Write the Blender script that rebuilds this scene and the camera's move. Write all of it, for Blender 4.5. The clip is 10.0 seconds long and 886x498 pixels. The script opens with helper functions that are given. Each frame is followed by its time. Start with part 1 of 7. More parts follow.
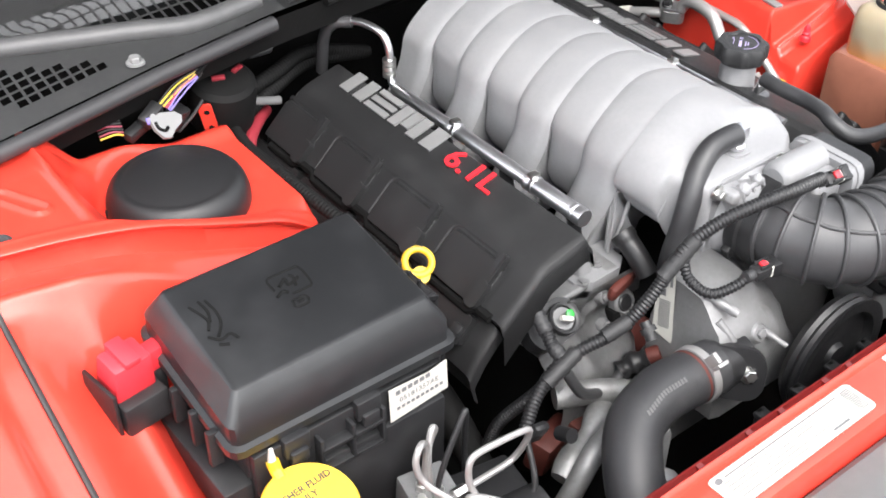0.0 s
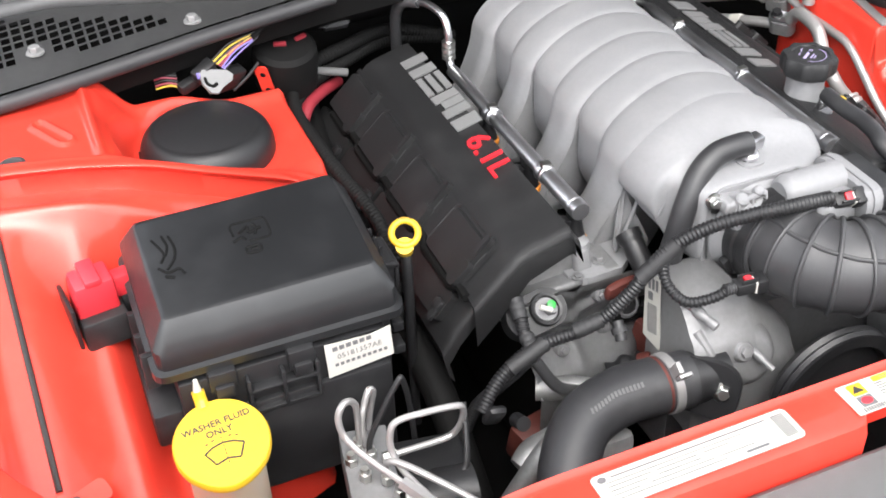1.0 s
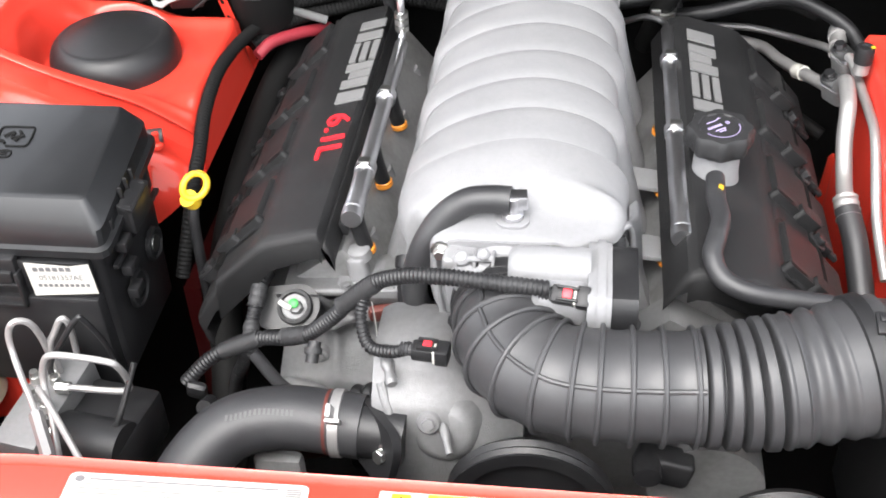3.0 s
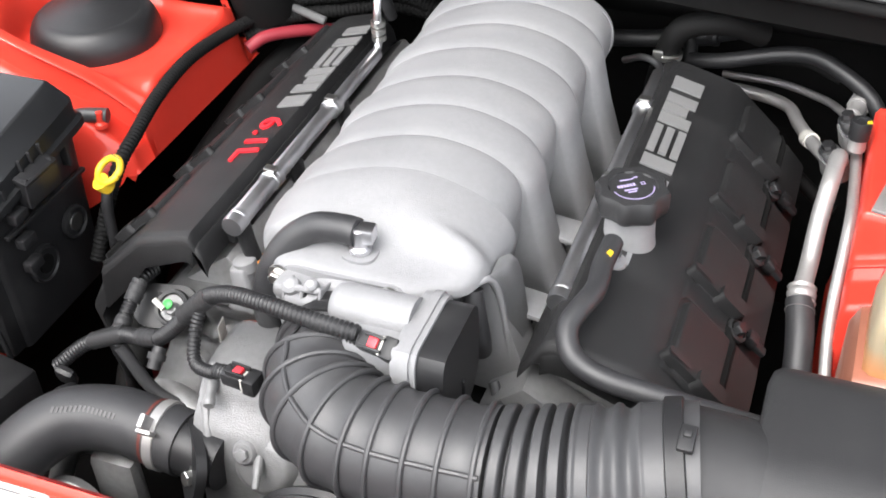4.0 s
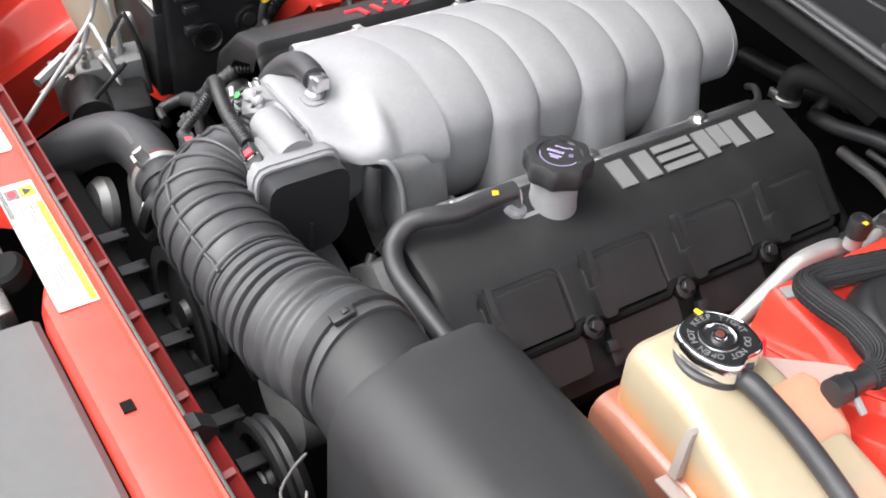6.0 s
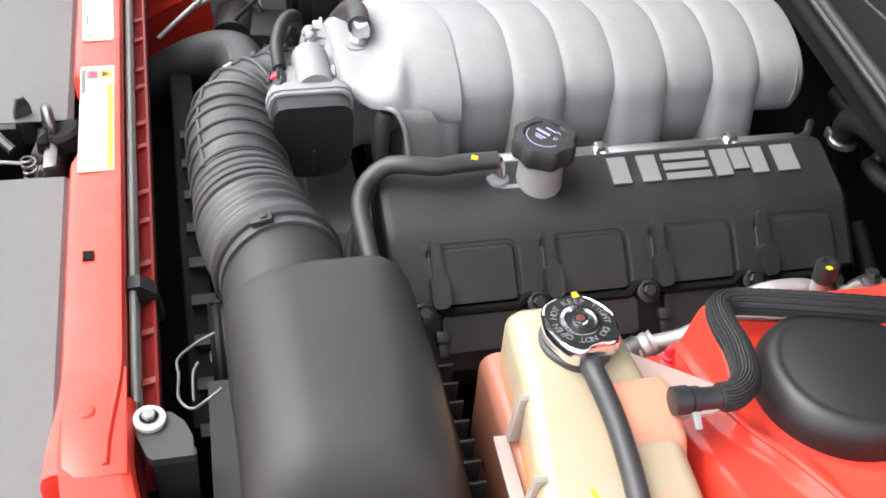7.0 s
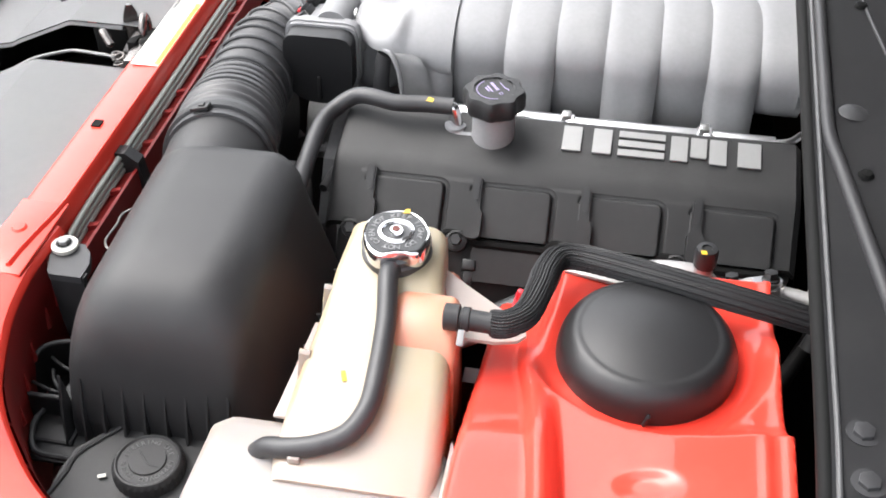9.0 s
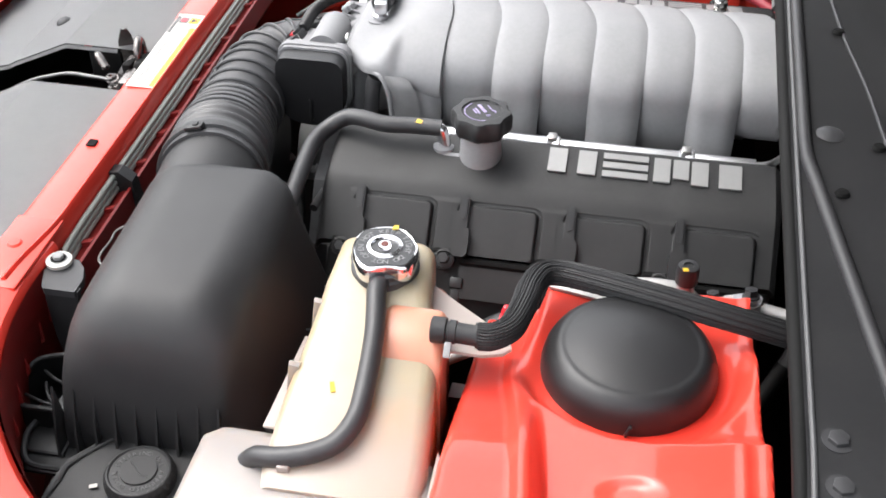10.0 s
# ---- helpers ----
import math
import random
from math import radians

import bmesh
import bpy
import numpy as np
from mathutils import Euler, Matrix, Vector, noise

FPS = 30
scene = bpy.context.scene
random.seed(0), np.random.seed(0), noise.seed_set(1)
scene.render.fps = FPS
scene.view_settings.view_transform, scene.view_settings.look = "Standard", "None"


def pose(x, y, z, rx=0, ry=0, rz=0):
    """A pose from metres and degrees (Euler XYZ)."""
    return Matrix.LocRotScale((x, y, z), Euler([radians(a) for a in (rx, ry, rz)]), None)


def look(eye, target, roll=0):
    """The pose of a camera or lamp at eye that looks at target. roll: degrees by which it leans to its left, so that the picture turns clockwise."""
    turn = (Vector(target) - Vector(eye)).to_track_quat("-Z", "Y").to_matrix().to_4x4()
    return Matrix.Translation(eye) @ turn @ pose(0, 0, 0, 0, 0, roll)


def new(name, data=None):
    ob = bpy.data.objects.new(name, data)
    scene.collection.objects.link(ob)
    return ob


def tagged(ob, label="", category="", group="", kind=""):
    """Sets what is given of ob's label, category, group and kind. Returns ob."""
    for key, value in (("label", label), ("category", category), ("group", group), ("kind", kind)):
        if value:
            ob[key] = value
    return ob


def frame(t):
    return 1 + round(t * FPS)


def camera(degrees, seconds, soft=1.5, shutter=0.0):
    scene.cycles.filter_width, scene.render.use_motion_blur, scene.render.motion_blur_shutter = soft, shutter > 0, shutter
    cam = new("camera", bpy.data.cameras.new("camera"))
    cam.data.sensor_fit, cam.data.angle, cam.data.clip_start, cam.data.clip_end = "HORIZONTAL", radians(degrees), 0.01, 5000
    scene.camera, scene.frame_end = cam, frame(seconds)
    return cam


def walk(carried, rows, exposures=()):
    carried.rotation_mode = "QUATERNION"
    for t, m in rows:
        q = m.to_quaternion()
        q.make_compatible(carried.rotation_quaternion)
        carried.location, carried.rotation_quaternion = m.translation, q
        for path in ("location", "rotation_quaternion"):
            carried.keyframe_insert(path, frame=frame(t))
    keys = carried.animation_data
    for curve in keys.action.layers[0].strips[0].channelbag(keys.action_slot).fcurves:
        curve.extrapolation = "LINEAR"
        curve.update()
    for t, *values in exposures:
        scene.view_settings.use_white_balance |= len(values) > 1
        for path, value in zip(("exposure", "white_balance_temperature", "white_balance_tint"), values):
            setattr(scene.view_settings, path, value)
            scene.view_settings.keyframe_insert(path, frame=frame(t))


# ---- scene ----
cam = camera(42.5, 10.0, 1.8)
PATH = [
    (0, (-0.894, -0.47, 1.596), (0.085, 0.768, 0.368), 0.8),
    (0.5, (-0.808, -0.574, 1.59), (-0.039, 0.805, 0.362), -1.3),
    (1, (-0.662, -0.651, 1.578), (-0.08, 0.831, 0.368), -2.2),
    (1.5, (-0.501, -0.631, 1.557), (-0.049, 0.893, 0.343), -1.3),
    (2, (-0.353, -0.608, 1.558), (-0.085, 0.929, 0.306), -1.9),
    (2.5, (-0.182, -0.609, 1.544), (-0.127, 0.925, 0.263), -2.3),
    (3, (0.047, -0.652, 1.558), (-0.177, 0.876, 0.287), -2.7),
    (3.2, (0.119, -0.636, 1.552), (-0.194, 0.888, 0.295), -3.1),
    (4.3, (0.429, -0.481, 1.514), (-0.27, 0.907, 0.255), -0.5),
    (4.5, (0.511, -0.478, 1.516), (-0.275, 0.856, 0.25), 1.2),
    (4.7, (0.605, -0.487, 1.52), (-0.279, 0.797, 0.267), 2.1),
    (5, (0.717, -0.474, 1.534), (-0.298, 0.707, 0.279), 2.7),
    (5.2, (0.749, -0.444, 1.535), (-0.319, 0.683, 0.275), 3.1),
    (6.3, (0.888, -0.215, 1.558), (-0.418, 0.547, 0.249), 6.4),
    (6.5, (0.941, -0.166, 1.569), (-0.411, 0.496, 0.252), 7.6),
    (7, (1.037, -0.027, 1.585), (-0.402, 0.372, 0.254), 5.1),
    (7.5, (1.029, 0.09, 1.573), (-0.444, 0.331, 0.242), 5.1),
    (8, (1.024, 0.2, 1.575), (-0.437, 0.266, 0.211), 3.6),
    (8.5, (1.112, 0.326, 1.575), (-0.36, 0.223, 0.225), 1.8),
    (9, (1.191, 0.434, 1.582), (-0.303, 0.155, 0.282), -0.3),
    (9.5, (1.217, 0.44, 1.586), (-0.297, 0.111, 0.322), -1.5),
    (10, (1.218, 0.441, 1.585), (-0.316, 0.173, 0.329), 0.4),
]
walk(cam, [(t, look(eye, target, roll)) for t, eye, target, roll in PATH], [(0, 1.28), (0.5, 1.26), (1, 1.12), (1.5, 1.06), (2.5, 1.30), (3, 1.36), (5, 1.10), (6.5, 1.24), (7.5, 1.28), (8.5, 1.44), (9, 1.32), (10, 1.10)])

# ---- world, sun, exposure ----
world = bpy.data.worlds.new("overcast_sky")
scene.world = world
world.use_nodes = True
wn, wl = world.node_tree.nodes, world.node_tree.links
wn.clear()
sky = wn.new("ShaderNodeTexSky")
sky.sky_type = "NISHITA"
sky.sun_disc = False
sky.sun_elevation, sky.sun_rotation = radians(58), radians(200)
sky.air_density, sky.dust_density = 1.0, 4.0
soft_sky = wn.new("ShaderNodeHueSaturation")
soft_sky.inputs["Saturation"].default_value = 0.22
wbg = wn.new("ShaderNodeBackground")
wbg.inputs["Strength"].default_value = 0.295
wout = wn.new("ShaderNodeOutputWorld")
wl.new(sky.outputs[0], soft_sky.inputs["Color"])
wl.new(soft_sky.outputs[0], wbg.inputs["Color"])
wl.new(wbg.outputs[0], wout.inputs["Surface"])
sun = new("sun", bpy.data.lights.new("sun", "SUN"))
sun.data.energy, sun.data.angle, sun.data.color = 0.44, radians(60), (1.0, 0.98, 0.95)
sun.matrix_world = look((0.9, -2.4, 4.0), (0, 0.2, 0.8))
scene.view_settings.exposure = 0.88


# ---- materials ----
def mat(name, color, rough=0.5, metal=0.0, var=0.12, scale=60.0, bump=0.0, bscale=400.0, coat=0.0, dirt=0.0,
        dirt_col=(0.25, 0.23, 0.2), spec=0.5, trans=0.0, sss=0.0):
    """A surface with colour variation at two scales, roughness variation, fine relief and optional dust patches."""
    m = bpy.data.materials.new(name)
    m.use_nodes = True
    n, l = m.node_tree.nodes, m.node_tree.links
    p = n["Principled BSDF"]
    tc = n.new("ShaderNodeTexCoord")
    n1, n2 = n.new("ShaderNodeTexNoise"), n.new("ShaderNodeTexNoise")
    n1.inputs["Scale"].default_value, n1.inputs["Detail"].default_value = scale * 0.15, 4
    n2.inputs["Scale"].default_value, n2.inputs["Detail"].default_value = scale * 3, 3
    l.new(tc.outputs["Object"], n1.inputs["Vector"])
    l.new(tc.outputs["Object"], n2.inputs["Vector"])
    add = n.new("ShaderNodeMath")
    add.operation = "MULTIPLY_ADD"
    add.inputs[1].default_value = 0.5
    l.new(n2.outputs["Fac"], add.inputs[0])
    l.new(n1.outputs["Fac"], add.inputs[2])
    ramp = n.new("ShaderNodeMapRange")
    ramp.inputs["From Min"].default_value, ramp.inputs["From Max"].default_value = 0.45, 1.05
    ramp.inputs["To Min"].default_value, ramp.inputs["To Max"].default_value = 1 - var, 1 + var
    l.new(add.outputs[0], ramp.inputs["Value"])
    mul = n.new("ShaderNodeVectorMath")
    mul.operation = "SCALE"
    mul.inputs[0].default_value = color
    l.new(ramp.outputs[0], mul.inputs["Scale"])
    col = mul.outputs[0]
    if dirt:
        n3 = n.new("ShaderNodeTexNoise")
        n3.inputs["Scale"].default_value, n3.inputs["Detail"].default_value = 22.0, 8
        l.new(tc.outputs["Object"], n3.inputs["Vector"])
        dr = n.new("ShaderNodeMapRange")
        dr.inputs["From Min"].default_value, dr.inputs["From Max"].default_value = 0.5, 0.75
        dr.inputs["To Max"].default_value = dirt
        l.new(n3.outputs["Fac"], dr.inputs["Value"])
        mx = n.new("ShaderNodeMix")
        mx.data_type = "RGBA"
        l.new(dr.outputs[0], mx.inputs["Factor"])
        l.new(col, mx.inputs["A"])
        mx.inputs["B"].default_value = (*dirt_col, 1)
        col = mx.outputs["Result"]
    l.new(col, p.inputs["Base Color"])
    rr = n.new("ShaderNodeMapRange")
    rr.inputs["To Min"].default_value, rr.inputs["To Max"].default_value = max(rough - 0.08, 0.02), min(rough + 0.08, 1)
    l.new(n1.outputs["Fac"], rr.inputs["Value"])
    l.new(rr.outputs[0], p.inputs["Roughness"])
    p.inputs["Metallic"].default_value = metal
    p.inputs["Specular IOR Level"].default_value = spec
    p.inputs["Coat Weight"].default_value = coat
    p.inputs["Coat Roughness"].default_value = 0.06
    p.inputs["Transmission Weight"].default_value = trans
    if sss:
        p.inputs["Subsurface Weight"].default_value = sss
        p.inputs["Subsurface Radius"].default_value = (0.03, 0.02, 0.012)
        p.inputs["Subsurface Scale"].default_value = 1.0
    if bump:
        nb = n.new("ShaderNodeTexNoise")
        nb.inputs["Scale"].default_value, nb.inputs["Detail"].default_value = bscale, 4
        l.new(tc.outputs["Object"], nb.inputs["Vector"])
        b = n.new("ShaderNodeBump")
        b.inputs["Strength"].default_value, b.inputs["Distance"].default_value = bump, 0.001
        l.new(nb.outputs["Fac"], b.inputs["Height"])
        l.new(b.outputs[0], p.inputs["Normal"])
    return m


M = {
    "red": mat("red_car_paint", (0.64, 0.043, 0.027), 0.38, 0, 0.04, 20, spec=0.12, coat=0.6, dirt=0.06, dirt_col=(0.5, 0.2, 0.15)),
    # Darker copy of the car red: the flanges' shade is in the colour.
    "red_fl": mat("flange_red_with_shade", (0.19, 0.013, 0.012), 0.40, 0, 0.12, 30, dirt=0.25, dirt_col=(0.12, 0.06, 0.05)),
    # Darkest copy of the car red, with the bay walls' shade in it.
    "red_in": mat("deep_red_with_shade", (0.06, 0.005, 0.005), 0.45, 0, 0.12, 30, dirt=0.25, dirt_col=(0.12, 0.06, 0.05)),
    "cast": mat("silver_painted_casting", (0.222, 0.222, 0.229), 0.55, 0.10, 0.10, 70, 0.55, 900, spec=0.32, dirt=0.08, dirt_col=(0.45, 0.44, 0.42)),
    "alu": mat("raw_cast_aluminium", (0.195, 0.195, 0.198), 0.46, 0.35, 0.20, 60, 0.6, 700, dirt=0.55, dirt_col=(0.15, 0.147, 0.145)),
    "alu_dark": mat("grimy_aluminium", (0.3, 0.3, 0.3), 0.5, 0.6, 0.2, 60, 0.35, 600, dirt=0.5, dirt_col=(0.1, 0.095, 0.09)),
    "chrome": mat("bright_plated_steel", (0.78, 0.78, 0.80), 0.14, 1.0, 0.06, 50),
    "dome": mat("moulded_dome_plastic", (0.014, 0.014, 0.015), 0.42, 0, 0.1, 40, 0.25, 1200, spec=0.45),
    "airbox": mat("satin_air_box_plastic", (0.021, 0.021, 0.022), 0.46, 0, 0.10, 25, 0.35, 1500, spec=0.36, dirt=0.12, dirt_col=(0.06, 0.06, 0.06)),
    "washer": mat("cream_bottle_plastic", (0.62, 0.54, 0.42), 0.4, 0, 0.05, 20, sss=0.3),
    "web": mat("translucent_tank_web", (0.58, 0.51, 0.47), 0.45, 0, 0.05, 20, trans=0.55),
    "weave": mat("woven_fibre_sleeve", (0.013, 0.013, 0.014), 0.55, 0, 0.2, 80, 0.3, 900, spec=0.35),
    "lining": mat("grey_hood_lining", (0.10, 0.10, 0.10), 0.8, 0, 0.2, 20, 0.3, 200),
    "liner": mat("black_hood_liner", (0.022, 0.022, 0.022), 0.85, 0, 0.2, 20, 0.3, 200, spec=0.2),
    "print": mat("violet_white_print", (0.36, 0.31, 0.50), 0.5, 0, 0.05, 60),
    "rail": mat("satin_plated_rail", (0.70, 0.70, 0.72), 0.33, 1.0, 0.08, 60, 0.08, 600),
    "steel": mat("zinc_plated_steel", (0.6, 0.6, 0.58), 0.32, 1.0, 0.1, 80, 0.1, 900),
    "pipe": mat("dull_aluminium_pipe", (0.37, 0.362, 0.358), 0.42, 0.6, 0.1, 60, 0.1, 500, dirt=0.2),
    "cover": mat("satin_black_cover", (0.0128, 0.0128, 0.0134), 0.46, 0, 0.14, 60, 0.45, 1500, spec=0.36, dirt=0.1, dirt_col=(0.09, 0.09, 0.09)),
    "plastic": mat("black_plastic", (0.014, 0.014, 0.015), 0.40, 0, 0.15, 60, 0.22, 1400, spec=0.4, dirt=0.16, dirt_col=(0.10, 0.10, 0.10)),
    "coolerpipe": mat("grey_green_pipe", (0.30, 0.32, 0.29), 0.4, 0.3, 0.12, 60, 0.1, 900),
    "clipwire": mat("dull_clip_wire", (0.16, 0.155, 0.15), 0.5, 0.6, 0.1, 80, 0.1, 900),
    "greasy": mat("greasy_latch_steel", (0.14, 0.13, 0.125), 0.26, 0.8, 0.2, 60, 0.2, 800, dirt=0.3, dirt_col=(0.02, 0.018, 0.016)),
    "lidp": mat("fuse_lid_plastic", (0.011, 0.0115, 0.0125), 0.32, 0, 0.1, 40, 0.2, 1600, spec=0.5, coat=0.22, dirt=0.12, dirt_col=(0.08, 0.08, 0.085)),
    "rubber": mat("black_rubber", (0.036, 0.036, 0.038), 0.44, 0, 0.18, 60, 0.14, 900, dirt=0.25, dirt_col=(0.10, 0.10, 0.10)),
    # Blacker copy of the rubber; shade deep in the bay is in its colour.
    "sooty": mat("shade_black_rubber", (0.006, 0.006, 0.006), 0.7, 0, 0.2, 60, 0.3, 900, spec=0.15),
    "hose": mat("coolant_hose_rubber", (0.024, 0.024, 0.026), 0.46, 0, 0.15, 60, 0.25, 900, dirt=0.3, dirt_col=(0.08, 0.08, 0.08)),
    "grey": mat("grey_plastic", (0.22, 0.22, 0.224), 0.5, 0, 0.06, 30, 0.15, 1500, dirt=0.1),
    # Two tones of one cowl plastic: sky sheen is put into the paler.
    "cowl": mat("sheen_pale_cowl_plastic", (0.066, 0.066, 0.068), 0.45, 0, 0.12, 40, 0.2, 1200, dirt=0.3, dirt_col=(0.13, 0.127, 0.125)),
    "cowl_l": mat("dark_cowl_plastic", (0.035, 0.035, 0.037), 0.42, 0, 0.12, 40, 0.2, 1200, spec=0.3, dirt=0.15, dirt_col=(0.07, 0.068, 0.065)),
    # Near black: shade deep in the bay as colour; also black parts and holes.
    "dark": mat("black_parts_and_shade", (0.005, 0.005, 0.005), 0.8, 0, 0.3, 30, 0.2, 300, spec=0.12),
    "yellow": mat("yellow_plastic", (0.62, 0.40, 0.022), 0.38, 0, 0.04, 60),
    "redplast": mat("red_plastic", (0.66, 0.032, 0.045), 0.42, 0, 0.06, 60),
    "redtext": mat("red_raised_number", (0.62, 0.02, 0.03), 0.4, 0, 0.05, 60),
    "badge": mat("silver_raised_badge", (0.28, 0.28, 0.28), 0.42, 0.5, 0.06, 60, 0.15, 1200),
    "label": mat("white_paper_label", (0.45, 0.44, 0.405), 0.45, 0, 0.03, 60),
    "ink": mat("grey_print", (0.12, 0.12, 0.125), 0.6, 0, 0.1, 60),
    "black_ink": mat("black_print", (0.03, 0.03, 0.03), 0.5, 0, 0.1, 60),
    "orange": mat("orange_seal", (0.72, 0.26, 0.03), 0.4, 0, 0.06, 60),
    "tank": mat("cream_tank_plastic", (0.325, 0.272, 0.188), 0.35, 0, 0.06, 20, 0.05, 300, sss=0.35),
    "tank_w": mat("milky_white_plastic", (0.275, 0.250, 0.236), 0.35, 0, 0.04, 20, 0.05, 300, sss=0.35),
    "coolant": mat("orange_coolant_seen_through_plastic", (0.52, 0.23, 0.15), 0.35, 0, 0.08, 20, sss=0.3),
    "bowl": mat("brown_coolant_seen_through_plastic", (0.29, 0.115, 0.075), 0.30, 0, 0.15, 20, coat=0.2),
    # Serves brown rust, red paint, and a red reflection put in as colour.
    "dark_red": mat("rust_and_reflected_red", (0.10, 0.024, 0.018), 0.6, 0.2, 0.3, 40, 0.3, 300),
    "tape": mat("cloth_wrapped_tape", (0.018, 0.018, 0.019), 0.6, 0, 0.25, 80, 0.6, 500),
    "redcable": mat("dull_red_cable", (0.25, 0.022, 0.033), 0.5, 0, 0.1, 60),
    "lever": mat("pale_grey_lever", (0.20, 0.20, 0.20), 0.5, 0, 0.06, 60),
    "green": mat("green_plastic", (0.03, 0.30, 0.05), 0.4, 0, 0.05, 60),
    "wy": mat("yellow_wire", (0.7, 0.5, 0.05), 0.4), "wp": mat("violet_wire", (0.22, 0.18, 0.55), 0.4),
    "wr": mat("maroon_wire", (0.3, 0.05, 0.08), 0.4), "wk": mat("black_wire", (0.02, 0.02, 0.02), 0.45),
    "ground": mat("asphalt", (0.05, 0.05, 0.05), 0.85, 0, 0.3, 20, 0.5, 120),
}


def liquid_level(m, low, z0, z1, axis="Z"):
    """What is seen through a tank wall: the colour turns to that of the filling beyond a level along an axis."""
    n, l = m.node_tree.nodes, m.node_tree.links
    p = n["Principled BSDF"]
    src = p.inputs["Base Color"].links[0].from_socket
    geo, sep, wave, add = n.new("ShaderNodeNewGeometry"), n.new("ShaderNodeSeparateXYZ"), n.new("ShaderNodeTexNoise"), n.new("ShaderNodeMath")
    wave.inputs["Scale"].default_value = 18.0
    add.operation = "MULTIPLY_ADD"
    add.inputs[1].default_value = 0.03
    rng, mix = n.new("ShaderNodeMapRange"), n.new("ShaderNodeMix")
    mix.data_type = "RGBA"
    l.new(geo.outputs["Position"], sep.inputs[0])
    l.new(geo.outputs["Position"], wave.inputs["Vector"])
    l.new(wave.outputs["Fac"], add.inputs[0])
    l.new(sep.outputs[axis], add.inputs[2])
    rng.inputs["From Min"].default_value, rng.inputs["From Max"].default_value = z0 + 0.015, z1 + 0.015
    l.new(add.outputs[0], rng.inputs["Value"])
    l.new(rng.outputs[0], mix.inputs["Factor"])
    l.new(src, mix.inputs["A"])
    mix.inputs["B"].default_value = (*low, 1)
    l.new(mix.outputs["Result"], p.inputs["Base Color"])


liquid_level(M["tank"], (0.62, 0.24, 0.07), 0.892, 0.856)
liquid_level(M["tank"], (0.335, 0.278, 0.232), 0.555, 0.625, "X")


# ---- mesh helpers ----
def part(name, bm, material, parent, label="", sharp=35, kind=""):
    """Links a bmesh as one mesh object under a thing, a part, or nothing."""
    me = bpy.data.meshes.new(name)
    bmesh.ops.recalc_face_normals(bm, faces=bm.faces)
    bm.to_mesh(me)
    bm.free()
    me.shade_smooth()
    me.set_sharp_from_angle(angle=radians(sharp))
    me.materials.append(M[material])
    ob = new(name, me)
    if parent is not None:
        ob.parent = parent
    return tagged(ob, label=label, kind=kind)


def thing(name, label, category, group="", kind=""):
    return tagged(new(name), label, category, group, kind)


def solo(name, bm, material, label, category="", group="", kind="", sharp=35):
    ob = part(name, bm, material, None, sharp=sharp)
    return tagged(ob, label, category, group, kind)


def spline(pts, n=8):
    """Points of a smooth curve through pts."""
    p = [Vector(q) for q in pts]
    if len(p) == 2:
        return [p[0].lerp(p[1], i / n) for i in range(n + 1)]
    p = [2 * p[0] - p[1], *p, 2 * p[-1] - p[-2]]
    out = []
    for a, b, c, d in zip(p, p[1:], p[2:], p[3:]):
        for i in range(n):
            t = i / n
            out.append(0.5 * (2 * b + (c - a) * t + (2 * a - 5 * b + 4 * c - d) * t * t + (3 * b - a - 3 * c + d) * t ** 3))
    out.append(p[-2])
    return out


def frames_along(c):
    """A frame (across, up) at each point of a curve, carried along without twist."""
    tang = [(c[min(i + 1, len(c) - 1)] - c[max(i - 1, 0)]).normalized() for i in range(len(c))]
    u = tang[0].orthogonal().normalized() if abs(tang[0].z) > 0.95 else tang[0].cross(Vector((0, 0, 1))).normalized()
    out = []
    for t in tang:
        u = (u - t * u.dot(t)).normalized()
        out.append((u, t.cross(u).normalized()))
    return out


def tube(pts, r, seg=12, n=8, caps=True, rings=None, flat=1.0):
    """A round bar along a smooth curve. r: radius or f(share of the length, metres along). rings: resample to that many."""
    c = spline(pts, n)
    if rings:
        d = [0.0]
        for a, b in zip(c, c[1:]):
            d.append(d[-1] + (b - a).length)
        want = np.linspace(0, d[-1], rings)
        xyz = np.array([tuple(v) for v in c])
        c = [Vector([float(np.interp(w, d, xyz[:, k])) for k in range(3)]) for w in want]
    fr = frames_along(c)
    total = sum((b - a).length for a, b in zip(c, c[1:]))
    bm, loops, s = bmesh.new(), [], 0.0
    for i, (p, (u, v)) in enumerate(zip(c, fr)):
        if i:
            s += (c[i] - c[i - 1]).length
        rad = r(s / total, s) if callable(r) else r
        loops.append([bm.verts.new(p + (u * math.cos(2 * math.pi * k / seg) + v * flat * math.sin(2 * math.pi * k / seg)) * rad) for k in range(seg)])
    for a, b in zip(loops, loops[1:]):
        for k in range(seg):
            bm.faces.new((a[k], a[(k + 1) % seg], b[(k + 1) % seg], b[k]))
    if caps:
        bm.faces.new(loops[0][::-1])
        bm.faces.new(loops[-1])
    return bm


def loft(loops, caps=True, closed=True):
    bm = bmesh.new()
    vs = [[bm.verts.new(p) for p in lp] for lp in loops]
    n = len(vs[0])
    for a, b in zip(vs, vs[1:]):
        for k in range(n if closed else n - 1):
            bm.faces.new((a[k], a[(k + 1) % n], b[(k + 1) % n], b[k]))
    if caps:
        bm.faces.new(vs[0][::-1])
        bm.faces.new(vs[-1])
    return bm


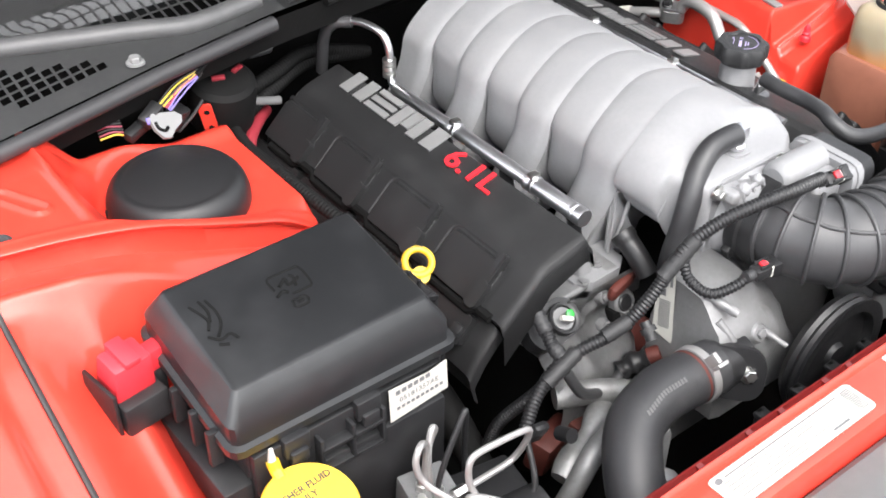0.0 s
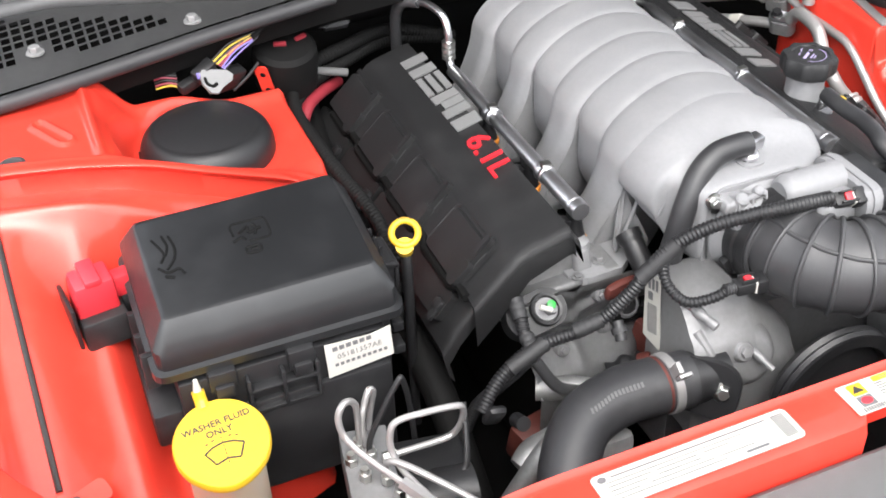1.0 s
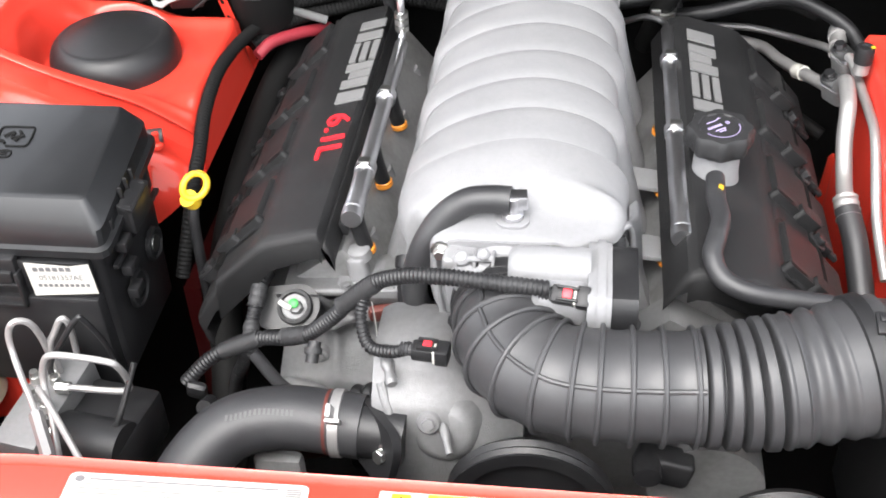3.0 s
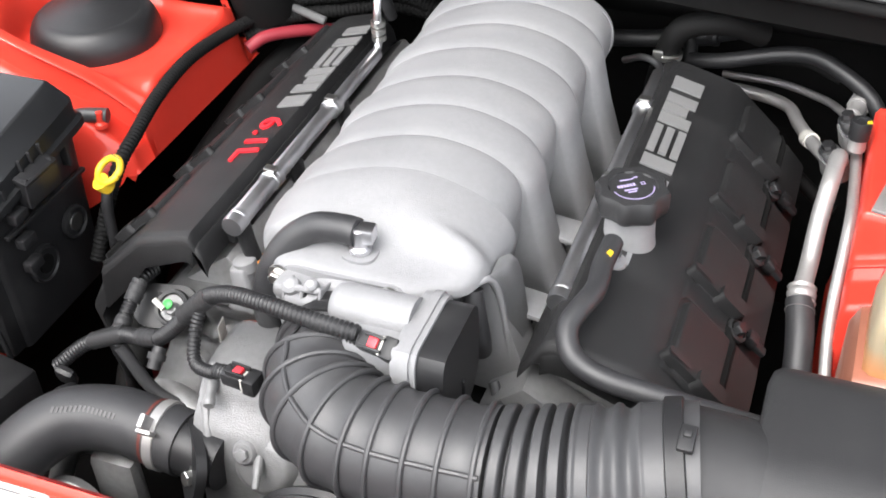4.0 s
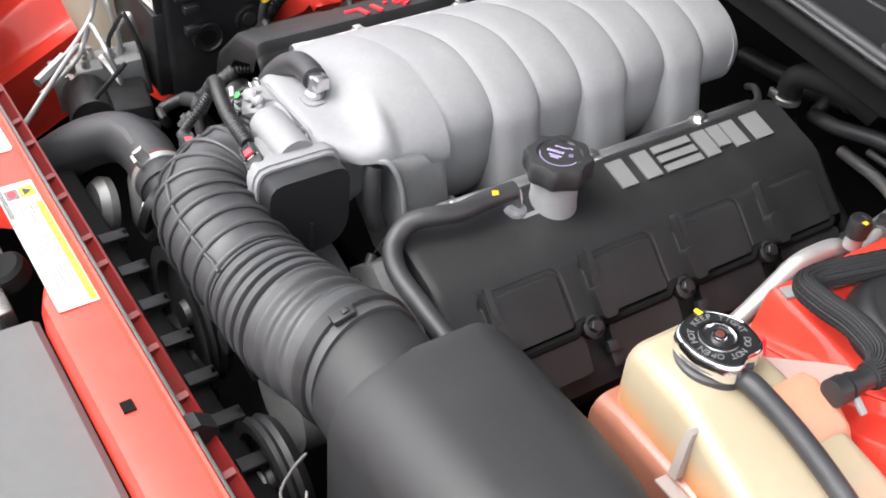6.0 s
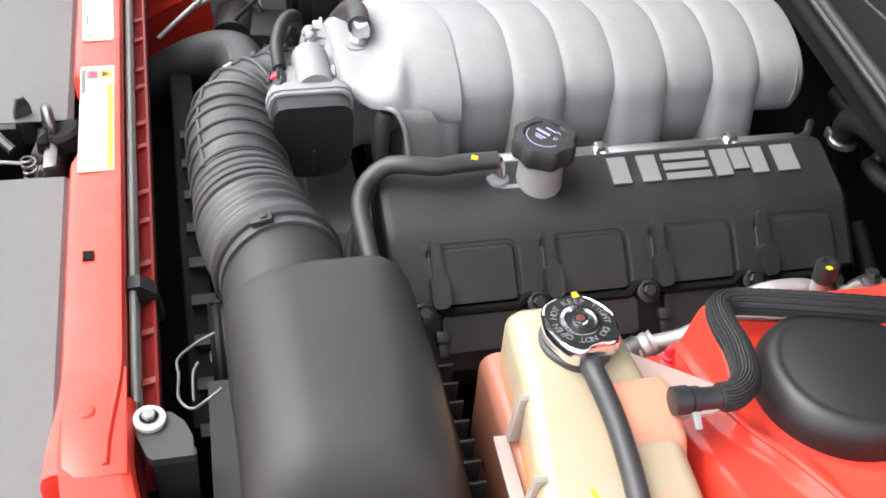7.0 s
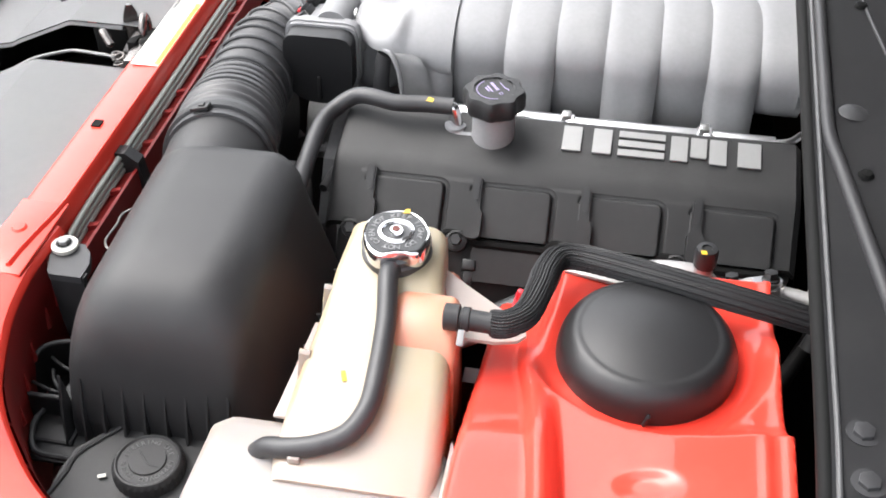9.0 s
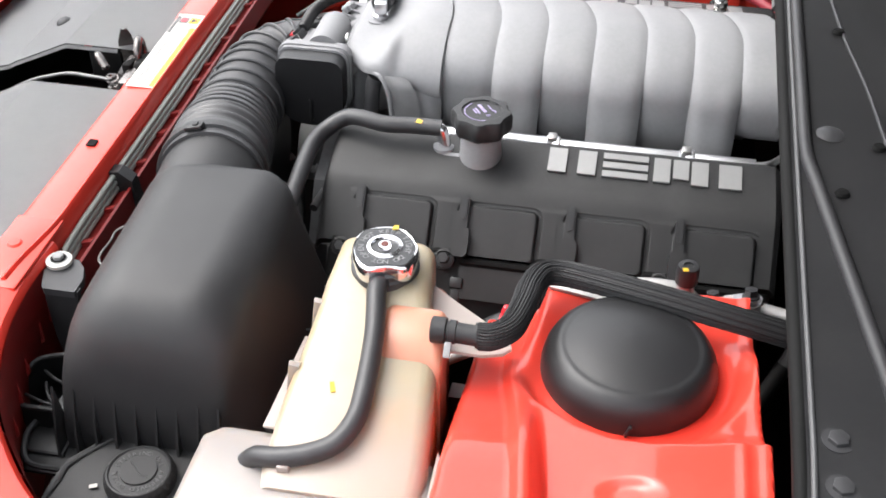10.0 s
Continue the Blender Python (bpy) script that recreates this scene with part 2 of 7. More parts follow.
def lathe(profile, seg=32, m=Matrix(), wob=None):
    """Turns (radius, height) pairs round the z axis of m. wob: f(angle) scales the radius."""
    loops = []
    for r, z in profile:
        loops.append([m @ Vector((r * (wob(2 * math.pi * k / seg, z) if wob else 1) * math.cos(2 * math.pi * k / seg),
                                  r * (wob(2 * math.pi * k / seg, z) if wob else 1) * math.sin(2 * math.pi * k / seg), z)) for k in range(seg)])
    return loft(loops)


def bevel(bm, w, seg=2, angle=25):
    edges = [e for e in bm.edges if len(e.link_faces) == 2 and e.calc_face_angle(0) > radians(angle)]
    bmesh.ops.bevel(bm, geom=edges, offset=w, offset_type="OFFSET", segments=seg, profile=0.5, affect="EDGES", clamp_overlap=True)
    return bm


def box(sx, sy, sz, m=Matrix(), bev=0.002, taper=1.0, seg=2):
    """A bevelled block centred on m. taper scales the top."""
    bm = bmesh.new()
    bmesh.ops.create_cube(bm, size=1)
    for v in bm.verts:
        k = taper if v.co.z > 0 else 1
        v.co = Vector((v.co.x * sx * k, v.co.y * sy * k, v.co.z * sz))
    if bev:
        bevel(bm, bev, seg)
    bm.transform(m)
    return bm


def prism(poly, z0, z1, m=Matrix(), bev=0.0015, seg=2):
    """A flat outline pulled up from z0 to z1 in the frame of m."""
    bm = bmesh.new()
    a = [bm.verts.new((x, y, z0)) for x, y in poly]
    b = [bm.verts.new((x, y, z1)) for x, y in poly]
    n = len(poly)
    bm.faces.new(a[::-1])
    bm.faces.new(b)
    for k in range(n):
        bm.faces.new((a[k], a[(k + 1) % n], b[(k + 1) % n], b[k]))
    if bev:
        bevel(bm, bev, seg)
    bm.transform(m)
    return bm


def joined(*bms):
    out = bmesh.new()
    for b in bms:
        me = bpy.data.meshes.new("tmp")
        b.to_mesh(me)
        b.free()
        out.from_mesh(me)
        bpy.data.meshes.remove(me)
    return out


def rrect(w, h, r, n=4):
    """Outline of a rectangle with round corners."""
    pts = []
    for cx, cy, a0 in ((w / 2 - r, h / 2 - r, 0), (-w / 2 + r, h / 2 - r, 90), (-w / 2 + r, -h / 2 + r, 180), (w / 2 - r, -h / 2 + r, 270)):
        for k in range(n + 1):
            a = radians(a0 + 90 * k / n)
            pts.append((cx + r * math.cos(a), cy + r * math.sin(a)))
    return pts


def axes(o, x, z):
    """A frame at o whose x axis runs along x and whose z axis is near z."""
    x = Vector(x).normalized()
    z = Vector(z)
    z = (z - x * z.dot(x)).normalized()
    y = z.cross(x)
    return Matrix((( x.x, y.x, z.x, o[0]), (x.y, y.y, z.y, o[1]), (x.z, y.z, z.z, o[2]), (0, 0, 0, 1)))


def bolt(name, p, axis, r, parent, material="steel", h=0.006):
    m = axes(p, Vector(axis).orthogonal(), axis)
    bm = joined(lathe([(0.0001, 0), (r * 1.6, 0), (r * 1.6, h * 0.25), (r * 1.3, h * 0.3)], 20, m),
                lathe([(r * 1.05, h * 0.25), (r * 1.05, h * 0.9), (r * 0.9, h), (0.0001, h)], 6, m))
    return part(name, bm, material, parent)


def words(text, size, m, material, parent, name="lettering", depth=0.0004, bold=0.0, align="CENTER", shear=0.0, stretch=1.0):
    """Built-in lettering as a mesh, centred on m."""
    cu = bpy.data.curves.new(name, "FONT")
    cu.body, cu.size, cu.extrude, cu.offset = text, size, depth, bold
    cu.align_x, cu.align_y, cu.shear, cu.resolution_u = align, "CENTER", shear, 2
    tmp = bpy.data.objects.new("tmp", cu)
    me = bpy.data.meshes.new_from_object(tmp)
    bpy.data.objects.remove(tmp)
    bpy.data.curves.remove(cu)
    me.transform(m @ Matrix.Diagonal((stretch, 1, 1, 1)))
    me.materials.clear()
    me.materials.append(M[material])
    me.name = name
    ob = new(name, me)
    ob.parent = parent
    return ob


def bars(rows, m, material, parent, name="print", t=0.0004):
    """Plain bars for small print: rows of (x0, x1, y0, y1) on the plane of m."""
    bms = []
    for x0, x1, y0, y1 in rows:
        bms.append(prism([(x0, y0), (x1, y0), (x1, y1), (x0, y1)], 0, t, m, 0))
    return part(name, joined(*bms), material, parent)


def sheet(xs, ys, f, thick=0.0):
    """A surface z = f(x, y) over a grid."""
    loops = [[Vector((x, y, f(x, y))) for x in xs] for y in ys]
    return loft(loops, caps=False, closed=False)


def smooth(a, b, v):
    t = min(max((v - a) / (b - a), 0.0), 1.0)
    return t * t * (3 - 2 * t)


XC = -0.010  # the engine's middle plane


# ---- large structure ----
def frange(a, b, n):
    return [a + (b - a) * i / n for i in range(n + 1)]


solo("ground", sheet([-900, -30, -6, 0, 6, 30, 900], [-900, -30, -6, 0, 6, 30, 900], lambda x, y: 0.0), "ground",
     "grey asphalt ground under the parked car", "ground", kind="structure")
# Unseen ring, added to keep the bright low sky out of reflections.
ringwall = [[Vector((24 * math.cos(2 * math.pi * k / 64), 24 * math.sin(2 * math.pi * k / 64), z)) for k in range(64)] for z in (-0.2, 2.6)]
solo("backdrop", loft(ringwall, caps=False), "lining", "unseen dark ring added to hold back low sky light", "backdrop", kind="structure")


LIP_U = [0.36, 0.393, 0.428, 0.478, 0.528, 0.578, 0.64, 0.70, 0.80, 1.0]
LIP_Y = [0.388, 0.385, 0.377, 0.365, 0.361, 0.370, 0.384, 0.396, 0.41, 0.42]
LIP_Z = [0.840, 0.863, 0.895, 0.921, 0.943, 0.959, 0.966, 0.968, 0.970, 0.97]


LEFT_Y = [0.388, 0.385, 0.382, 0.380, 0.384, 0.395, 0.403, 0.410, 0.42, 0.43]
LEFT_Z = [0.825, 0.838, 0.850, 0.868, 0.887, 0.909, 0.934, 0.940, 0.945, 0.945]


def lip_at(u, left=False):
    ks = (-0.02, -0.01, 0.0, 0.01, 0.02)
    ys, zs = (LEFT_Y, LEFT_Z) if left else (LIP_Y, LIP_Z)
    return (sum(float(np.interp(u + k, LIP_U, ys)) for k in ks) / 5, sum(float(np.interp(u + k, LIP_U, zs)) for k in ks) / 5)


def plate_z(u, y, left=False):
    """The pressed top of a strut tower; u runs outwards from the car's middle."""
    ly, lz = lip_at(u, left)
    if left:
        # the seat of the cap rises to a sharp curved crease, beyond which the panel runs level
        u0 = float(np.interp(y, [0.38, 0.405, 0.438, 0.467, 0.50, 0.559], [0.545, 0.571, 0.598, 0.612, 0.618, 0.615]))
        rise = float(np.interp(y, [0.40, 0.438, 0.467, 0.50, 0.56], [0.022, 0.030, 0.036, 0.043, 0.053]))
        wide = 0.040 + 0.030 * smooth(0.515, 0.565, y)
        k = min(max((u - u0 + wide) / wide, 0.0), 1.0)
        z = 0.882 + rise * k ** 1.5 + 0.020 * smooth(0.50, 0.56, y) * smooth(0.44, 0.50, u) * smooth(0.60, 0.54, u) - 0.03 * max(0.0, u - u0)
        z += 0.0025 * math.exp(-((y - 0.566) / 0.004) ** 2) * smooth(u0 - 0.01, u0 + 0.01, u)
    else:
        z = 0.880 + 0.070 * smooth(0.556, 0.616, u) + 0.0075 * math.exp(-((u - 0.616) / 0.0055) ** 2) * smooth(0.40, 0.43, y) + 0.020 * smooth(0.50, 0.56, y) * smooth(0.44, 0.52, u) * smooth(0.64, 0.57, u) - 0.006 * smooth(0.52, 0.58, y) * smooth(0.56, 0.62, u)
    # pressed oval bead
    k = min(max(((u - 0.669) * -0.022 + (y - 0.505) * -0.043) / (0.022 ** 2 + 0.043 ** 2), 0.0), 1.0)
    far = math.hypot(u - 0.669 + 0.022 * k, y - 0.505 + 0.043 * k)
    if left:
        # a short crescent-shaped dent instead of the bead
        z -= 0.0040 * smooth(0.017, 0.006, math.hypot(u - 0.664, (y - 0.484) * 0.62)) * smooth(-0.006, 0.004, u - 0.652 + 0.10 * (y - 0.484))
    else:
        z += 0.0045 * math.exp(-((far - 0.008) / 0.0026) ** 2)
    z += (0.003 * math.exp(-((y - 0.583) / 0.006) ** 2) if left else 0.008 * math.exp(-((y - 0.582) / 0.011) ** 2)) - (0.20 * smooth(0.586, 0.600, y) if left else 0.06 * smooth(0.598, 0.612, y))
    z += (lz - z) * (smooth(ly + 0.018, ly + 0.002, y) if left else smooth(ly + 0.042, ly + 0.004, y)) + (0.0 if left else 0.0035) * math.exp(-((y - ly - 0.014) / 0.004) ** 2)
    r = math.hypot(u - 0.498, y - 0.481)
    z += (0.882 - z) * smooth(0.104, 0.084, r)
    return z


def deck_z(u, y, left):
    ly, lz = lip_at(u, left)
    gap = 0.034 - 0.004 * smooth(0.56, 0.64, u)
    z = lz - gap - 0.50 * max(0.0, ly - 0.035 - y) + 0.007 * math.exp(-((ly - 0.035 - y) / 0.009) ** 2)
    z -= (0.055 * smooth(0.665, 0.625, u) + 0.035 * smooth(0.73, 0.67, u)) * smooth(0.36, 0.28, y)
    z += 0.012 * smooth(0.755, 0.775, u)
    if left:
        z = lz - 0.003 - 0.011 * smooth(ly - 0.003, ly - 0.013, y) - 0.10 * max(0.0, ly - 0.013 - y)
        z += (0.60 - z) * smooth(0.347, 0.316, y) ** 2
    return z


def fender(s, left):
    us = frange(0.385, 0.70, 130) + frange(0.704, 0.80, 22) + frange(0.82, 1.0, 6)
    rows = []
    vs = ([-0.5, -0.45] + frange(-0.42, -0.12, 30) if not left else []) + frange(-0.115, -0.002, 30)
    for v in vs:
        rows.append([Vector(((s * u if left else -max(u, 0.385 + 0.085 * smooth(0.34, 0.30, lip_at(u)[0] + v) + 0.13 * smooth(0.17, 0.13, lip_at(u)[0] + v))) - 0.0025, lip_at(u, left)[0] + v, deck_z(u, lip_at(u, left)[0] + v, left))) for u in us])
    for dv, dz in ((0.004, -0.012), (-0.001, -0.0065), (-0.0045, -0.004), (-0.0052, -0.0015), (-0.003, 0.0006)):
        rows.append([Vector((s * u - 0.0025, lip_at(u, left)[0] + dv, lip_at(u, left)[1] + dz)) for u in us])
    for v in frange(0.002, 0.25, 110):
        rows.append([Vector((s * u - 0.0025, lip_at(u, left)[0] + v, plate_z(u, lip_at(u, left)[0] + v, left))) for u in us])
    wall = []
    for r in rows:
        p = r[0]
        wall.append(r)
        if not left and p.y < 0.34:
            for k in range(3):
                r.insert(0, Vector((p.x + 0.001, p.y, p.z - 0.003)))
            continue
        r.insert(0, Vector((p.x - s * 0.004, p.y, p.z - 0.006)))
        low = 0.60 if left else 0.80
        r.insert(0, Vector((p.x - s * 0.008, p.y, min(p.z - 0.02, low + 0.02))))
        r.insert(0, Vector((p.x - s * 0.012, p.y, low)))
    return loft(rows, caps=False, closed=False)


solo("inner_fender_r", fender(-1, False), "red", "glossy red inner fender with pressed strut tower beside the engine", "inner fender", kind="structure", sharp=60)
solo("inner_fender_l", fender(1, True), "red", "glossy red strut tower panel with a turned-up front edge", "inner fender", kind="structure", sharp=60)


# the fender's inner lip, sweeping out from the front support to the side
lip = spline([(0.40, -0.097, 0.868), (0.46, -0.099, 0.869), (0.52, -0.090, 0.872), (0.57, -0.073, 0.876), (0.62, -0.050, 0.879), (0.67, -0.012, 0.882), (0.72, 0.04, 0.885), (0.765, 0.12, 0.89), (0.79, 0.25, 0.90), (0.80, 0.7, 0.91)], 10)
rowsl = []
for off, dz in ((0.0005, -0.016), (0.0, -0.010), (0.004, -0.003), (0.012, 0.0), (0.06, 0.002), (0.16, -0.01), (0.3, -0.06)):
    row = []
    for i, p in enumerate(lip):
        t = (lip[min(i + 1, len(lip) - 1)] - lip[max(i - 1, 0)]).normalized()
        row.append(p + Vector((t.y, -t.x, 0)) * min(off, 0.056 + 0.30 * smooth(0.53, 0.70, p.x)) + Vector((0, 0, dz)))
    rowsl.append(row)
flange = [[p + Vector((-0.002, 0.002, dz)) + Vector((0, 1, 0)) * out for p in lip] for out, dz in ((-0.001, -0.010), (0.002, -0.022), (0.003, -0.045), (-0.003, -0.10), (-0.006, -0.20))]
fl = tagged(new("fender_flange"), "dark red ribbed flange below the fender edge", "fender flange", kind="structure")
web = loft(flange, caps=False, closed=False)
bmesh.ops.solidify(web, geom=web.faces[:], thickness=0.002)
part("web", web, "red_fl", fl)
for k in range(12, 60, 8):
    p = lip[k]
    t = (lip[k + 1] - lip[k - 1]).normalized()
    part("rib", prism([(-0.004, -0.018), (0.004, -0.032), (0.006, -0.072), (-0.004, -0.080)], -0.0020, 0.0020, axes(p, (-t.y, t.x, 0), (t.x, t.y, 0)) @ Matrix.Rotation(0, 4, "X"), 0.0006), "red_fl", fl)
solo("front_fender_l", loft(rowsl, caps=False, closed=False), "red", "glossy red front fender edge of the car", "fender", kind="structure")
lip2 = [Vector((2 * XC - p.x, p.y, p.z)) for p in lip]
rowsl = []
for off, dz in ((0.0, -0.10), (0.0, -0.012), (0.004, -0.003), (0.012, 0.0), (0.06, 0.002), (0.16, -0.01), (0.3, -0.06)):
    row = []
    for i, p in enumerate(lip2):
        t = (lip2[min(i + 1, len(lip2) - 1)] - lip2[max(i - 1, 0)]).normalized()
        row.append(p + Vector((-t.y, t.x, 0)) * off + Vector((0, 0, dz)))
    rowsl.append(row)
solo("front_fender_r", loft(rowsl, caps=False, closed=False), "red", "glossy red front fender edge of the car", "fender", kind="structure")

# walls and tray that close the engine bay; its shade is put into their colours
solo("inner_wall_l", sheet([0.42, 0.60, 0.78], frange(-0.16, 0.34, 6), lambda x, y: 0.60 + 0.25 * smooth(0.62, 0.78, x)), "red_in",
     "dark red lower inner fender panel, shade put into its colour", "inner fender", kind="structure")
hx = thing("hood_bumper", "large black hex-headed hood bumper on the red fender", "hood bumper")
part("stem", lathe([(0.0001, 0), (0.013, 0), (0.013, 0.006), (0.0115, 0.007), (0.0125, 0.012), (0.0115, 0.014), (0.0115, 0.018), (0.0001, 0.018)], 24, pose(0.672, -0.045, 0.881)), "rubber", hx)
part("head", lathe([(0.0001, 0.016), (0.0185, 0.016), (0.0185, 0.030), (0.017, 0.033), (0.012, 0.0335), (0.0001, 0.033)], 6, pose(0.672, -0.045, 0.881, 0, 0, 12)), "rubber", hx)
solo("oval_hole", prism([(0.012 * math.cos(a), 0.0075 * math.sin(a)) for a in [2 * math.pi * k / 24 for k in range(24)]], 0, 0.0006, pose(0.628, -0.070, 0.8815, 0, 0, 35), 0), "dark", "dark oval hole in the fender edge", "hole", kind="structure")
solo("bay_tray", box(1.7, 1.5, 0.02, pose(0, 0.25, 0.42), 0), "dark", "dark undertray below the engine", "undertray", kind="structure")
solo("firewall", box(1.7, 0.02, 0.55, pose(0, 0.80, 0.67), 0), "dark", "firewall behind the engine, near black for the shade there", "firewall", kind="structure")
solo("side_wall_l", box(0.02, 0.3, 0.30, pose(0.42, 0.46, 0.60), 0), "red_in", "side wall of the engine bay, red darkened for shade", "side wall", kind="structure")
solo("side_wall_r", box(0.02, 0.34, 0.30, pose(-0.40, 0.49, 0.52), 0), "red_in", "side wall of the engine bay, red darkened for shade", "side wall", kind="structure")

# front support
sup = thing("radiator_support", "glossy red radiator support bar across the front", "body panel", kind="structure")
prof = [(-0.158, 0.828), (-0.158, 0.853), (-0.155, 0.862), (-0.148, 0.866), (-0.117, 0.867), (-0.1115, 0.8675), (-0.1092, 0.8732), (-0.1065, 0.875), (-0.1045, 0.872), (-0.1038, 0.84),
        (-0.110, 0.835), (-0.145, 0.835), (-0.145, 0.828)]
loops = []
for x in frange(-0.56, 0.47, 50):
    dy = -0.012 * smooth(0.36, 0.47, x) - 0.010 * smooth(-0.36, -0.5, x)
    dip = -0.028 * smooth(0.075, 0.06, abs(x + 0.012))
    loops.append([Vector((x, y + dy - (dip if (z > 0.8 and y < -0.12) else 0), z)) for y, z in prof])
part("bar", loft(loops), "red", sup, sharp=40)
part("step", box(0.11, 0.05, 0.004, pose(0.425, -0.128, 0.869), 0.0015), "red", sup)
part("hole", box(0.012, 0.010, 0.003, pose(0.226, -0.136, 0.8670), 0), "dark", sup)
part("dimple", lathe([(0.0001, 0.0025), (0.006, 0.002), (0.008, 0)], 20, pose(0.415, -0.135, 0.871)), "red", sup)
inner = []
for x in frange(-0.45, 0.45, 36):
    w = 0.0
    inner.append([Vector((x, -0.101 + w, 0.826)), Vector((x, -0.097 + w, 0.829)), Vector((x, -0.0855 + w, 0.834)), Vector((x, -0.0825 + w, 0.8385)), Vector((x, -0.0800 + w, 0.8375)), Vector((x, -0.0795 + w, 0.806)), Vector((x, -0.101, 0.802))])
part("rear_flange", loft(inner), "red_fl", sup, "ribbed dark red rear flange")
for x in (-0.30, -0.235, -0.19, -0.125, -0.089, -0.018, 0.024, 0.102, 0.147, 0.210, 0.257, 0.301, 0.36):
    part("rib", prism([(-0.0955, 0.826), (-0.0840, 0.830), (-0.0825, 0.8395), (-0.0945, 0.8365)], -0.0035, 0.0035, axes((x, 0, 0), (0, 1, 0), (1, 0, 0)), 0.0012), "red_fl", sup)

# cooling pipes clipped behind the support
for k, (dy, dz) in enumerate(((0, 0), (0.0008, -0.0076), (0.0016, -0.0152))):
    solo("cooler_pipe", tube([(-0.40, -0.099 + dy, 0.846 + dz), (-0.05, -0.099 + dy, 0.850 + dz), (0.2, -0.099 + dy, 0.850 + dz), (0.37, -0.099 + dy, 0.848 + dz), (0.40, -0.097 + dy, 0.835 + dz), (0.41, -0.094 + dy, 0.78)], 0.0035, 12), "coolerpipe",
         "thin grey cooler pipe clipped behind the front support", "pipe", "pipes behind the support")
solo("pipe_clip", prism([(-0.103, 0.856), (-0.092, 0.857), (-0.078, 0.846), (-0.074, 0.812), (-0.084, 0.806), (-0.1025, 0.818)], -0.008, 0.008, axes((0.254, 0, 0), (0, 1, 0), (1, 0, 0)), 0.002), "plastic",
     "black plastic clip holding the cooler pipes", "clip")

# cowl
def cowl_z(x, y):
    z = 1.012 - 0.062 * abs(x) + 0.10 * (y - 0.60) + 0.10 * smooth(-0.30, -0.45, x) * (y - 0.60)
    return z - 0.03 * smooth(0.72, 0.80, y)


def cowl_y0(x):
    return float(np.interp(x, [-0.9, -0.65, -0.45, -0.30, 0.0, 0.3, 0.65, 0.9], [0.545, 0.567, 0.597, 0.612, 0.612, 0.607, 0.602, 0.590]))


def stepped(a, b, hole, bar):
    """Grid lines with openings and bars in turn."""
    out = [a]
    while out[-1] < b:
        out += [out[-1] + hole, out[-1] + hole + bar]
    return out


cx = stepped(-0.92, -0.30, 0.0102, 0.0034) + frange(-0.28, 0.92, 60)
cy = [0.0, 0.005, 0.010] + stepped(0.016, 0.24, 0.0098, 0.0036) + [0.26, 0.30, 0.36]
bm = bmesh.new()
grid = [[bm.verts.new((x, cowl_y0(x) + v, cowl_z(x, 0.60 + v))) for x in cx] for v in cy]
for j in range(len(cy) - 1):
    for i in range(len(cx) - 1):
        x, v = 0.5 * (cx[i] + cx[i + 1]), 0.5 * (cy[j] + cy[j + 1])
        hole = False
        cell = i % 2 == 0 and j % 2 == 1
        far = min((-0.505 - x) / 0.16, 1.5)
        if -0.80 < x < -0.505 and 0.029 + 0.008 * far < v < 0.046 + 0.075 * far:
            hole = cell and math.hypot(x + 0.655, v - 0.05) > 0.020
        vr = min(max(0.12 - 0.45 * (x + 0.59), 0.03), 0.20)
        if -0.90 < x < -0.30 and vr + 0.026 < v < vr + 0.10:
            hole = i % 2 == 0 and j % 6 != 0
        if not hole:
            bm.faces.new((grid[j][i], grid[j][i + 1], grid[j + 1][i + 1], grid[j + 1][i]))
bmesh.ops.solidify(bm, geom=bm.faces[:], thickness=0.004)
# Split by tone: the right half's paler colour carries its sky sheen.
left_bm = bm.copy()
for mesh, keep in ((bm, -1), (left_bm, 1)):
    bmesh.ops.delete(mesh, geom=[f for f in mesh.faces if (f.calc_center_median().x + 0.285) * keep < 0], context="FACES")
solo("cowl_panel", bm, "cowl", "grey plastic cowl panel with slotted grilles, sky sheen in its colour", "cowl panel", kind="structure")
solo("cowl_panel", left_bm, "cowl_l", "dark grey plastic cowl panel below the windscreen", "cowl panel", kind="structure")
edge = [(x, cowl_y0(x) - 0.002, cowl_z(x, 0.60) - 0.008) for x in frange(-0.9, 0.9, 24)]
solo("cowl_seal", tube([p for p in edge if p[0] > -0.26], 0.007, 12, 4), "sooty", "black rubber weatherstrip along the cowl edge", "weatherstrip")
solo("cowl_edge", tube([(x, y - 0.004, z - 0.002) for x, y, z in edge if x < -0.24], 0.0095, 14, 4), "cowl_l", "dark grey rounded front edge of the cowl panel", "cowl trim", kind="structure")
skirt = [[Vector((x, cowl_y0(x) + 0.004, cowl_z(x, 0.60) - 0.010)) for x in frange(-0.9, 0.9, 40)],
         [Vector((x, cowl_y0(x) + 0.012, cowl_z(x, 0.60) - 0.05)) for x in frange(-0.9, 0.9, 40)],
         [Vector((x, cowl_y0(x) + 0.16, 0.86)) for x in frange(-0.9, 0.9, 40)]]
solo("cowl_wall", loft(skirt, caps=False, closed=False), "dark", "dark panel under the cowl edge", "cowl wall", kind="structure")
ridge = [(x, cowl_y0(x) + 0.012 + 0.17 * max(0.0, x - 0.3), cowl_z(x, 0.612 + 0.17 * max(0.0, x - 0.3)) + 0.003) for x in frange(-0.27, 0.75, 30)]
solo("cowl_bead", tube(ridge, 0.006, 12, 4), "cowl_l", "rounded grey plastic bead along the cowl", "cowl trim", kind="structure")
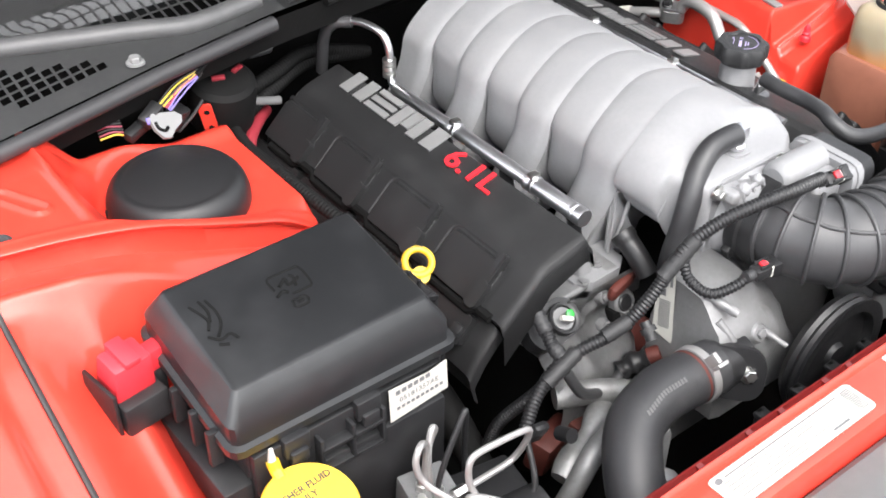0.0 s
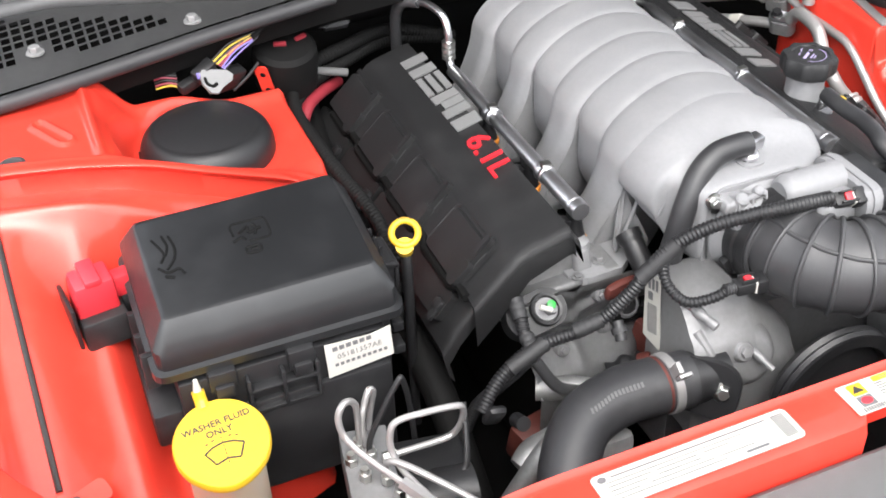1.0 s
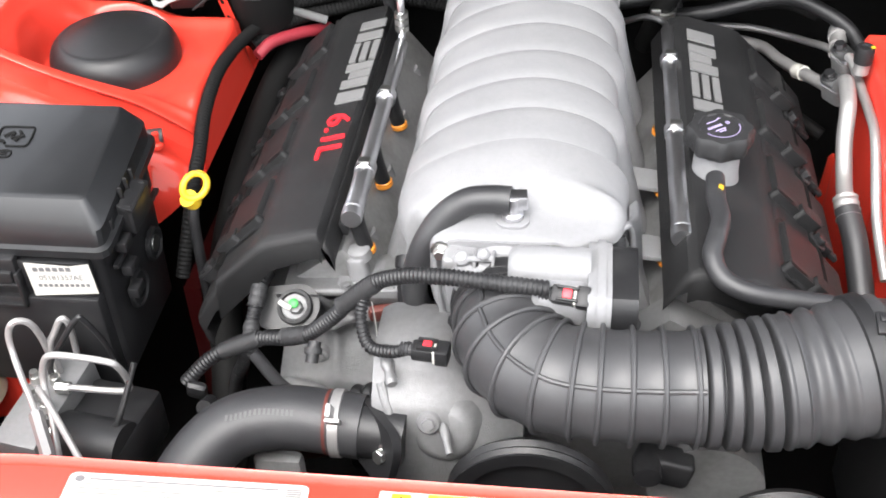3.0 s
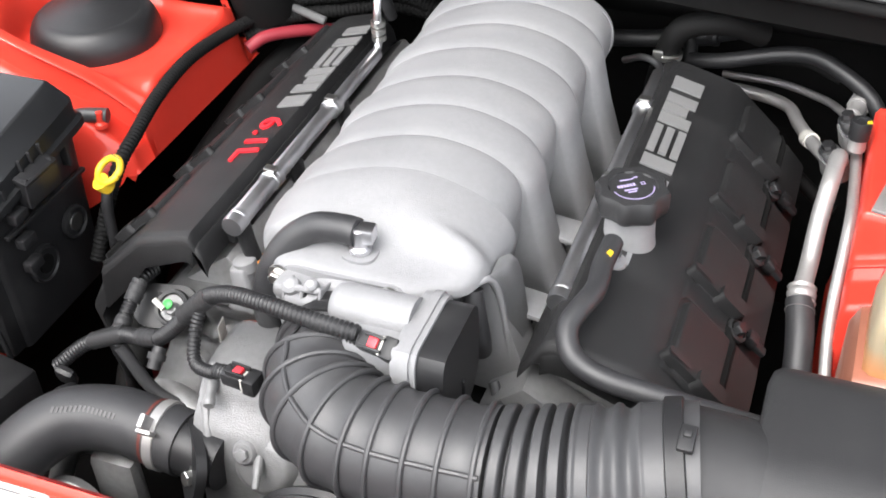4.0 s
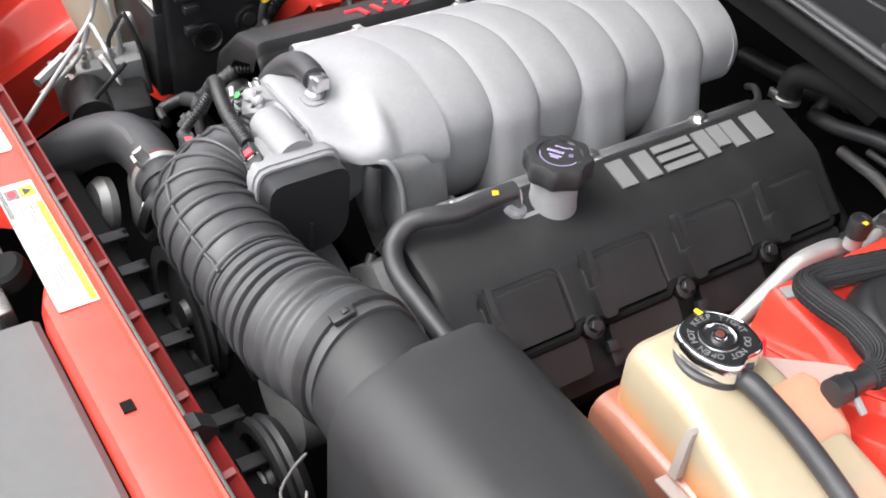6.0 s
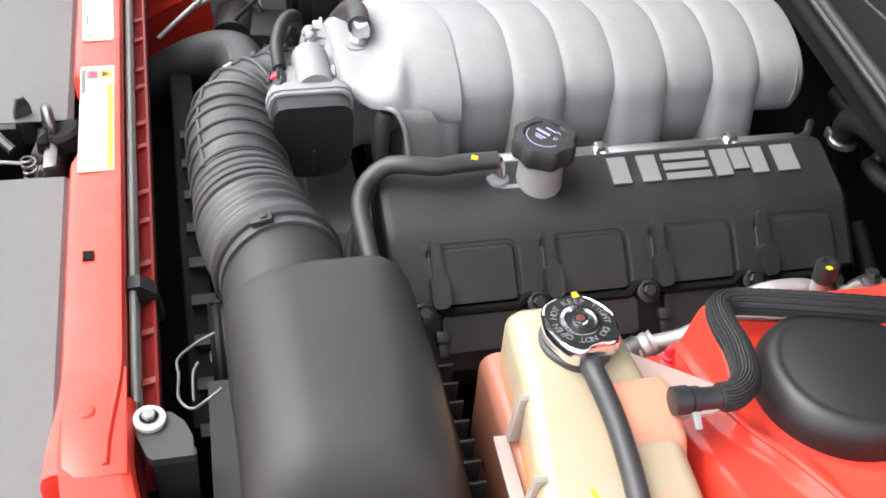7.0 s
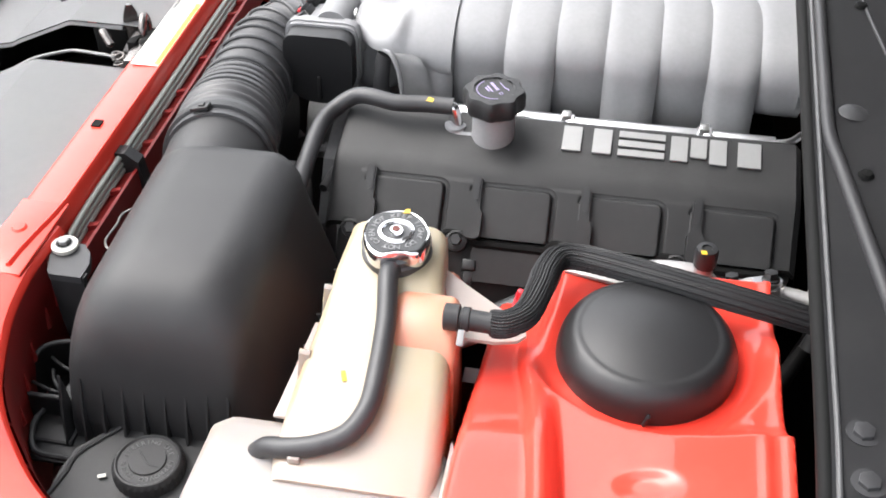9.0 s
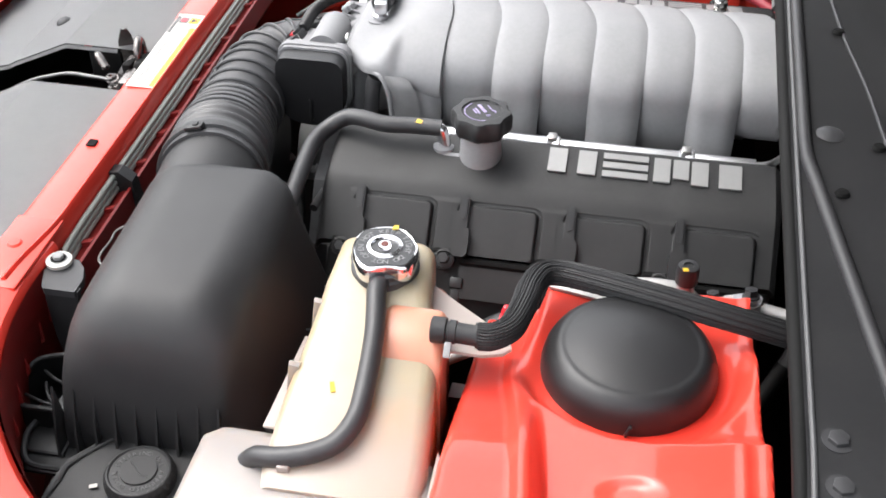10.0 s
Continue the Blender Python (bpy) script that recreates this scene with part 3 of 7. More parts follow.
ridge = [(x, cowl_y0(x) + v, cowl_z(x, 0.60 + v) + 0.0002) for x, v in ((0.0, 0.050), (0.03, 0.051), (0.10, 0.059), (0.19, 0.074), (0.26, 0.082), (0.33, 0.090), (0.42, 0.10))]
solo("cowl_crease", tube(ridge, 0.0022, 10, 6), "cowl_l", "fine pressed crease in the cowl panel", "cowl trim", kind="structure")
solo("cowl_dimple", lathe([(0.0001, 0.0035), (0.006, 0.0030), (0.011, 0.0014), (0.014, 0)], 28, pose(0.267, 0.644, cowl_z(0.267, 0.637) + 0.0003)), "cowl_l", "shallow round dimple in the cowl panel", "dimple", kind="structure")
rim_l = [(x, cowl_y0(x) + 0.0045, cowl_z(x, 0.60) + 0.0015) for x in frange(-0.05, 0.78, 24)]
solo("cowl_lip", tube(rim_l, 0.0022, 8, 4), "cowl", "thin pale edge of the cowl rubber", "cowl trim", kind="structure")
step_v = [(x, min(max(0.12 - 0.45 * (x + 0.59), 0.03), 0.20)) for x in frange(-0.78, -0.30, 14)]
ridge = [(x, cowl_y0(x) + v, cowl_z(x, 0.60 + v) + 0.004) for x, v in step_v]
solo("cowl_rail", tube(ridge, 0.012, 12, 4), "cowl", "rounded grey plastic rail below the windscreen", "cowl trim", kind="structure")
for x, v in ((-0.474, 0.015), (-0.655, 0.05), (-0.74, 0.03)):
    y = cowl_y0(x) + v
    z = cowl_z(x, 0.60 + v)
    t = thing("cowl_nut", "dull metal nut on the cowl panel", "nut", "cowl fasteners")
    bolt("nut", (x, y, z + 0.001), (0, 0, 1), 0.0065, t, "lever", 0.009)
for x, v in ((0.087, 0.053), (0.289, 0.077), (0.357, 0.041)):
    solo("push_pin", lathe([(0.0001, 0.004), (0.005, 0.003), (0.007, 0)], 16, pose(x, cowl_y0(x) + v, cowl_z(x, 0.60 + v) + 0.001)), "dark",
         "small black push pin in the cowl panel", "push pin", "cowl pins")
for x, y, z in ((0.634, 0.624, 0.974), (0.676, 0.624, 0.972)):
    t = thing("cowl_bolt", "large black bolt on the cowl edge", "bolt", "cowl bolts")
    bolt("bolt", (x, y, z), (0, 0, 1), 0.0075, t, "cowl_l", 0.005)
glass = sheet(frange(-0.9, 0.9, 20), [0.99, 1.15, 1.5], lambda x, y: 1.0 + 0.62 * (y - 0.95))
solo("windscreen_base", glass, "dark", "dark lower edge of the windscreen", "windscreen", kind="structure")

# the raised hood that shades the rear of the bay
hood = box(1.50, 1.32, 0.03, pose(0, 0.545, 1.582, -60, 0, 0), 0.01)
solo("hood", hood, "liner", "raised hood with a black lined underside", "hood", kind="structure")

# plastic panels ahead of the support
def shield(x0, x1, gap, name_label):
    """A moulded panel: level behind, folded down ahead, with a deep side wall along the latch gap at x = gap."""
    ob = thing("sight_shield", name_label, "plastic panel", "front panels")
    xs = frange(x0, x1, 24)
    ys = [-0.160, -0.166, -0.22, -0.288, -0.294, -0.300, -0.375, -0.385, -0.50]
    zs = [0.832, 0.837, 0.838, 0.8385, 0.8380, 0.8355, 0.802, 0.796, 0.770]
    bm = loft([[Vector((x, y, z)) for x in xs] for y, z in zip(ys, zs)], caps=False, closed=False)
    bmesh.ops.solidify(bm, geom=bm.faces[:], thickness=0.003)
    part("panel", bm, "grey", ob, sharp=12)
    side = 1 if gap > 0 else -1
    wall = loft([[Vector((gap - side * 0.0030 * (dz < 0), y, z + dz - 0.0015)) for y, z in zip(ys[2:], zs[2:])] for dz in (0.0, -0.004, -0.050)], caps=False, closed=False)
    bmesh.ops.solidify(wall, geom=wall.faces[:], thickness=0.003)
    part("side_wall", wall, "grey", ob, sharp=12)
    return ob


shield(0.066, 0.62, 0.066, "smooth grey plastic panel ahead of the red support")
far_panel = shield(-0.70, -0.034, -0.034, "smooth grey plastic panel with a latch notch by the support")
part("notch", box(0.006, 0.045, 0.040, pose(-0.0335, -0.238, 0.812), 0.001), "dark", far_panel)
for x, y, z in ((0.30, -0.385, 0.797), (-0.13, -0.345, 0.8165)):
    solo("push_pin", lathe([(0.0001, 0.005), (0.006, 0.0045), (0.009, 0.003), (0.011, 0), (0.0105, -0.003)], 24, pose(x, y, z, 22)), "cowl_l",
         "round dark plastic push pin in the grey front panel", "push pin", "front panel pins")
solo("bumper_skin", sheet(frange(-0.9, 0.9, 30), [-0.5, -0.47, -0.42, -0.36], lambda x, y: 0.70 + 0.5 * (y + 0.42) - 0.1 * x * x), "red",
     "red front bumper skin", "bumper", kind="structure")
skin = []
for z, out in ((0.905, -0.06), (0.86, 0.015), (0.70, 0.05), (0.45, 0.05), (0.22, 0.0)):
    row = [(-0.90 - out, 1.2), (-0.90 - out, 0.6), (-0.90 - out, 0.1), (-0.86 - out, -0.2), (-0.72 - 0.7 * out, -0.42 - out), (-0.4, -0.52 - out), (0.0, -0.55 - out), (0.4, -0.52 - out), (0.72 + 0.7 * out, -0.42 - out), (0.86 + out, -0.2), (0.90 + out, 0.1), (0.90 + out, 0.6), (0.90 + out, 1.2)]
    drop = [0.0, 0.0, 0.0, -0.02, -0.07, -0.10, -0.11, -0.10, -0.07, -0.02, 0.0, 0.0, 0.0]
    skin.append([Vector((x, y, z + (d if z > 0.8 else 0.4 * d if z > 0.6 else 0))) for (x, y), d in zip(row, drop)])
solo("body_side", loft([spline(r, 4) for r in skin], caps=False, closed=False), "red", "plain red outer body skin of the car", "car body", kind="structure", sharp=60)
# Added dark sheet; its colour stands for the shade in the latch gap.
solo("latch_well", box(1.40, 0.34, 0.02, pose(0, -0.325, 0.70), 0), "dark", "dark sheet below the hood latch, standing in for shade", "latch well", kind="structure")


# ---- intake manifold ----
YB = [0.184, 0.241, 0.299, 0.355, 0.411, 0.470, 0.524, 0.578, 0.628]


def lobe_outline(side, tail=False):
    """The arch of one runner, in x from the middle plane and z; the long leg lies at the given side."""
    a, b, zc = 0.108, 0.058, 0.899
    arc = []
    for k in range(29):
        t = math.pi * k / 28
        c, s = math.cos(t), math.sin(t)
        arc.append((a * math.copysign(abs(c) ** 0.97, c), zc + b * abs(s) ** 0.97))
    leg = [(a + 0.004, 0.880), (a + 0.010, 0.855), (a + 0.019, 0.825), (a + 0.028, 0.795), (a + 0.031, 0.772), (a + 0.012, 0.765), (0.06, 0.77), (0.03, 0.80)]
    belly = [(a, 0.885), (a - 0.001, 0.868), (a - 0.004, 0.850), (a - 0.009, 0.832), (a - 0.017, 0.816), (0.075, 0.806), (0.05, 0.802), (0.02, 0.80)]
    if tail:
        belly = [(a - 0.001, 0.885), (a - 0.005, 0.872), (a - 0.013, 0.860), (a - 0.026, 0.852), (0.065, 0.848), (0.05, 0.847), (0.03, 0.846), (0.01, 0.845)]
    right, left = (leg, belly) if side > 0 else (belly, leg)
    return [*right[::-1], *arc, *[(-x, z) for x, z in left]]


def front_rise(y, left=0.0):
    """How high the plenum stands over its middle line along the front slope: a long slope, or a tight fillet on the left bank's side."""
    long = float(np.interp(y, [0.118, 0.120, 0.1235, 0.129, 0.137, 0.147, 0.157, 0.166, 0.175, 0.184, 0.193, 0.202, 0.212, 0.222, 0.232, 0.240],
                           [0.0215, 0.0270, 0.0298, 0.0310, 0.0318, 0.0332, 0.0355, 0.0384, 0.0420, 0.0460, 0.0500, 0.0536, 0.0566, 0.0586, 0.0592, 0.0588]))
    tight = float(np.interp(y, [0.118, 0.120, 0.1235, 0.130, 0.143, 0.152, 0.160, 0.167, 0.173, 0.180, 0.187, 0.195, 0.206, 0.222, 0.240],
                            [0.0215, 0.0262, 0.0284, 0.0292, 0.0296, 0.0304, 0.0335, 0.0395, 0.0458, 0.0518, 0.0562, 0.0583, 0.0592, 0.0594, 0.0588]))
    return long + (tight - long) * left


def shear(x, z):
    """The runners cross the engine aslant, for the banks are staggered; the long legs swing back to their ports."""
    s = -0.026 * smooth(0.03, -0.105, x)
    return s + 0.020 * smooth(0.885, 0.80, z) * smooth(-0.07, -0.11, x)


manifold = thing("intake_manifold", "satin silver cast intake manifold with eight arched runners", "intake manifold")
for i in range(8):
    y0, y1 = YB[i], YB[i + 1]
    side = 1 if i % 2 == 0 else -1
    base = lobe_outline(side, i in (0, 7))
    loops = []
    n = 16
    for k in range(n + 1):
        t = -1 + 2 * k / n
        rib = max(t, 0.0) if i == 0 else min(t, 0.0) if i == 7 else t
        lp = []
        for q, (x, z) in enumerate(base):
            xa, za = base[max(q - 1, 0)]
            xb, zb = base[min(q + 1, len(base) - 1)]
            nx, nz = zb - za, -(xb - xa)
            l = math.hypot(nx, nz) or 1
            h = smooth(0.948, 0.895, z)
            if x * side > 0:
                d = 0.0026 * abs(rib) ** 4 * (1 - h) + h * (0.0088 * abs(rib) ** 3.4)
            else:
                d = 0.0026 * abs(rib) ** 4 * (1 - h) + h * (0.0090 + 0.0042 * abs(rib) ** 3)
            if i == 0:
                d += (0.0605 - front_rise(0.5 * (y0 + y1) + 0.5 * (y1 - y0) * t, smooth(-0.04, 0.07, x))) * smooth(0.868, 0.898, z)
            w = 1.0 if z > 0.88 or x * side < 0 else 1.0 - 0.06 * smooth(0.88, 0.80, z)
            yy = 0.5 * (y0 + y1) + 0.5 * (y1 - y0) * t * w + shear(x, z)
            lp.append(Vector((XC + x - nx / l * d, yy, z - nz / l * d)))
        loops.append(lp)
    part("runner", loft(loops), "cast", manifold, sharp=50)
    # injector boss and flange foot of the long leg
    yc = 0.5 * (y0 + y1) + shear(side * 0.13, 0.78)
    part("flange_foot", box(0.05, 0.052, 0.03, pose(XC + side * 0.130, yc, 0.765), 0.004), "cast", manifold)
    part("injector_boss", lathe([(0.0001, 0), (0.013, 0), (0.012, 0.03), (0.0001, 0.03)], 16, pose(XC + side * 0.150, yc, 0.785, 0, side * 18, 0)), "cast", manifold)


def oval(y, w, zt, zb, e=2.6, n=36, slant=0.0):
    h, c = 0.5 * (zt - zb), 0.5 * (zt + zb)
    out = []
    for k in range(n):
        t = 2 * math.pi * k / n
        co, si = math.cos(t), math.sin(t)
        out.append(Vector((XC + w * math.copysign(abs(co) ** (2 / e), co), y + slant * shear(w * math.copysign(abs(co) ** (2 / e), co), 0.9), c + h * math.copysign(abs(si) ** (2 / e), si))))
    return out


def scoop(y, a, low, slant=0.0):
    """A slice of the plenum front: an arch above, a shallow belly below, squarer towards the deck."""
    out = []
    for k in range(64):
        t = 2 * math.pi * k / 64
        c, s = math.cos(t), math.sin(t)
        left = smooth(-0.35, 0.65, c)
        long, tight = 0.42 + 0.55 * smooth(0.150, 0.215, y), 0.40 + 0.57 * smooth(0.156, 0.192, y)
        e = long + (tight - long) * left
        x = a * math.copysign(abs(c) ** e, c)
        if c > 0:
            # the deck reaches out over the recess on the left bank side
            reach = float(np.interp(y, [0.118, 0.132, 0.143, 0.153, 0.167, 0.180, 0.187, 0.195, 0.222], [0.063, 0.080, 0.095, 0.101, 0.106, 0.108, 0.1075, 0.1086, 0.1092]))
            side = reach * abs(c) ** (0.38 + 0.59 * smooth(0.172, 0.194, y)) if s > 0 else (a - 0.016 * smooth(0.130, 0.150, y) * smooth(0.20, 0.17, y)) * abs(c) ** e
            x += (side - x) * smooth(0.0, 0.4, c)
        z = 0.899 + (front_rise(y, left) if s > 0 else low) * math.copysign(abs(s) ** e, s)
        out.append(Vector((XC + x, y + slant * shear(x, 0.9), z)))
    return out


dome = []
for y in (0.240, 0.232, 0.222, 0.212, 0.202, 0.195, 0.190, 0.185, 0.180, 0.175, 0.170, 0.165, 0.160, 0.155, 0.147, 0.137, 0.129, 0.1235, 0.1200, 0.118):
    wide = float(np.interp(y, [0.118, 0.120, 0.129, 0.147, 0.166, 0.184, 0.202, 0.222, 0.240], [0.0620, 0.0665, 0.0705, 0.0760, 0.0860, 0.0965, 0.1050, 0.1088, 0.1090]))
    low = float(np.interp(y, [0.118, 0.130, 0.155, 0.175, 0.195, 0.240], [0.070, 0.075, 0.074, 0.062, 0.042, 0.030]))
    dome.append(scoop(y, wide, low, smooth(0.150, 0.195, y)))
part("front_dome", loft(dome), "cast", manifold, sharp=60)
part("fitting_pad", prism(rrect(0.030, 0.028, 0.011, 5), 0, 0.0028, pose(XC + 0.004, 0.148, 0.9300), 0.0012), "cast", manifold)
part("hose_barb", joined(lathe([(0.0001, 0), (0.0095, 0), (0.0095, 0.004), (0.007, 0.006), (0.007, 0.022), (0.0001, 0.022)], 18, pose(XC + 0.004, 0.148, 0.934)),
                         box(0.022, 0.015, 0.014, pose(XC + 0.006, 0.150, 0.951, 0, 0, 6), 0.002)), "rail", manifold, "bright metal hose barb")
rim = [(0.090, 0.160, 0.913), (0.0965, 0.170, 0.912), (0.101, 0.178, 0.900), (0.104, 0.183, 0.88), (0.107, 0.186, 0.85), (0.111, 0.188, 0.81), (0.117, 0.190, 0.775)]
wall = loft([[Vector(p) + Vector((0.0005, 0.002, 0)) for p in rim], [Vector(p) + Vector((0.008, 0.016, 0.001)) for p in rim], [Vector(p) + Vector((0.008, 0.036, 0.002)) for p in rim]], caps=False, closed=False)
bmesh.ops.solidify(wall, geom=wall.faces[:], thickness=0.004)
part("front_wall", wall, "cast", manifold, sharp=60)
part("side_rib", tube(rim, 0.0030, 10), "cast", manifold)
# flat web beside the first long leg, with the open pocket next to it
web_m = axes((-0.1085, 0.2200, 0.880), (-0.010, -0.008, -0.073), (-0.25, -0.95, 0.14))
part("side_web", prism([(-0.002, -0.003), (0.073, -0.003), (0.073, 0.036), (0.060, 0.036), (0.004, 0.003)], -0.003, 0.0, web_m, 0.0006), "cast", manifold)
part("side_rib", tube([(-0.1085, 0.2180, 0.881), (-0.112, 0.214, 0.850), (-0.119, 0.2095, 0.806)], 0.0022, 8), "cast", manifold)
part("side_rib", tube([(-0.1085, 0.2180, 0.881), (-0.102, 0.213, 0.881), (-0.096, 0.206, 0.879)], 0.0024, 8), "cast", manifold)
part("side_rib", tube([(-0.096, 0.206, 0.879), (-0.103, 0.206, 0.855), (-0.113, 0.206, 0.826)], 0.0024, 8), "cast", manifold)
part("runner_foot", prism([(-0.040, -0.018), (-0.022, -0.030), (0.020, -0.028), (0.036, -0.016), (0.040, 0.02), (-0.040, 0.02)], 0, 0.012, pose(-0.146, 0.212, 0.792), 0.004, 3), "cast", manifold)
part("injector_pocket", joined(box(0.022, 0.020, 0.034, pose(-0.166, 0.207, 0.814, 0, -8, 0), 0.005, 0.85, 3), lathe([(0.0001, 0), (0.0125, 0), (0.0115, 0.010), (0.0085, 0.012), (0.0001, 0.012)], 22, pose(-0.164, 0.212, 0.824, 0, -8, 0))), "cast", manifold)
bolt("bolt", (-0.143, 0.205, 0.804), (0, 0, 1), 0.0052, manifold, "alu", 0.007)
bolt("bolt", (-0.176, 0.190, 0.803), (0, 0, 1), 0.0045, manifold, "alu", 0.004)
part("black_stub", tube([(-0.112, 0.200, 0.836), (-0.110, 0.180, 0.822), (-0.106, 0.160, 0.80)], lambda u, s: 0.0125 + 0.002 * (u < 0.2), 16), "plastic", manifold, "black plastic hose stub")
part("rear_dome", loft([oval(0.622, 0.102, 0.954, 0.848, 2.3, 48, 1), oval(0.632, 0.098, 0.949, 0.85, 2.3, 48, 1), oval(0.640, 0.086, 0.936, 0.858, 2.3, 48, 1), oval(0.645, 0.06, 0.918, 0.868, 2.3, 48, 1)]), "cast", manifold, sharp=60)
for y, x in ((0.235, 0.128), (0.35, 0.125)):
    part("web_bracket", box(0.055, 0.035, 0.006, pose(XC + x, y, 0.835, 0, 8, 0), 0.002), "cast", manifold)

# ---- throttle body ----
tb = thing("throttle_body", "silver throttle body with black motor cover on the manifold front", "throttle body")
part("bore", loft([oval(0.120, 0.056, 0.925, 0.815, 2.2), oval(0.112, 0.053, 0.921, 0.819, 2.1), oval(0.106, 0.0445, 0.914, 0.826, 2), oval(0.088, 0.0440, 0.913, 0.827, 2)]), "cast", tb, sharp=50)
part("flange", prism(rrect(0.125, 0.118, 0.02), 0, 0.010, pose(XC, 0.128, 0.868, 90), 0.002), "cast", tb)
pl = [(0.043, 0.915), (0.045, 0.924), (0.050, 0.930), (0.058, 0.932), (0.114, 0.932), (0.122, 0.930), (0.127, 0.925), (0.129, 0.916)] + [(0.086 + 0.0425 * math.copysign(abs(math.cos(a)) ** 0.72, math.cos(a)), 0.880 - 0.042 * abs(math.sin(a)) ** 0.85) for a in [math.pi * k / 14 for k in range(15)]]
side = axes((0.066, 0, 0), (0, 1, 0), (1, 0, 0))
part("motor_plate", prism([(y, z) for y, z in pl], 0, 0.020, axes((0.062, 0, 0), (0, 1, 0), (1, 0, 0)), 0.003), "cast", tb)
part("plate_rim", prism([(0.0865 + (y - 0.0865) * 1.04, 0.885 + (z - 0.885) * 1.04) for y, z in pl], 0, 0.007, axes((0.070, 0, 0), (0, 1, 0), (1, 0, 0)), 0.0025), "cast", tb)
cyy, czz = 0.0865, 0.885
part("motor_cover", prism([(cyy + (y - cyy) * 0.94, czz + (z - czz) * 0.94) for y, z in pl], 0, 0.024, axes((0.080, 0, 0), (0, 1, 0), (1, 0, 0)), 0.005, 3), "plastic", tb)
part("cover_rib", box(0.004, 0.004, 0.030, pose(0.1045, 0.086, 0.862), 0.001), "plastic", tb)
part("motor_barrel", lathe([(0.0001, 0), (0.013, 0), (0.017, 0.003), (0.0195, 0.009), (0.0195, 0.07), (0.0001, 0.07)], 32, axes((-0.006, 0.094, 0.921), (0, 0, 1), (1, 0, 0))), "cast", tb)
part("neck_block", box(0.12, 0.045, 0.034, pose(0.004, 0.112, 0.903), 0.009, seg=4), "cast", tb)
part("shaft_housing", box(0.05, 0.06, 0.04, pose(0.04, 0.085, 0.905), 0.008, seg=3), "cast", tb)
for x, z in ((-0.058, 0.918), (0.042, 0.920), (-0.06, 0.822), (0.04, 0.82)):
    bolt("bolt", (XC + x, 0.117, z), (0, -1, 0), 0.0055, tb, "steel", 0.010)
part("rear_lug", box(0.046, 0.034, 0.014, pose(-0.042, 0.114, 0.914, 0, 6, 0), 0.004, seg=3), "cast", tb)

for x, z, r in ((-0.047, 0.925, 0.008), (-0.028, 0.930, 0.006), (0.030, 0.928, 0.007)):
    part("lug", lathe([(0.0001, 0), (r, 0), (r * 0.9, 0.006), (r * 0.55, 0.008), (0.0001, 0.008)], 18, axes((x, 0.101, z - 0.004), (1, 0, 0), (0, -0.5, 0.86))), "cast", tb)
part("fin", tube([(-0.060, 0.104, 0.918), (-0.045, 0.098, 0.924), (-0.020, 0.098, 0.926)], 0.003, 8), "cast", tb)
for k in range(3):
    part("neck_rib", box(0.003, 0.030, 0.016, pose(-0.052 + 0.016 * k, 0.108, 0.916, -20), 0.001), "cast", tb)

# ---- air intake hose ----
ih = thing("intake_hose", "ribbed black rubber air intake hose", "intake hose")
path = [(-0.006, 0.096, 0.870), (-0.004, 0.075, 0.872), (-0.003, 0.058, 0.872), (0.008, 0.034, 0.872), (0.030, 0.016, 0.872), (0.060, 0.009, 0.872), (0.10, 0.008, 0.872), (0.15, 0.010, 0.873), (0.195, 0.014, 0.875), (0.245, 0.022, 0.881), (0.285, 0.031, 0.888), (0.30, 0.034, 0.890)]


RINGS = (0.05, 0.105, 0.16, 0.215, 0.27, 0.325, 0.38, 0.445, 0.52, 0.585)


def hose_r(u, s):
    r = 0.0475 + 0.007 * smooth(0.55, 0.78, u)
    for a, b in zip(RINGS, RINGS[1:]):
        if a < u < b:
            r -= 0.0020 * math.sin(math.pi * (u - a) / (b - a)) ** 0.8
    if 0.60 < u < 0.775:
        r += 0.0014 - 0.0105 * max(0.0, math.cos((u - 0.60) / 0.175 * 4.5 * 2 * math.pi)) ** 2
    if 0.80 < u < 0.90:
        r += 0.0022 * math.cos((u - 0.80) / 0.10 * 2 * 2 * math.pi)
    if u > 0.90:
        r += 0.0015
    return r


part("bellows", tube(path, hose_r, 48, 8, True, 340), "rubber", ih, sharp=60)
cc = spline(path, 10)
dd = [0.0]
for p, q in zip(cc, cc[1:]):
    dd.append(dd[-1] + (q - p).length)
ff = frames_along(cc)


def hose_at(u):
    i = min(range(len(dd)), key=lambda k: abs(dd[k] / dd[-1] - u))
    return cc[i], ff[i]


for u in RINGS:
    p, (a, b) = hose_at(u)
    r = hose_r(u, 0) + 0.0008
    ring = [p + (a * math.cos(2 * math.pi * k / 40) + b * math.sin(2 * math.pi * k / 40)) * r for k in range(41)]
    part("ring", tube(ring, 0.0024, 8, 1, False), "rubber", ih)
line = []
for u in np.linspace(0.06, 0.60, 24):
    p, (a, b) = hose_at(u)
    t = a.cross(b)
    out = (Vector((0, -0.75, 0.66)) - t * Vector((0, -0.75, 0.66)).dot(t))
    if u < 0.3:
        out = out.lerp(Vector((-0.55, -0.25, 0.75)), (0.3 - u) / 0.3)
        out = out - t * out.dot(t)
    line.append(p + out.normalized() * (hose_r(u, 0) + 0.0006))
part("seam", tube(line, 0.0022, 8, 2), "rubber", ih)
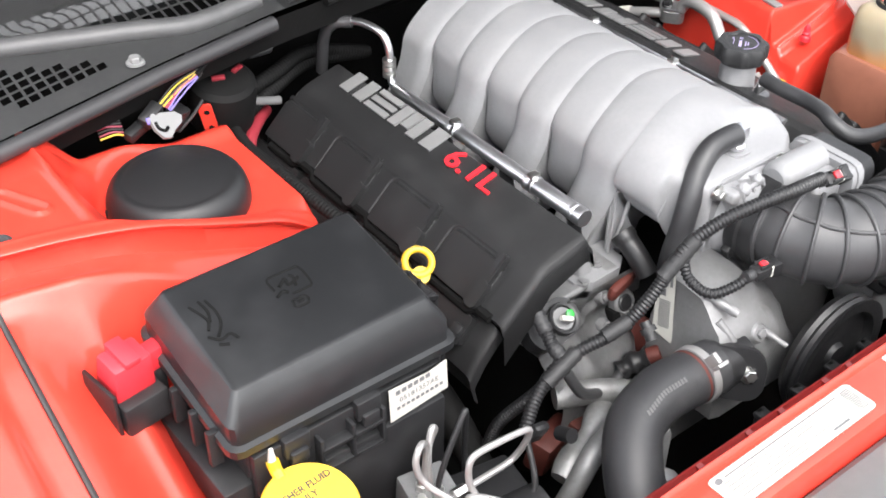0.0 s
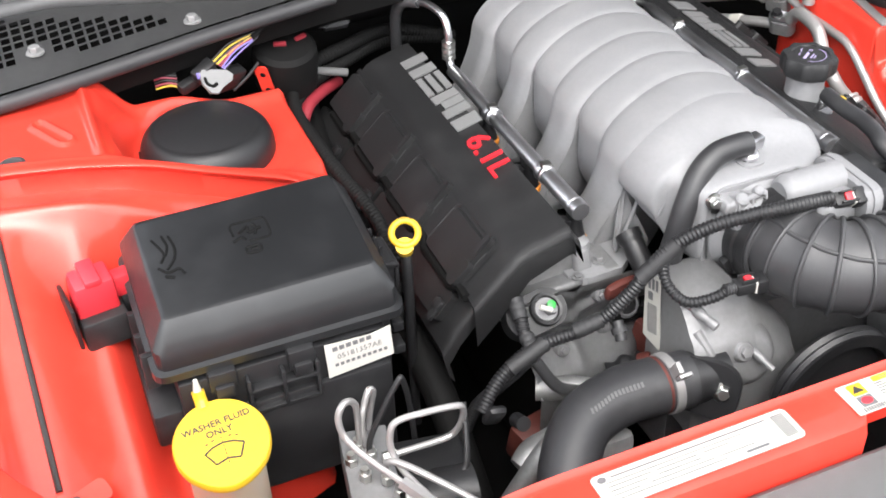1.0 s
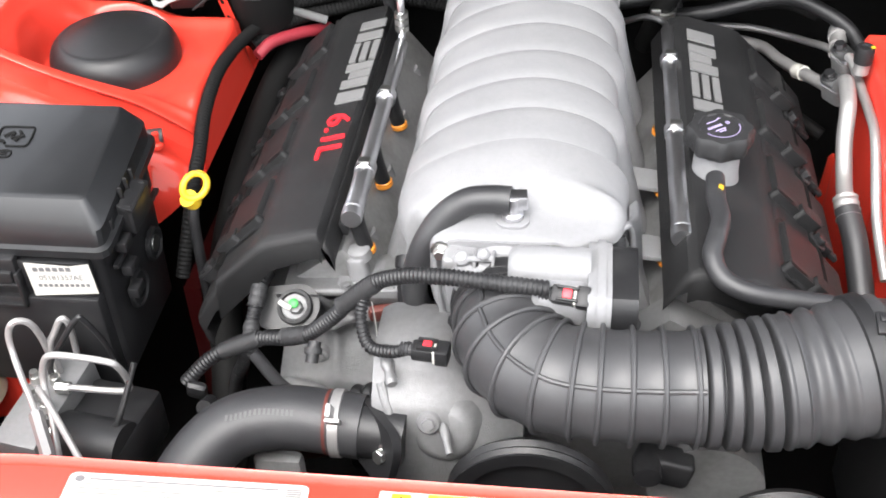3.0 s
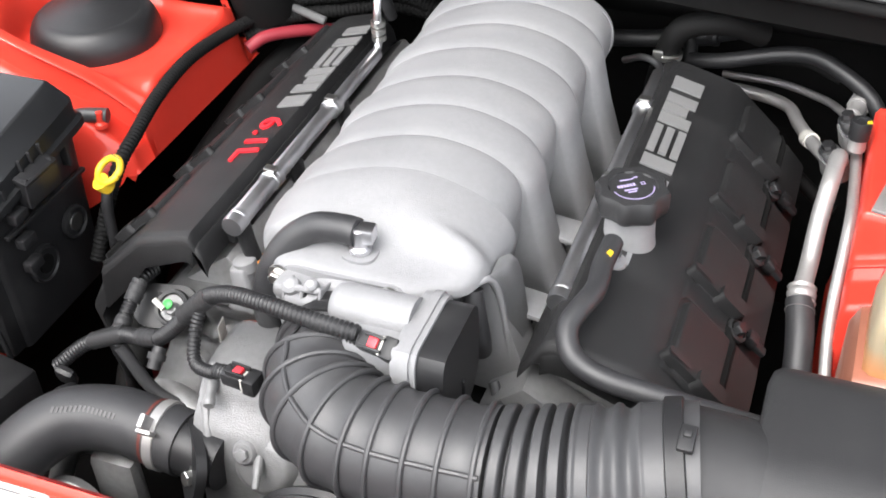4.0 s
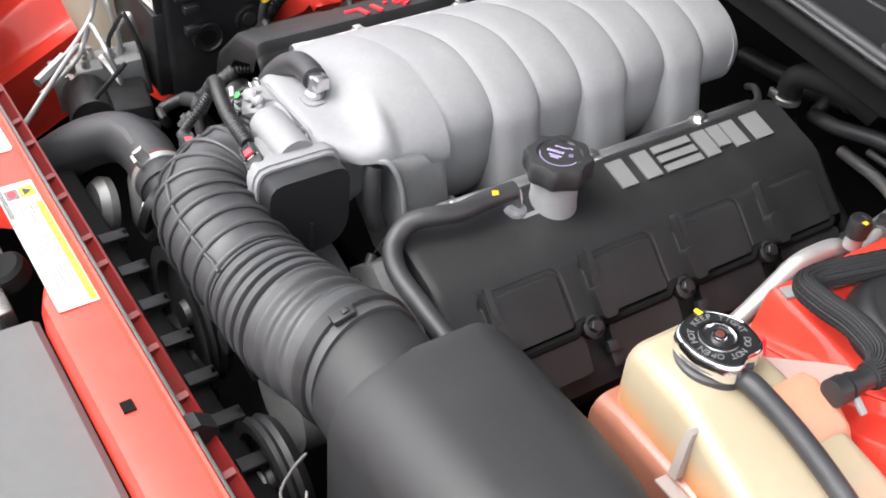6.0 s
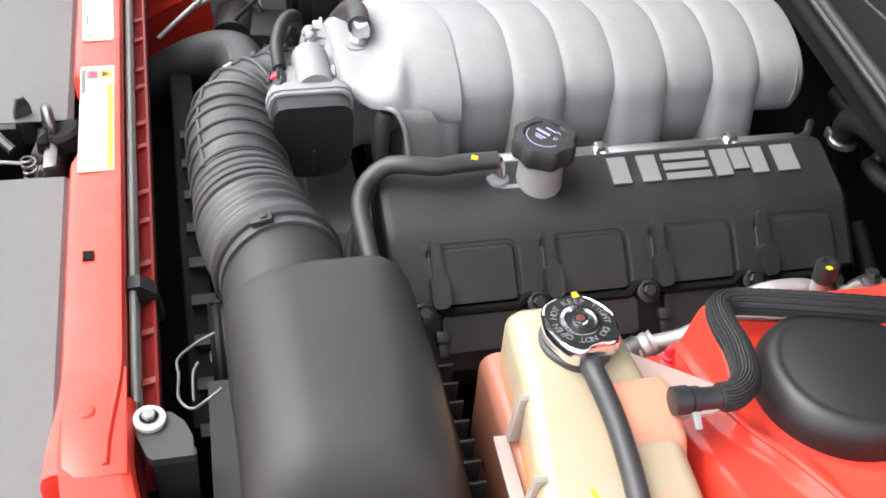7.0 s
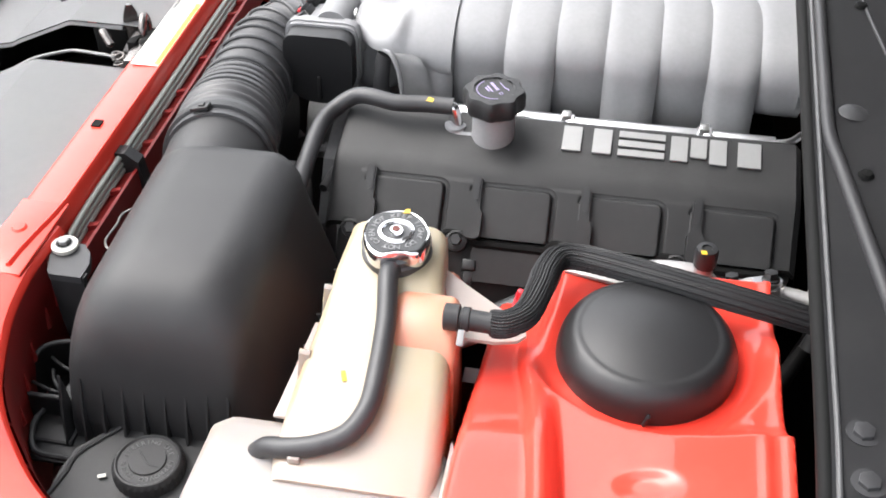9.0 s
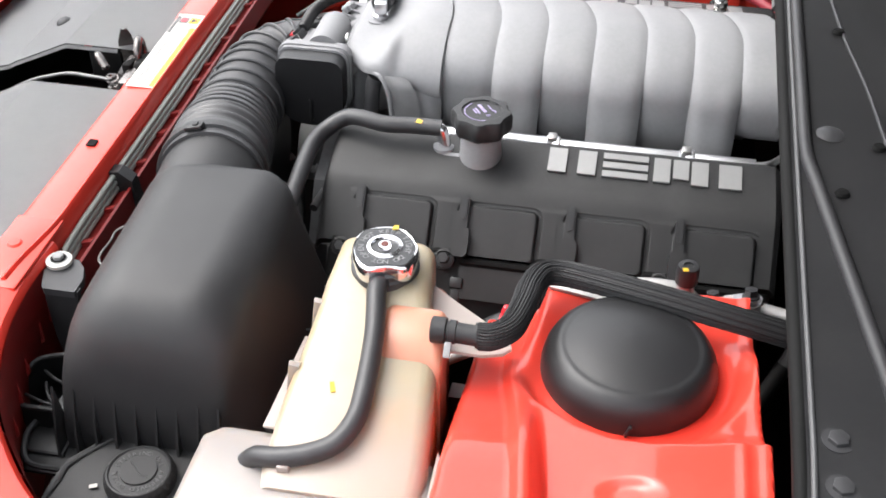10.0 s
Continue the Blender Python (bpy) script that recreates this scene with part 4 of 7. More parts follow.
part("cuff", lathe([(0.044, 0.0), (0.0505, 0.0), (0.0525, 0.003), (0.0525, 0.015), (0.050, 0.018), (0.0500, 0.026), (0.046, 0.028)], 48, axes((-0.006, 0.1085, 0.870), (1, 0, 0), (0, -1, 0))), "plastic", ih, "black hose cuff")
for a in (0.6, 2.2, 3.6):
    part("cuff_lug", box(0.010, 0.016, 0.010, axes((-0.006 + 0.054 * math.cos(a), 0.099, 0.870 + 0.054 * math.sin(a)), (0, 1, 0), (math.cos(a), 0, math.sin(a))), 0.002), "plastic", ih)
for u, r in ((0.03, 0.0500), (0.955, 0.0575)):
    p, (a, b) = hose_at(u)
    t = a.cross(b)
    part("clamp", lathe([(r, -0.007), (r + 0.0018, -0.006), (r + 0.0018, 0.006), (r, 0.007)], 48, axes(p, a, t)), "plastic", ih, "black band clamp")
part("clamp_screw", joined(box(0.011, 0.020, 0.005, pose(0.2875, 0.018, 0.9465, 14), 0.0012), box(0.006, 0.006, 0.004, pose(0.2875, 0.020, 0.9495, 14), 0.001)), "plastic", ih)

# ---- air filter box ----
ab = thing("air_filter_box", "black plastic air filter box with rounded lid", "air filter box")


def air_loop(x, y0, y1, zt, zb, r0, r1):
    """One slice of the lid: round at the front side, tighter at the engine side."""
    pts = [Vector((x, y0, zb))]
    for k in range(11):
        a = math.pi - math.pi / 2 * k / 10
        pts.append(Vector((x, y0 + r0 + r0 * math.cos(a), zt - r0 + r0 * math.sin(a))))
    for k in range(9):
        a = math.pi / 2 - math.pi / 2 * k / 8
        pts.append(Vector((x, y1 - r1 + r1 * math.cos(a), zt - r1 + r1 * math.sin(a))))
    pts.append(Vector((x, y1 + 0.034, zb)))
    return pts


sl = [(0.330, -0.0170, 0.112, 0.9290, 0.80, 0.0530, 0.012), (0.333, -0.0195, 0.126, 0.9345, 0.80, 0.0550, 0.022), (0.338, -0.0205, 0.135, 0.9368, 0.79, 0.0560, 0.032), (0.348, -0.0215, 0.140, 0.9378, 0.79, 0.0570, 0.040),
      (0.40, -0.0200, 0.143, 0.9385, 0.78, 0.058, 0.046), (0.45, -0.0200, 0.145, 0.9385, 0.77, 0.060, 0.048), (0.50, -0.0200, 0.144, 0.937, 0.76, 0.061, 0.050), (0.520, -0.0215, 0.143, 0.9335, 0.76, 0.062, 0.052),
      (0.536, -0.0225, 0.142, 0.9265, 0.76, 0.063, 0.054), (0.550, -0.0230, 0.139, 0.9140, 0.76, 0.063, 0.055), (0.561, -0.0230, 0.136, 0.895, 0.76, 0.058, 0.052), (0.568, -0.0230, 0.133, 0.868, 0.76, 0.048, 0.05), (0.574, -0.0230, 0.131, 0.838, 0.76, 0.035, 0.042), (0.578, -0.0230, 0.130, 0.815, 0.76, 0.025, 0.035)]
part("lid", loft([air_loop(*q) for q in sl]), "airbox", ab, sharp=45)
part("neck", tube([(0.285, 0.032, 0.888), (0.31, 0.0345, 0.8845), (0.345, 0.0355, 0.8805)], lambda u, s: 0.0545 + 0.0012 * u, 48, 6), "airbox", ab)
part("base", loft([[Vector((x, y, z)) for x, y in ((0.33, -0.040), (0.560, -0.045), (0.560, 0.145), (0.33, 0.165))] for z in (0.60, 0.795)]), "airbox", ab)
for k in range(9):
    y = -0.028 + 0.0195 * k
    part("fin", prism([(0.560, 0.76), (0.592, 0.76), (0.584, 0.805), (0.572, 0.845)], -0.0012, 0.0012, axes((0, y, 0), (1, 0, 0), (0, -1, 0)), 0), "airbox", ab)
part("rim", tube([(0.34, 0.165, 0.785), (0.46, 0.172, 0.785), (0.55, 0.160, 0.78), (0.565, 0.14, 0.775)], 0.005, 8), "airbox", ab)
for k in range(10):
    part("fin", box(0.003, 0.016, 0.06, pose(0.36 + 0.022 * k, 0.172, 0.785), 0.0008), "airbox", ab)
part("clip_wire", tube([(0.318, -0.030, 0.845), (0.325, -0.046, 0.842), (0.340, -0.063, 0.84), (0.360, -0.063, 0.84), (0.385, -0.064, 0.84), (0.398, -0.054, 0.84), (0.392, -0.040, 0.843), (0.388, -0.028, 0.85)], 0.0013, 8), "clipwire", ab, "bent wire lid clip")
part("clip_wire", tube([(0.350, -0.046, 0.844), (0.362, -0.051, 0.842), (0.392, -0.052, 0.842)], 0.0012, 8), "clipwire", ab)
rimline = [(0.488, -0.040, 0.800), (0.490, -0.062, 0.800), (0.500, -0.084, 0.800), (0.520, -0.089, 0.800), (0.545, -0.086, 0.800), (0.559, -0.076, 0.800), (0.561, -0.055, 0.800), (0.560, -0.028, 0.800)]
tray = [[Vector(p) + Vector((0, 0, dz)) for p in spline(rimline, 5)] for dz in (0.0, -0.02, -0.05)]
walls = loft(tray, caps=False, closed=False)
bmesh.ops.solidify(walls, geom=walls.faces[:], thickness=0.003)
part("inlet_tray", walls, "airbox", ab, "open black inlet tray")
part("tray_rim", tube(rimline, 0.0026, 8, 6), "airbox", ab)
part("tray_shelf", joined(box(0.050, 0.044, 0.004, pose(0.564, -0.046, 0.772), 0.001), box(0.004, 0.044, 0.018, pose(0.588, -0.046, 0.764), 0.001), box(0.050, 0.004, 0.018, pose(0.564, -0.067, 0.764), 0.001)), "airbox", ab)
part("tray_floor", box(0.075, 0.055, 0.004, pose(0.525, -0.058, 0.752), 0.001), "dark", ab)
for x0, y0, x1, y1 in ((0.505, -0.078, 0.520, -0.045), (0.520, -0.070, 0.545, -0.050), (0.538, -0.082, 0.548, -0.040)):
    part("tray_rib", tube([(x0, y0, 0.790), ((x0 + x1) / 2 + 0.004, (y0 + y1) / 2, 0.793), (x1, y1, 0.788)], 0.0018, 6), "airbox", ab)
part("shelf", box(0.046, 0.050, 0.004, pose(0.585, -0.034, 0.768, 0, 6, 0), 0.001), "airbox", ab)
part("shelf_lip", tube([(0.562, -0.062, 0.782), (0.580, -0.064, 0.780), (0.606, -0.050, 0.777), (0.608, -0.012, 0.775)], 0.0030, 8), "airbox", ab)


# ---- engine under the manifold ----
eng = thing("engine_block", "grimy cast aluminium engine with black lower parts", "engine")
# Near-black block and valley: shade under the manifold is put into their colour.
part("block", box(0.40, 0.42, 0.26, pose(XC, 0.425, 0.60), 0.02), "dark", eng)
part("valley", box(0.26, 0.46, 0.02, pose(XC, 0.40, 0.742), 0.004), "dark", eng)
for s in (-1, 1):
    y0 = 0.165 if s > 0 else 0.20
    part("cylinder_head", box(0.115, 0.46, 0.10, pose(XC + s * 0.185, y0 + 0.235, 0.765, 0, s * 38, 0), 0.006), "alu_dark", eng)
# timing cover: stepped casting ahead of the block
tcov = [(-0.105, 0.60), (0.15, 0.60), (0.165, 0.70), (0.12, 0.765), (0.06, 0.785), (-0.04, 0.79), (-0.09, 0.79), (-0.105, 0.76)]
part("timing_cover", prism(tcov, -0.14, -0.085, axes((XC, 0, 0), (1, 0, 0), (0, -1, 0)), 0.01, 3), "alu", eng)
part("head_face", prism([(0.25, 0.72), (0.12, 0.70), (0.11, 0.80), (0.15, 0.835), (0.21, 0.80)], -0.165, -0.13, axes((XC, 0, 0), (1, 0, 0), (0, -1, 0)), 0.005), "alu", eng)


def head_front(x, z):
    """The smooth front of the right cylinder head and block, set back under the manifold foot and swelling lower down."""
    y = 0.186 - 0.010 * smooth(0.770, 0.800, z) - 0.052 * smooth(0.752, 0.690, z) * smooth(-0.085, -0.135, x)
    y -= 0.008 * math.exp(-((z - 0.762 - 0.25 * (x + 0.18)) / 0.006) ** 2) * smooth(-0.12, -0.15, x)
    y -= 0.007 * math.exp(-((x + 0.190) / 0.008) ** 2) * smooth(0.69, 0.74, z)
    y -= 0.006 * math.exp(-((z - 0.715) / 0.010) ** 2)
    return y + 0.0012 * math.sin(70 * x) * math.sin(60 * z)


wall = loft([[Vector((x, head_front(x, z), z)) for x in frange(-0.246, -0.085, 60)] for z in frange(0.802, 0.620, 60)], caps=False, closed=False)
bmesh.ops.solidify(wall, geom=wall.faces[:], thickness=0.008)
part("front_casting", wall, "alu", eng, sharp=70)
part("head_deck", box(0.12, 0.06, 0.010, pose(-0.185, 0.215, 0.796, 0, -4, 0), 0.004, seg=3), "alu", eng)
part("port_ring", lathe([(0.010, 0.010), (0.0125, 0.011), (0.0155, 0.009), (0.017, 0.0)], 26, axes((-0.120, 0.183, 0.752), (1, 0, 0), (-0.2, -0.9, 0.4))), "alu", eng)
part("port_plug", lathe([(0.0001, 0.012), (0.008, 0.012), (0.0105, 0.010), (0.0105, 0.0)], 22, axes((-0.120, 0.183, 0.752), (1, 0, 0), (-0.2, -0.9, 0.4))), "plastic", eng, "black round plug")
for x, z in ((-0.152, 0.776), (-0.235, 0.770), (-0.205, 0.728), (-0.150, 0.735)):
    part("bolt_boss", lathe([(0.0001, 0.006), (0.0075, 0.006), (0.0085, 0.004), (0.010, -0.003)], 18, axes((x, head_front(x, z), z), (1, 0, 0), (0, -0.9, 0.3))), "alu", eng)
    bolt("bolt", (x, head_front(x, z) - 0.005, z + 0.002), (0, -0.9, 0.3), 0.0045, eng, "alu", 0.005)
part("cast_arm", tube([(-0.245, 0.150, 0.700), (-0.200, 0.128, 0.700), (-0.165, 0.112, 0.690), (-0.140, 0.100, 0.672)], 0.014, 16), "alu_dark", eng)
part("cast_arm", tube([(-0.300, 0.075, 0.672), (-0.270, 0.085, 0.684), (-0.235, 0.100, 0.690), (-0.200, 0.115, 0.680)], lambda u, s: 0.013 + 0.004 * math.sin(9 * u), 16), "alu_dark", eng)
# Added webs; their red stands in for reflections on the black castings.
for p, q in (((-0.128, 0.176, 0.785), (0.050, 0.012, 0.020)), ((-0.108, 0.158, 0.705), (0.014, 0.030, 0.070)), ((-0.185, 0.140, 0.640), (0.100, 0.030, 0.050)), ((-0.245, 0.150, 0.625), (0.060, 0.030, 0.050))):
    part("reflection_red_web", box(*q, pose(*p, 10, 0, 15), 0.006, seg=2), "dark_red", eng, "casting web coloured for a dark red reflection")
# water pump housing with outlet neck
wp = thing("water_pump", "cast aluminium water pump housing with a hose outlet", "water pump")
body = []
for k, x in enumerate((-0.126, -0.1255, -0.1225, -0.115, -0.09, -0.06, -0.035, -0.012, 0.004, 0.010)):
    top = 0.840 - 0.040 * smooth(-0.062, -0.020, x) - 0.030 * smooth(-0.015, 0.010, x)
    tuck = 0.004 * (1 - min(1.0, (x + 0.126) / 0.010)) if x < -0.116 else 0.0
    dip = 0.005 * smooth(-0.11, -0.09, x) * smooth(-0.06, -0.08, x)
    body.append([Vector((x, y, z)) for y, z in ((0.130 - tuck, top - tuck), (0.112, top + 0.002 - tuck), (0.090, top + 0.0015 - tuck), (0.070, top - 0.001 - tuck), (0.060 + tuck, top - 0.006 - tuck), (0.054 + tuck, top - 0.016),
                                               (0.046 + tuck + dip, top - 0.027), (0.036 + tuck, top - 0.036), (0.030 + tuck, top - 0.048), (0.027 + tuck, top - 0.070), (0.026 + tuck, 0.69), (0.126 - tuck, 0.69))])
part("housing", loft(body), "alu", wp, sharp=60)
part("boss", lathe([(0.0001, 0.010), (0.020, 0.010), (0.025, 0.008), (0.030, 0.003), (0.036, -0.008), (0.0001, -0.008)], 32, axes((-0.060, 0.036, 0.772), (1, 0, 0), (0, -1, 0.35))), "alu", wp, sharp=70)
part("bolt_boss", lathe([(0.0001, 0.012), (0.009, 0.012), (0.011, 0.010), (0.014, -0.006), (0.0001, -0.006)], 20, axes((-0.073, 0.036, 0.785), (1, 0, 0), (0, -0.9, 0.45))), "alu", wp)
bolt("bolt", (-0.073, 0.027, 0.7895), (0, -0.9, 0.45), 0.0058, wp, "alu", 0.006)
part("rib", tube([(-0.118, 0.050, 0.815), (-0.110, 0.034, 0.795), (-0.100, 0.026, 0.770)], 0.005, 10), "alu", wp)
part("flange_plate", prism(rrect(0.078, 0.060, 0.022, 6), -0.004, 0.005, axes((-0.124, 0.022, 0.768), (0.62, -0.76, 0.0), (-0.74, -0.60, 0.30)), 0.0015), "plastic", wp)
part("outlet", tube([(-0.095, 0.030, 0.768), (-0.150, 0.034, 0.772), (-0.168, 0.036, 0.772)], 0.0265, 24), "plastic", wp)
bolt("bolt", (-0.112, 0.004, 0.770), (-0.5, -0.8, 0.35), 0.0065, wp, "steel", 0.009)
part("stud", tube([(-0.062, 0.034, 0.786), (-0.052, 0.004, 0.776)], lambda u, s: 0.0044 - 0.0012 * (u > 0.55), 10), "alu", wp)
part("pipe_stub", tube([(-0.118, 0.072, 0.836), (-0.110, 0.050, 0.831), (-0.105, 0.036, 0.827)], lambda u, s: 0.0062 - 0.0016 * u + 0.0008 * math.cos(14 * u), 14), "alu", wp)
part("pipe_stub", tube([(-0.122, 0.082, 0.820), (-0.114, 0.070, 0.812), (-0.109, 0.062, 0.806)], 0.0055, 12), "alu", wp)
tag = axes((-0.1305, 0.110, 0.803), (0.045, -0.045, -1.0), (-1, -0.30, 0.10))
part("paper_tag", prism([(-0.044, -0.010), (0.040, -0.013), (0.052, 0.011), (-0.046, 0.009)], 0, 0.0008, tag, 0), "label", wp, "white paper tag with barcode")
bars([(-0.006 + 0.0026 * k, -0.0048 + 0.0026 * k, -0.007, 0.006) for k in range(15)] + [(-0.040, -0.026, -0.006 + 0.005 * k, -0.003 + 0.005 * k) for k in range(3)] + [(-0.022, -0.012, -0.006, 0.000)], tag @ pose(0, 0, 0.0009), "ink", wp)
# accessory drive
acc = thing("accessory_drive", "black belt pulleys at the engine front", "pulleys")
for x, y, z, r in ((0.02, -0.005, 0.735, 0.075), (-0.02, -0.01, 0.60, 0.09), (0.24, -0.02, 0.72, 0.062)):
    m = axes((x, y, z), (1, 0, 0), (0, -1, 0))
    part("pulley", lathe([(0.0001, 0.012), (0.014, 0.012), (0.016, 0.006), (r * 0.75, 0.004), (r * 0.8, 0.014), (r, 0.015), (r - 0.003, 0.010), (r, 0.006), (r - 0.003, 0.002), (r, -0.003), (r * 0.9, -0.012), (0.0001, -0.012)], 40, m), "plastic", acc)
bolt("bolt", (0.24, -0.034, 0.72), (0, -1, 0), 0.009, acc, "alu_dark", 0.01)
part("alternator_case", lathe([(0.0001, 0), (0.04, 0), (0.052, 0.01), (0.052, 0.06), (0.0001, 0.06)], 28, axes((0.175, 0.075, 0.74), (1, 0, 0), (0, -1, 0))), "alu_dark", acc)
part("bracket", joined(box(0.05, 0.026, 0.030, pose(0.135, 0.010, 0.775, 0, 15, 0), 0.006, seg=3), lathe([(0.0001, 0), (0.012, 0), (0.012, 0.02), (0.0001, 0.021)], 18, axes((0.120, 0.005, 0.785), (1, 0, 0), (0, -1, 0)))), "plastic", acc)

# ---- valve covers ----
PROF = [(0.150, 0.862), (0.163, 0.882), (0.172, 0.8865), (0.186, 0.885), (0.236, 0.871), (0.246, 0.866), (0.254, 0.858), (0.296, 0.818)]
PROF_R = [(0.178, 0.860), (0.182, 0.878), (0.186, 0.8838), (0.193, 0.8830)] + PROF[4:]
LOW = [(0.292, 0.808), (0.314, 0.782), (0.328, 0.757), (0.322, 0.732)]


def valve_cover(s, y0, y1, number):
    vc = thing("valve_cover", "satin black engine cover with raised silver bars" + (" and a red number" if number else ""), "engine cover", "engine covers")
    prof = PROF if s > 0 else PROF_R
    outer = [Vector((XC + s * x, 0, z)) for x, z in prof]

    def solid(pts, ya, yb, thick, tuck=0.0):
        loops = []
        for y, drop in ((ya, 0.010), (ya + 0.0008, 0.006), (ya + 0.003, 0.0025), (ya + 0.007, 0.0006), (ya + 0.012, 0.0), (yb - 0.006, 0.0), (yb, 0.006)):
            top = [Vector((p.x, y, p.z - drop)) for p in pts]
            bot = [Vector((p.x - s * thick * 0.6, y, p.z - drop - thick)) for p in reversed(pts)]
            loops.append(top + bot)
        return loft(loops)

    part("top_shell", solid(outer, y0, y1, 0.012), "cover", vc, sharp=30)
    # front apron with its arched cut-out for the wiring
    apron = []
    for x, z in prof[1:]:
        low = z - 0.027 - 0.022 * smooth(0.222, 0.262, x) + 0.030 * math.exp(-((x - 0.272) / 0.012) ** 2)
        apron.append((x, z - 0.006, min(low, z - 0.012)))
    for ye, slope in ((y0, -1), (y1, 1)):
        a = [Vector((XC + s * x, ye + 0.003 * -slope, zt)) for x, zt, zb in apron]
        b = [Vector((XC + s * x, ye + slope * 0.001, zt - 0.006)) for x, zt, zb in apron]
        c = [Vector((XC + s * x, ye + slope * 0.005, zb)) for x, zt, zb in apron]
        bm = loft([a, b, c], caps=False, closed=False)
        bmesh.ops.solidify(bm, geom=bm.faces[:], thickness=0.003)
        part("apron", bm, "cover", vc)
    lower = [Vector((XC + s * x, 0, z)) for x, z in LOW]
    part("lower_shell", solid(lower, y0 + 0.012, y1 - 0.01, 0.010), "cover", vc, sharp=30)
    d = Vector((s * (PROF[-1][0] - PROF[-2][0]), 0, PROF[-1][1] - PROF[-2][1])).normalized()
    nrm = Vector((s * 0.69, 0, 0.72)).normalized()
    t0 = 0.183 if s > 0 else 0.220
    for k in range(4):
        yt = t0 + 0.1133 * k
        # moulded cell over one coil: a raised pad with a groove along its upper and rear edges
        top = Vector((XC + s * PROF[6][0], 0, PROF[6][1]))
        back = 0.1133 if k < 3 else 0.094
        cell = []
        for y in np.arange(-0.0135, back - 0.0135 + 0.0006, 0.0012):
            row = []
            for v in np.arange(-0.002, 0.0592, 0.0012):
                qx, qv = abs(y - 0.0375) - 0.0415 + 0.008, abs(v - 0.033) - 0.0285 + 0.008
                far = math.hypot(max(qx, 0.0), max(qv, 0.0)) + min(max(qx, qv), 0.0) - 0.008
                edge = smooth(0.020, 0.030, y) if v > 0.012 else 1.0
                h = 0.0012 + 0.0042 * smooth(0.0022, -0.0022, far) - 0.0052 * edge * math.exp(-((far - 0.0012) / 0.0019) ** 2) * (v < 0.055)
                h *= smooth(-0.002, 0.004, v)
                row.append(top + d * v + nrm * (h + 0.0004) + Vector((0, yt + float(y), 0)))
            cell.append(row)
        part("coil_pad", loft(cell, caps=False, closed=False), "cover", vc, sharp=80)
        low_n = Vector((s * 0.75, 0, 0.66))
        m2 = axes(Vector((XC + s * 0.3125, yt + 0.043, 0.7935)), (0, 1, 0), low_n)
        part("lower_panel", prism(rrect(0.084 if s > 0 else 0.104, 0.036, 0.005, 3), -0.006, 0.006 if s > 0 else 0.0035, m2, 0.002), "cover", vc)
        # raised tongue: slim above, stout below
        p = Vector((XC + s * 0.2535, yt, 0.8625))
        q = Vector((XC + s * 0.272, yt, 0.843))
        e = Vector((XC + s * 0.298, yt, 0.816))
        f = Vector((XC + s * 0.318, yt, 0.790))
        mt = axes(p.lerp(e, 0.5) + nrm * 0.001, (0, 1, 0), nrm)
        stout = axes(q.lerp(e, 0.62) + nrm * 0.002, (0, 1, 0), nrm)
        part("tongue", joined(prism(rrect(0.0105, 0.066, 0.005, 4), -0.004, 0.0085 if s > 0 else 0.006, mt, 0.0018, 3), prism(rrect(0.0175, 0.032, 0.006, 4), -0.006, 0.0125 if s > 0 else 0.008, stout, 0.003, 3)), "cover", vc)
        part("slot", prism(rrect(0.0062, 0.026, 0.003, 3), 0, 0.0006, axes(p.lerp(q, 0.45) + nrm * (0.0097 if s > 0 else 0.0071), (0, 1, 0), nrm), 0), "plastic", vc)
        part("buckle", joined(box(0.014, 0.012, 0.010, axes(f + nrm * 0.003 - d * 0.004, (0, 1, 0), nrm), 0.002), box(0.010, 0.016, 0.006, axes(f + nrm * 0.001 + d * 0.008, (0, 1, 0), nrm), 0.0015)), "plastic", vc)
        if s < 0:
            continue
        bolt("bolt", Vector((XC + s * 0.302, yt - 0.016, 0.814)), nrm, 0.0062, vc, "plastic", 0.010)
        part("bolt_collar", lathe([(0.0115, -0.004), (0.0115, 0.004), (0.009, 0.005), (0.0085, 0.002)], 20, axes(Vector((XC + s * 0.302, yt - 0.016, 0.813)), (0, 1, 0), nrm)), "cover", vc)
    # rubber seam between the upper and lower shell
    seam = []
    for k in range(57):
        y = y0 + 0.02 + (y1 - y0 - 0.04) * k / 56
        jog = 0.0045 if ((y - t0) / 0.1133) % 1.0 > 0.70 else -0.0025
        seam.append(Vector((XC + s * 0.2990, y, 0.8135)) - d * jog + nrm * 0.0012)
    part("seam", tube(seam, 0.0052, 8, 2), "dark", vc, "black rubber joint")
    # raised badge of plain bars
    topn = Vector((s * 0.26, 0, 0.965)).normalized()
    ya, yb = (0.377, 0.583) if s > 0 else (0.407, 0.593)
    L = (yb - ya)
    xo = Vector((XC + s * 0.1965, 0, 0.8827))
    read = 1 if s > 0 else -1
    org = Vector((xo.x, ya if s > 0 else yb, xo.z))
    # the writing runs along +y on one bank and -y on the other, its head towards the middle
    fr = axes(org, (0, read, 0), topn)
    h = 0.033

    def block(x0, x1, z0, z1):
        return [(x0 * L, z0 * h), (x1 * L, z0 * h), (x1 * L, z1 * h), (x0 * L, z1 * h)]

    y_up = fr.to_3x3() @ Vector((0, 1, 0))
    flip = 1 if y_up.x * s < 0 else -1
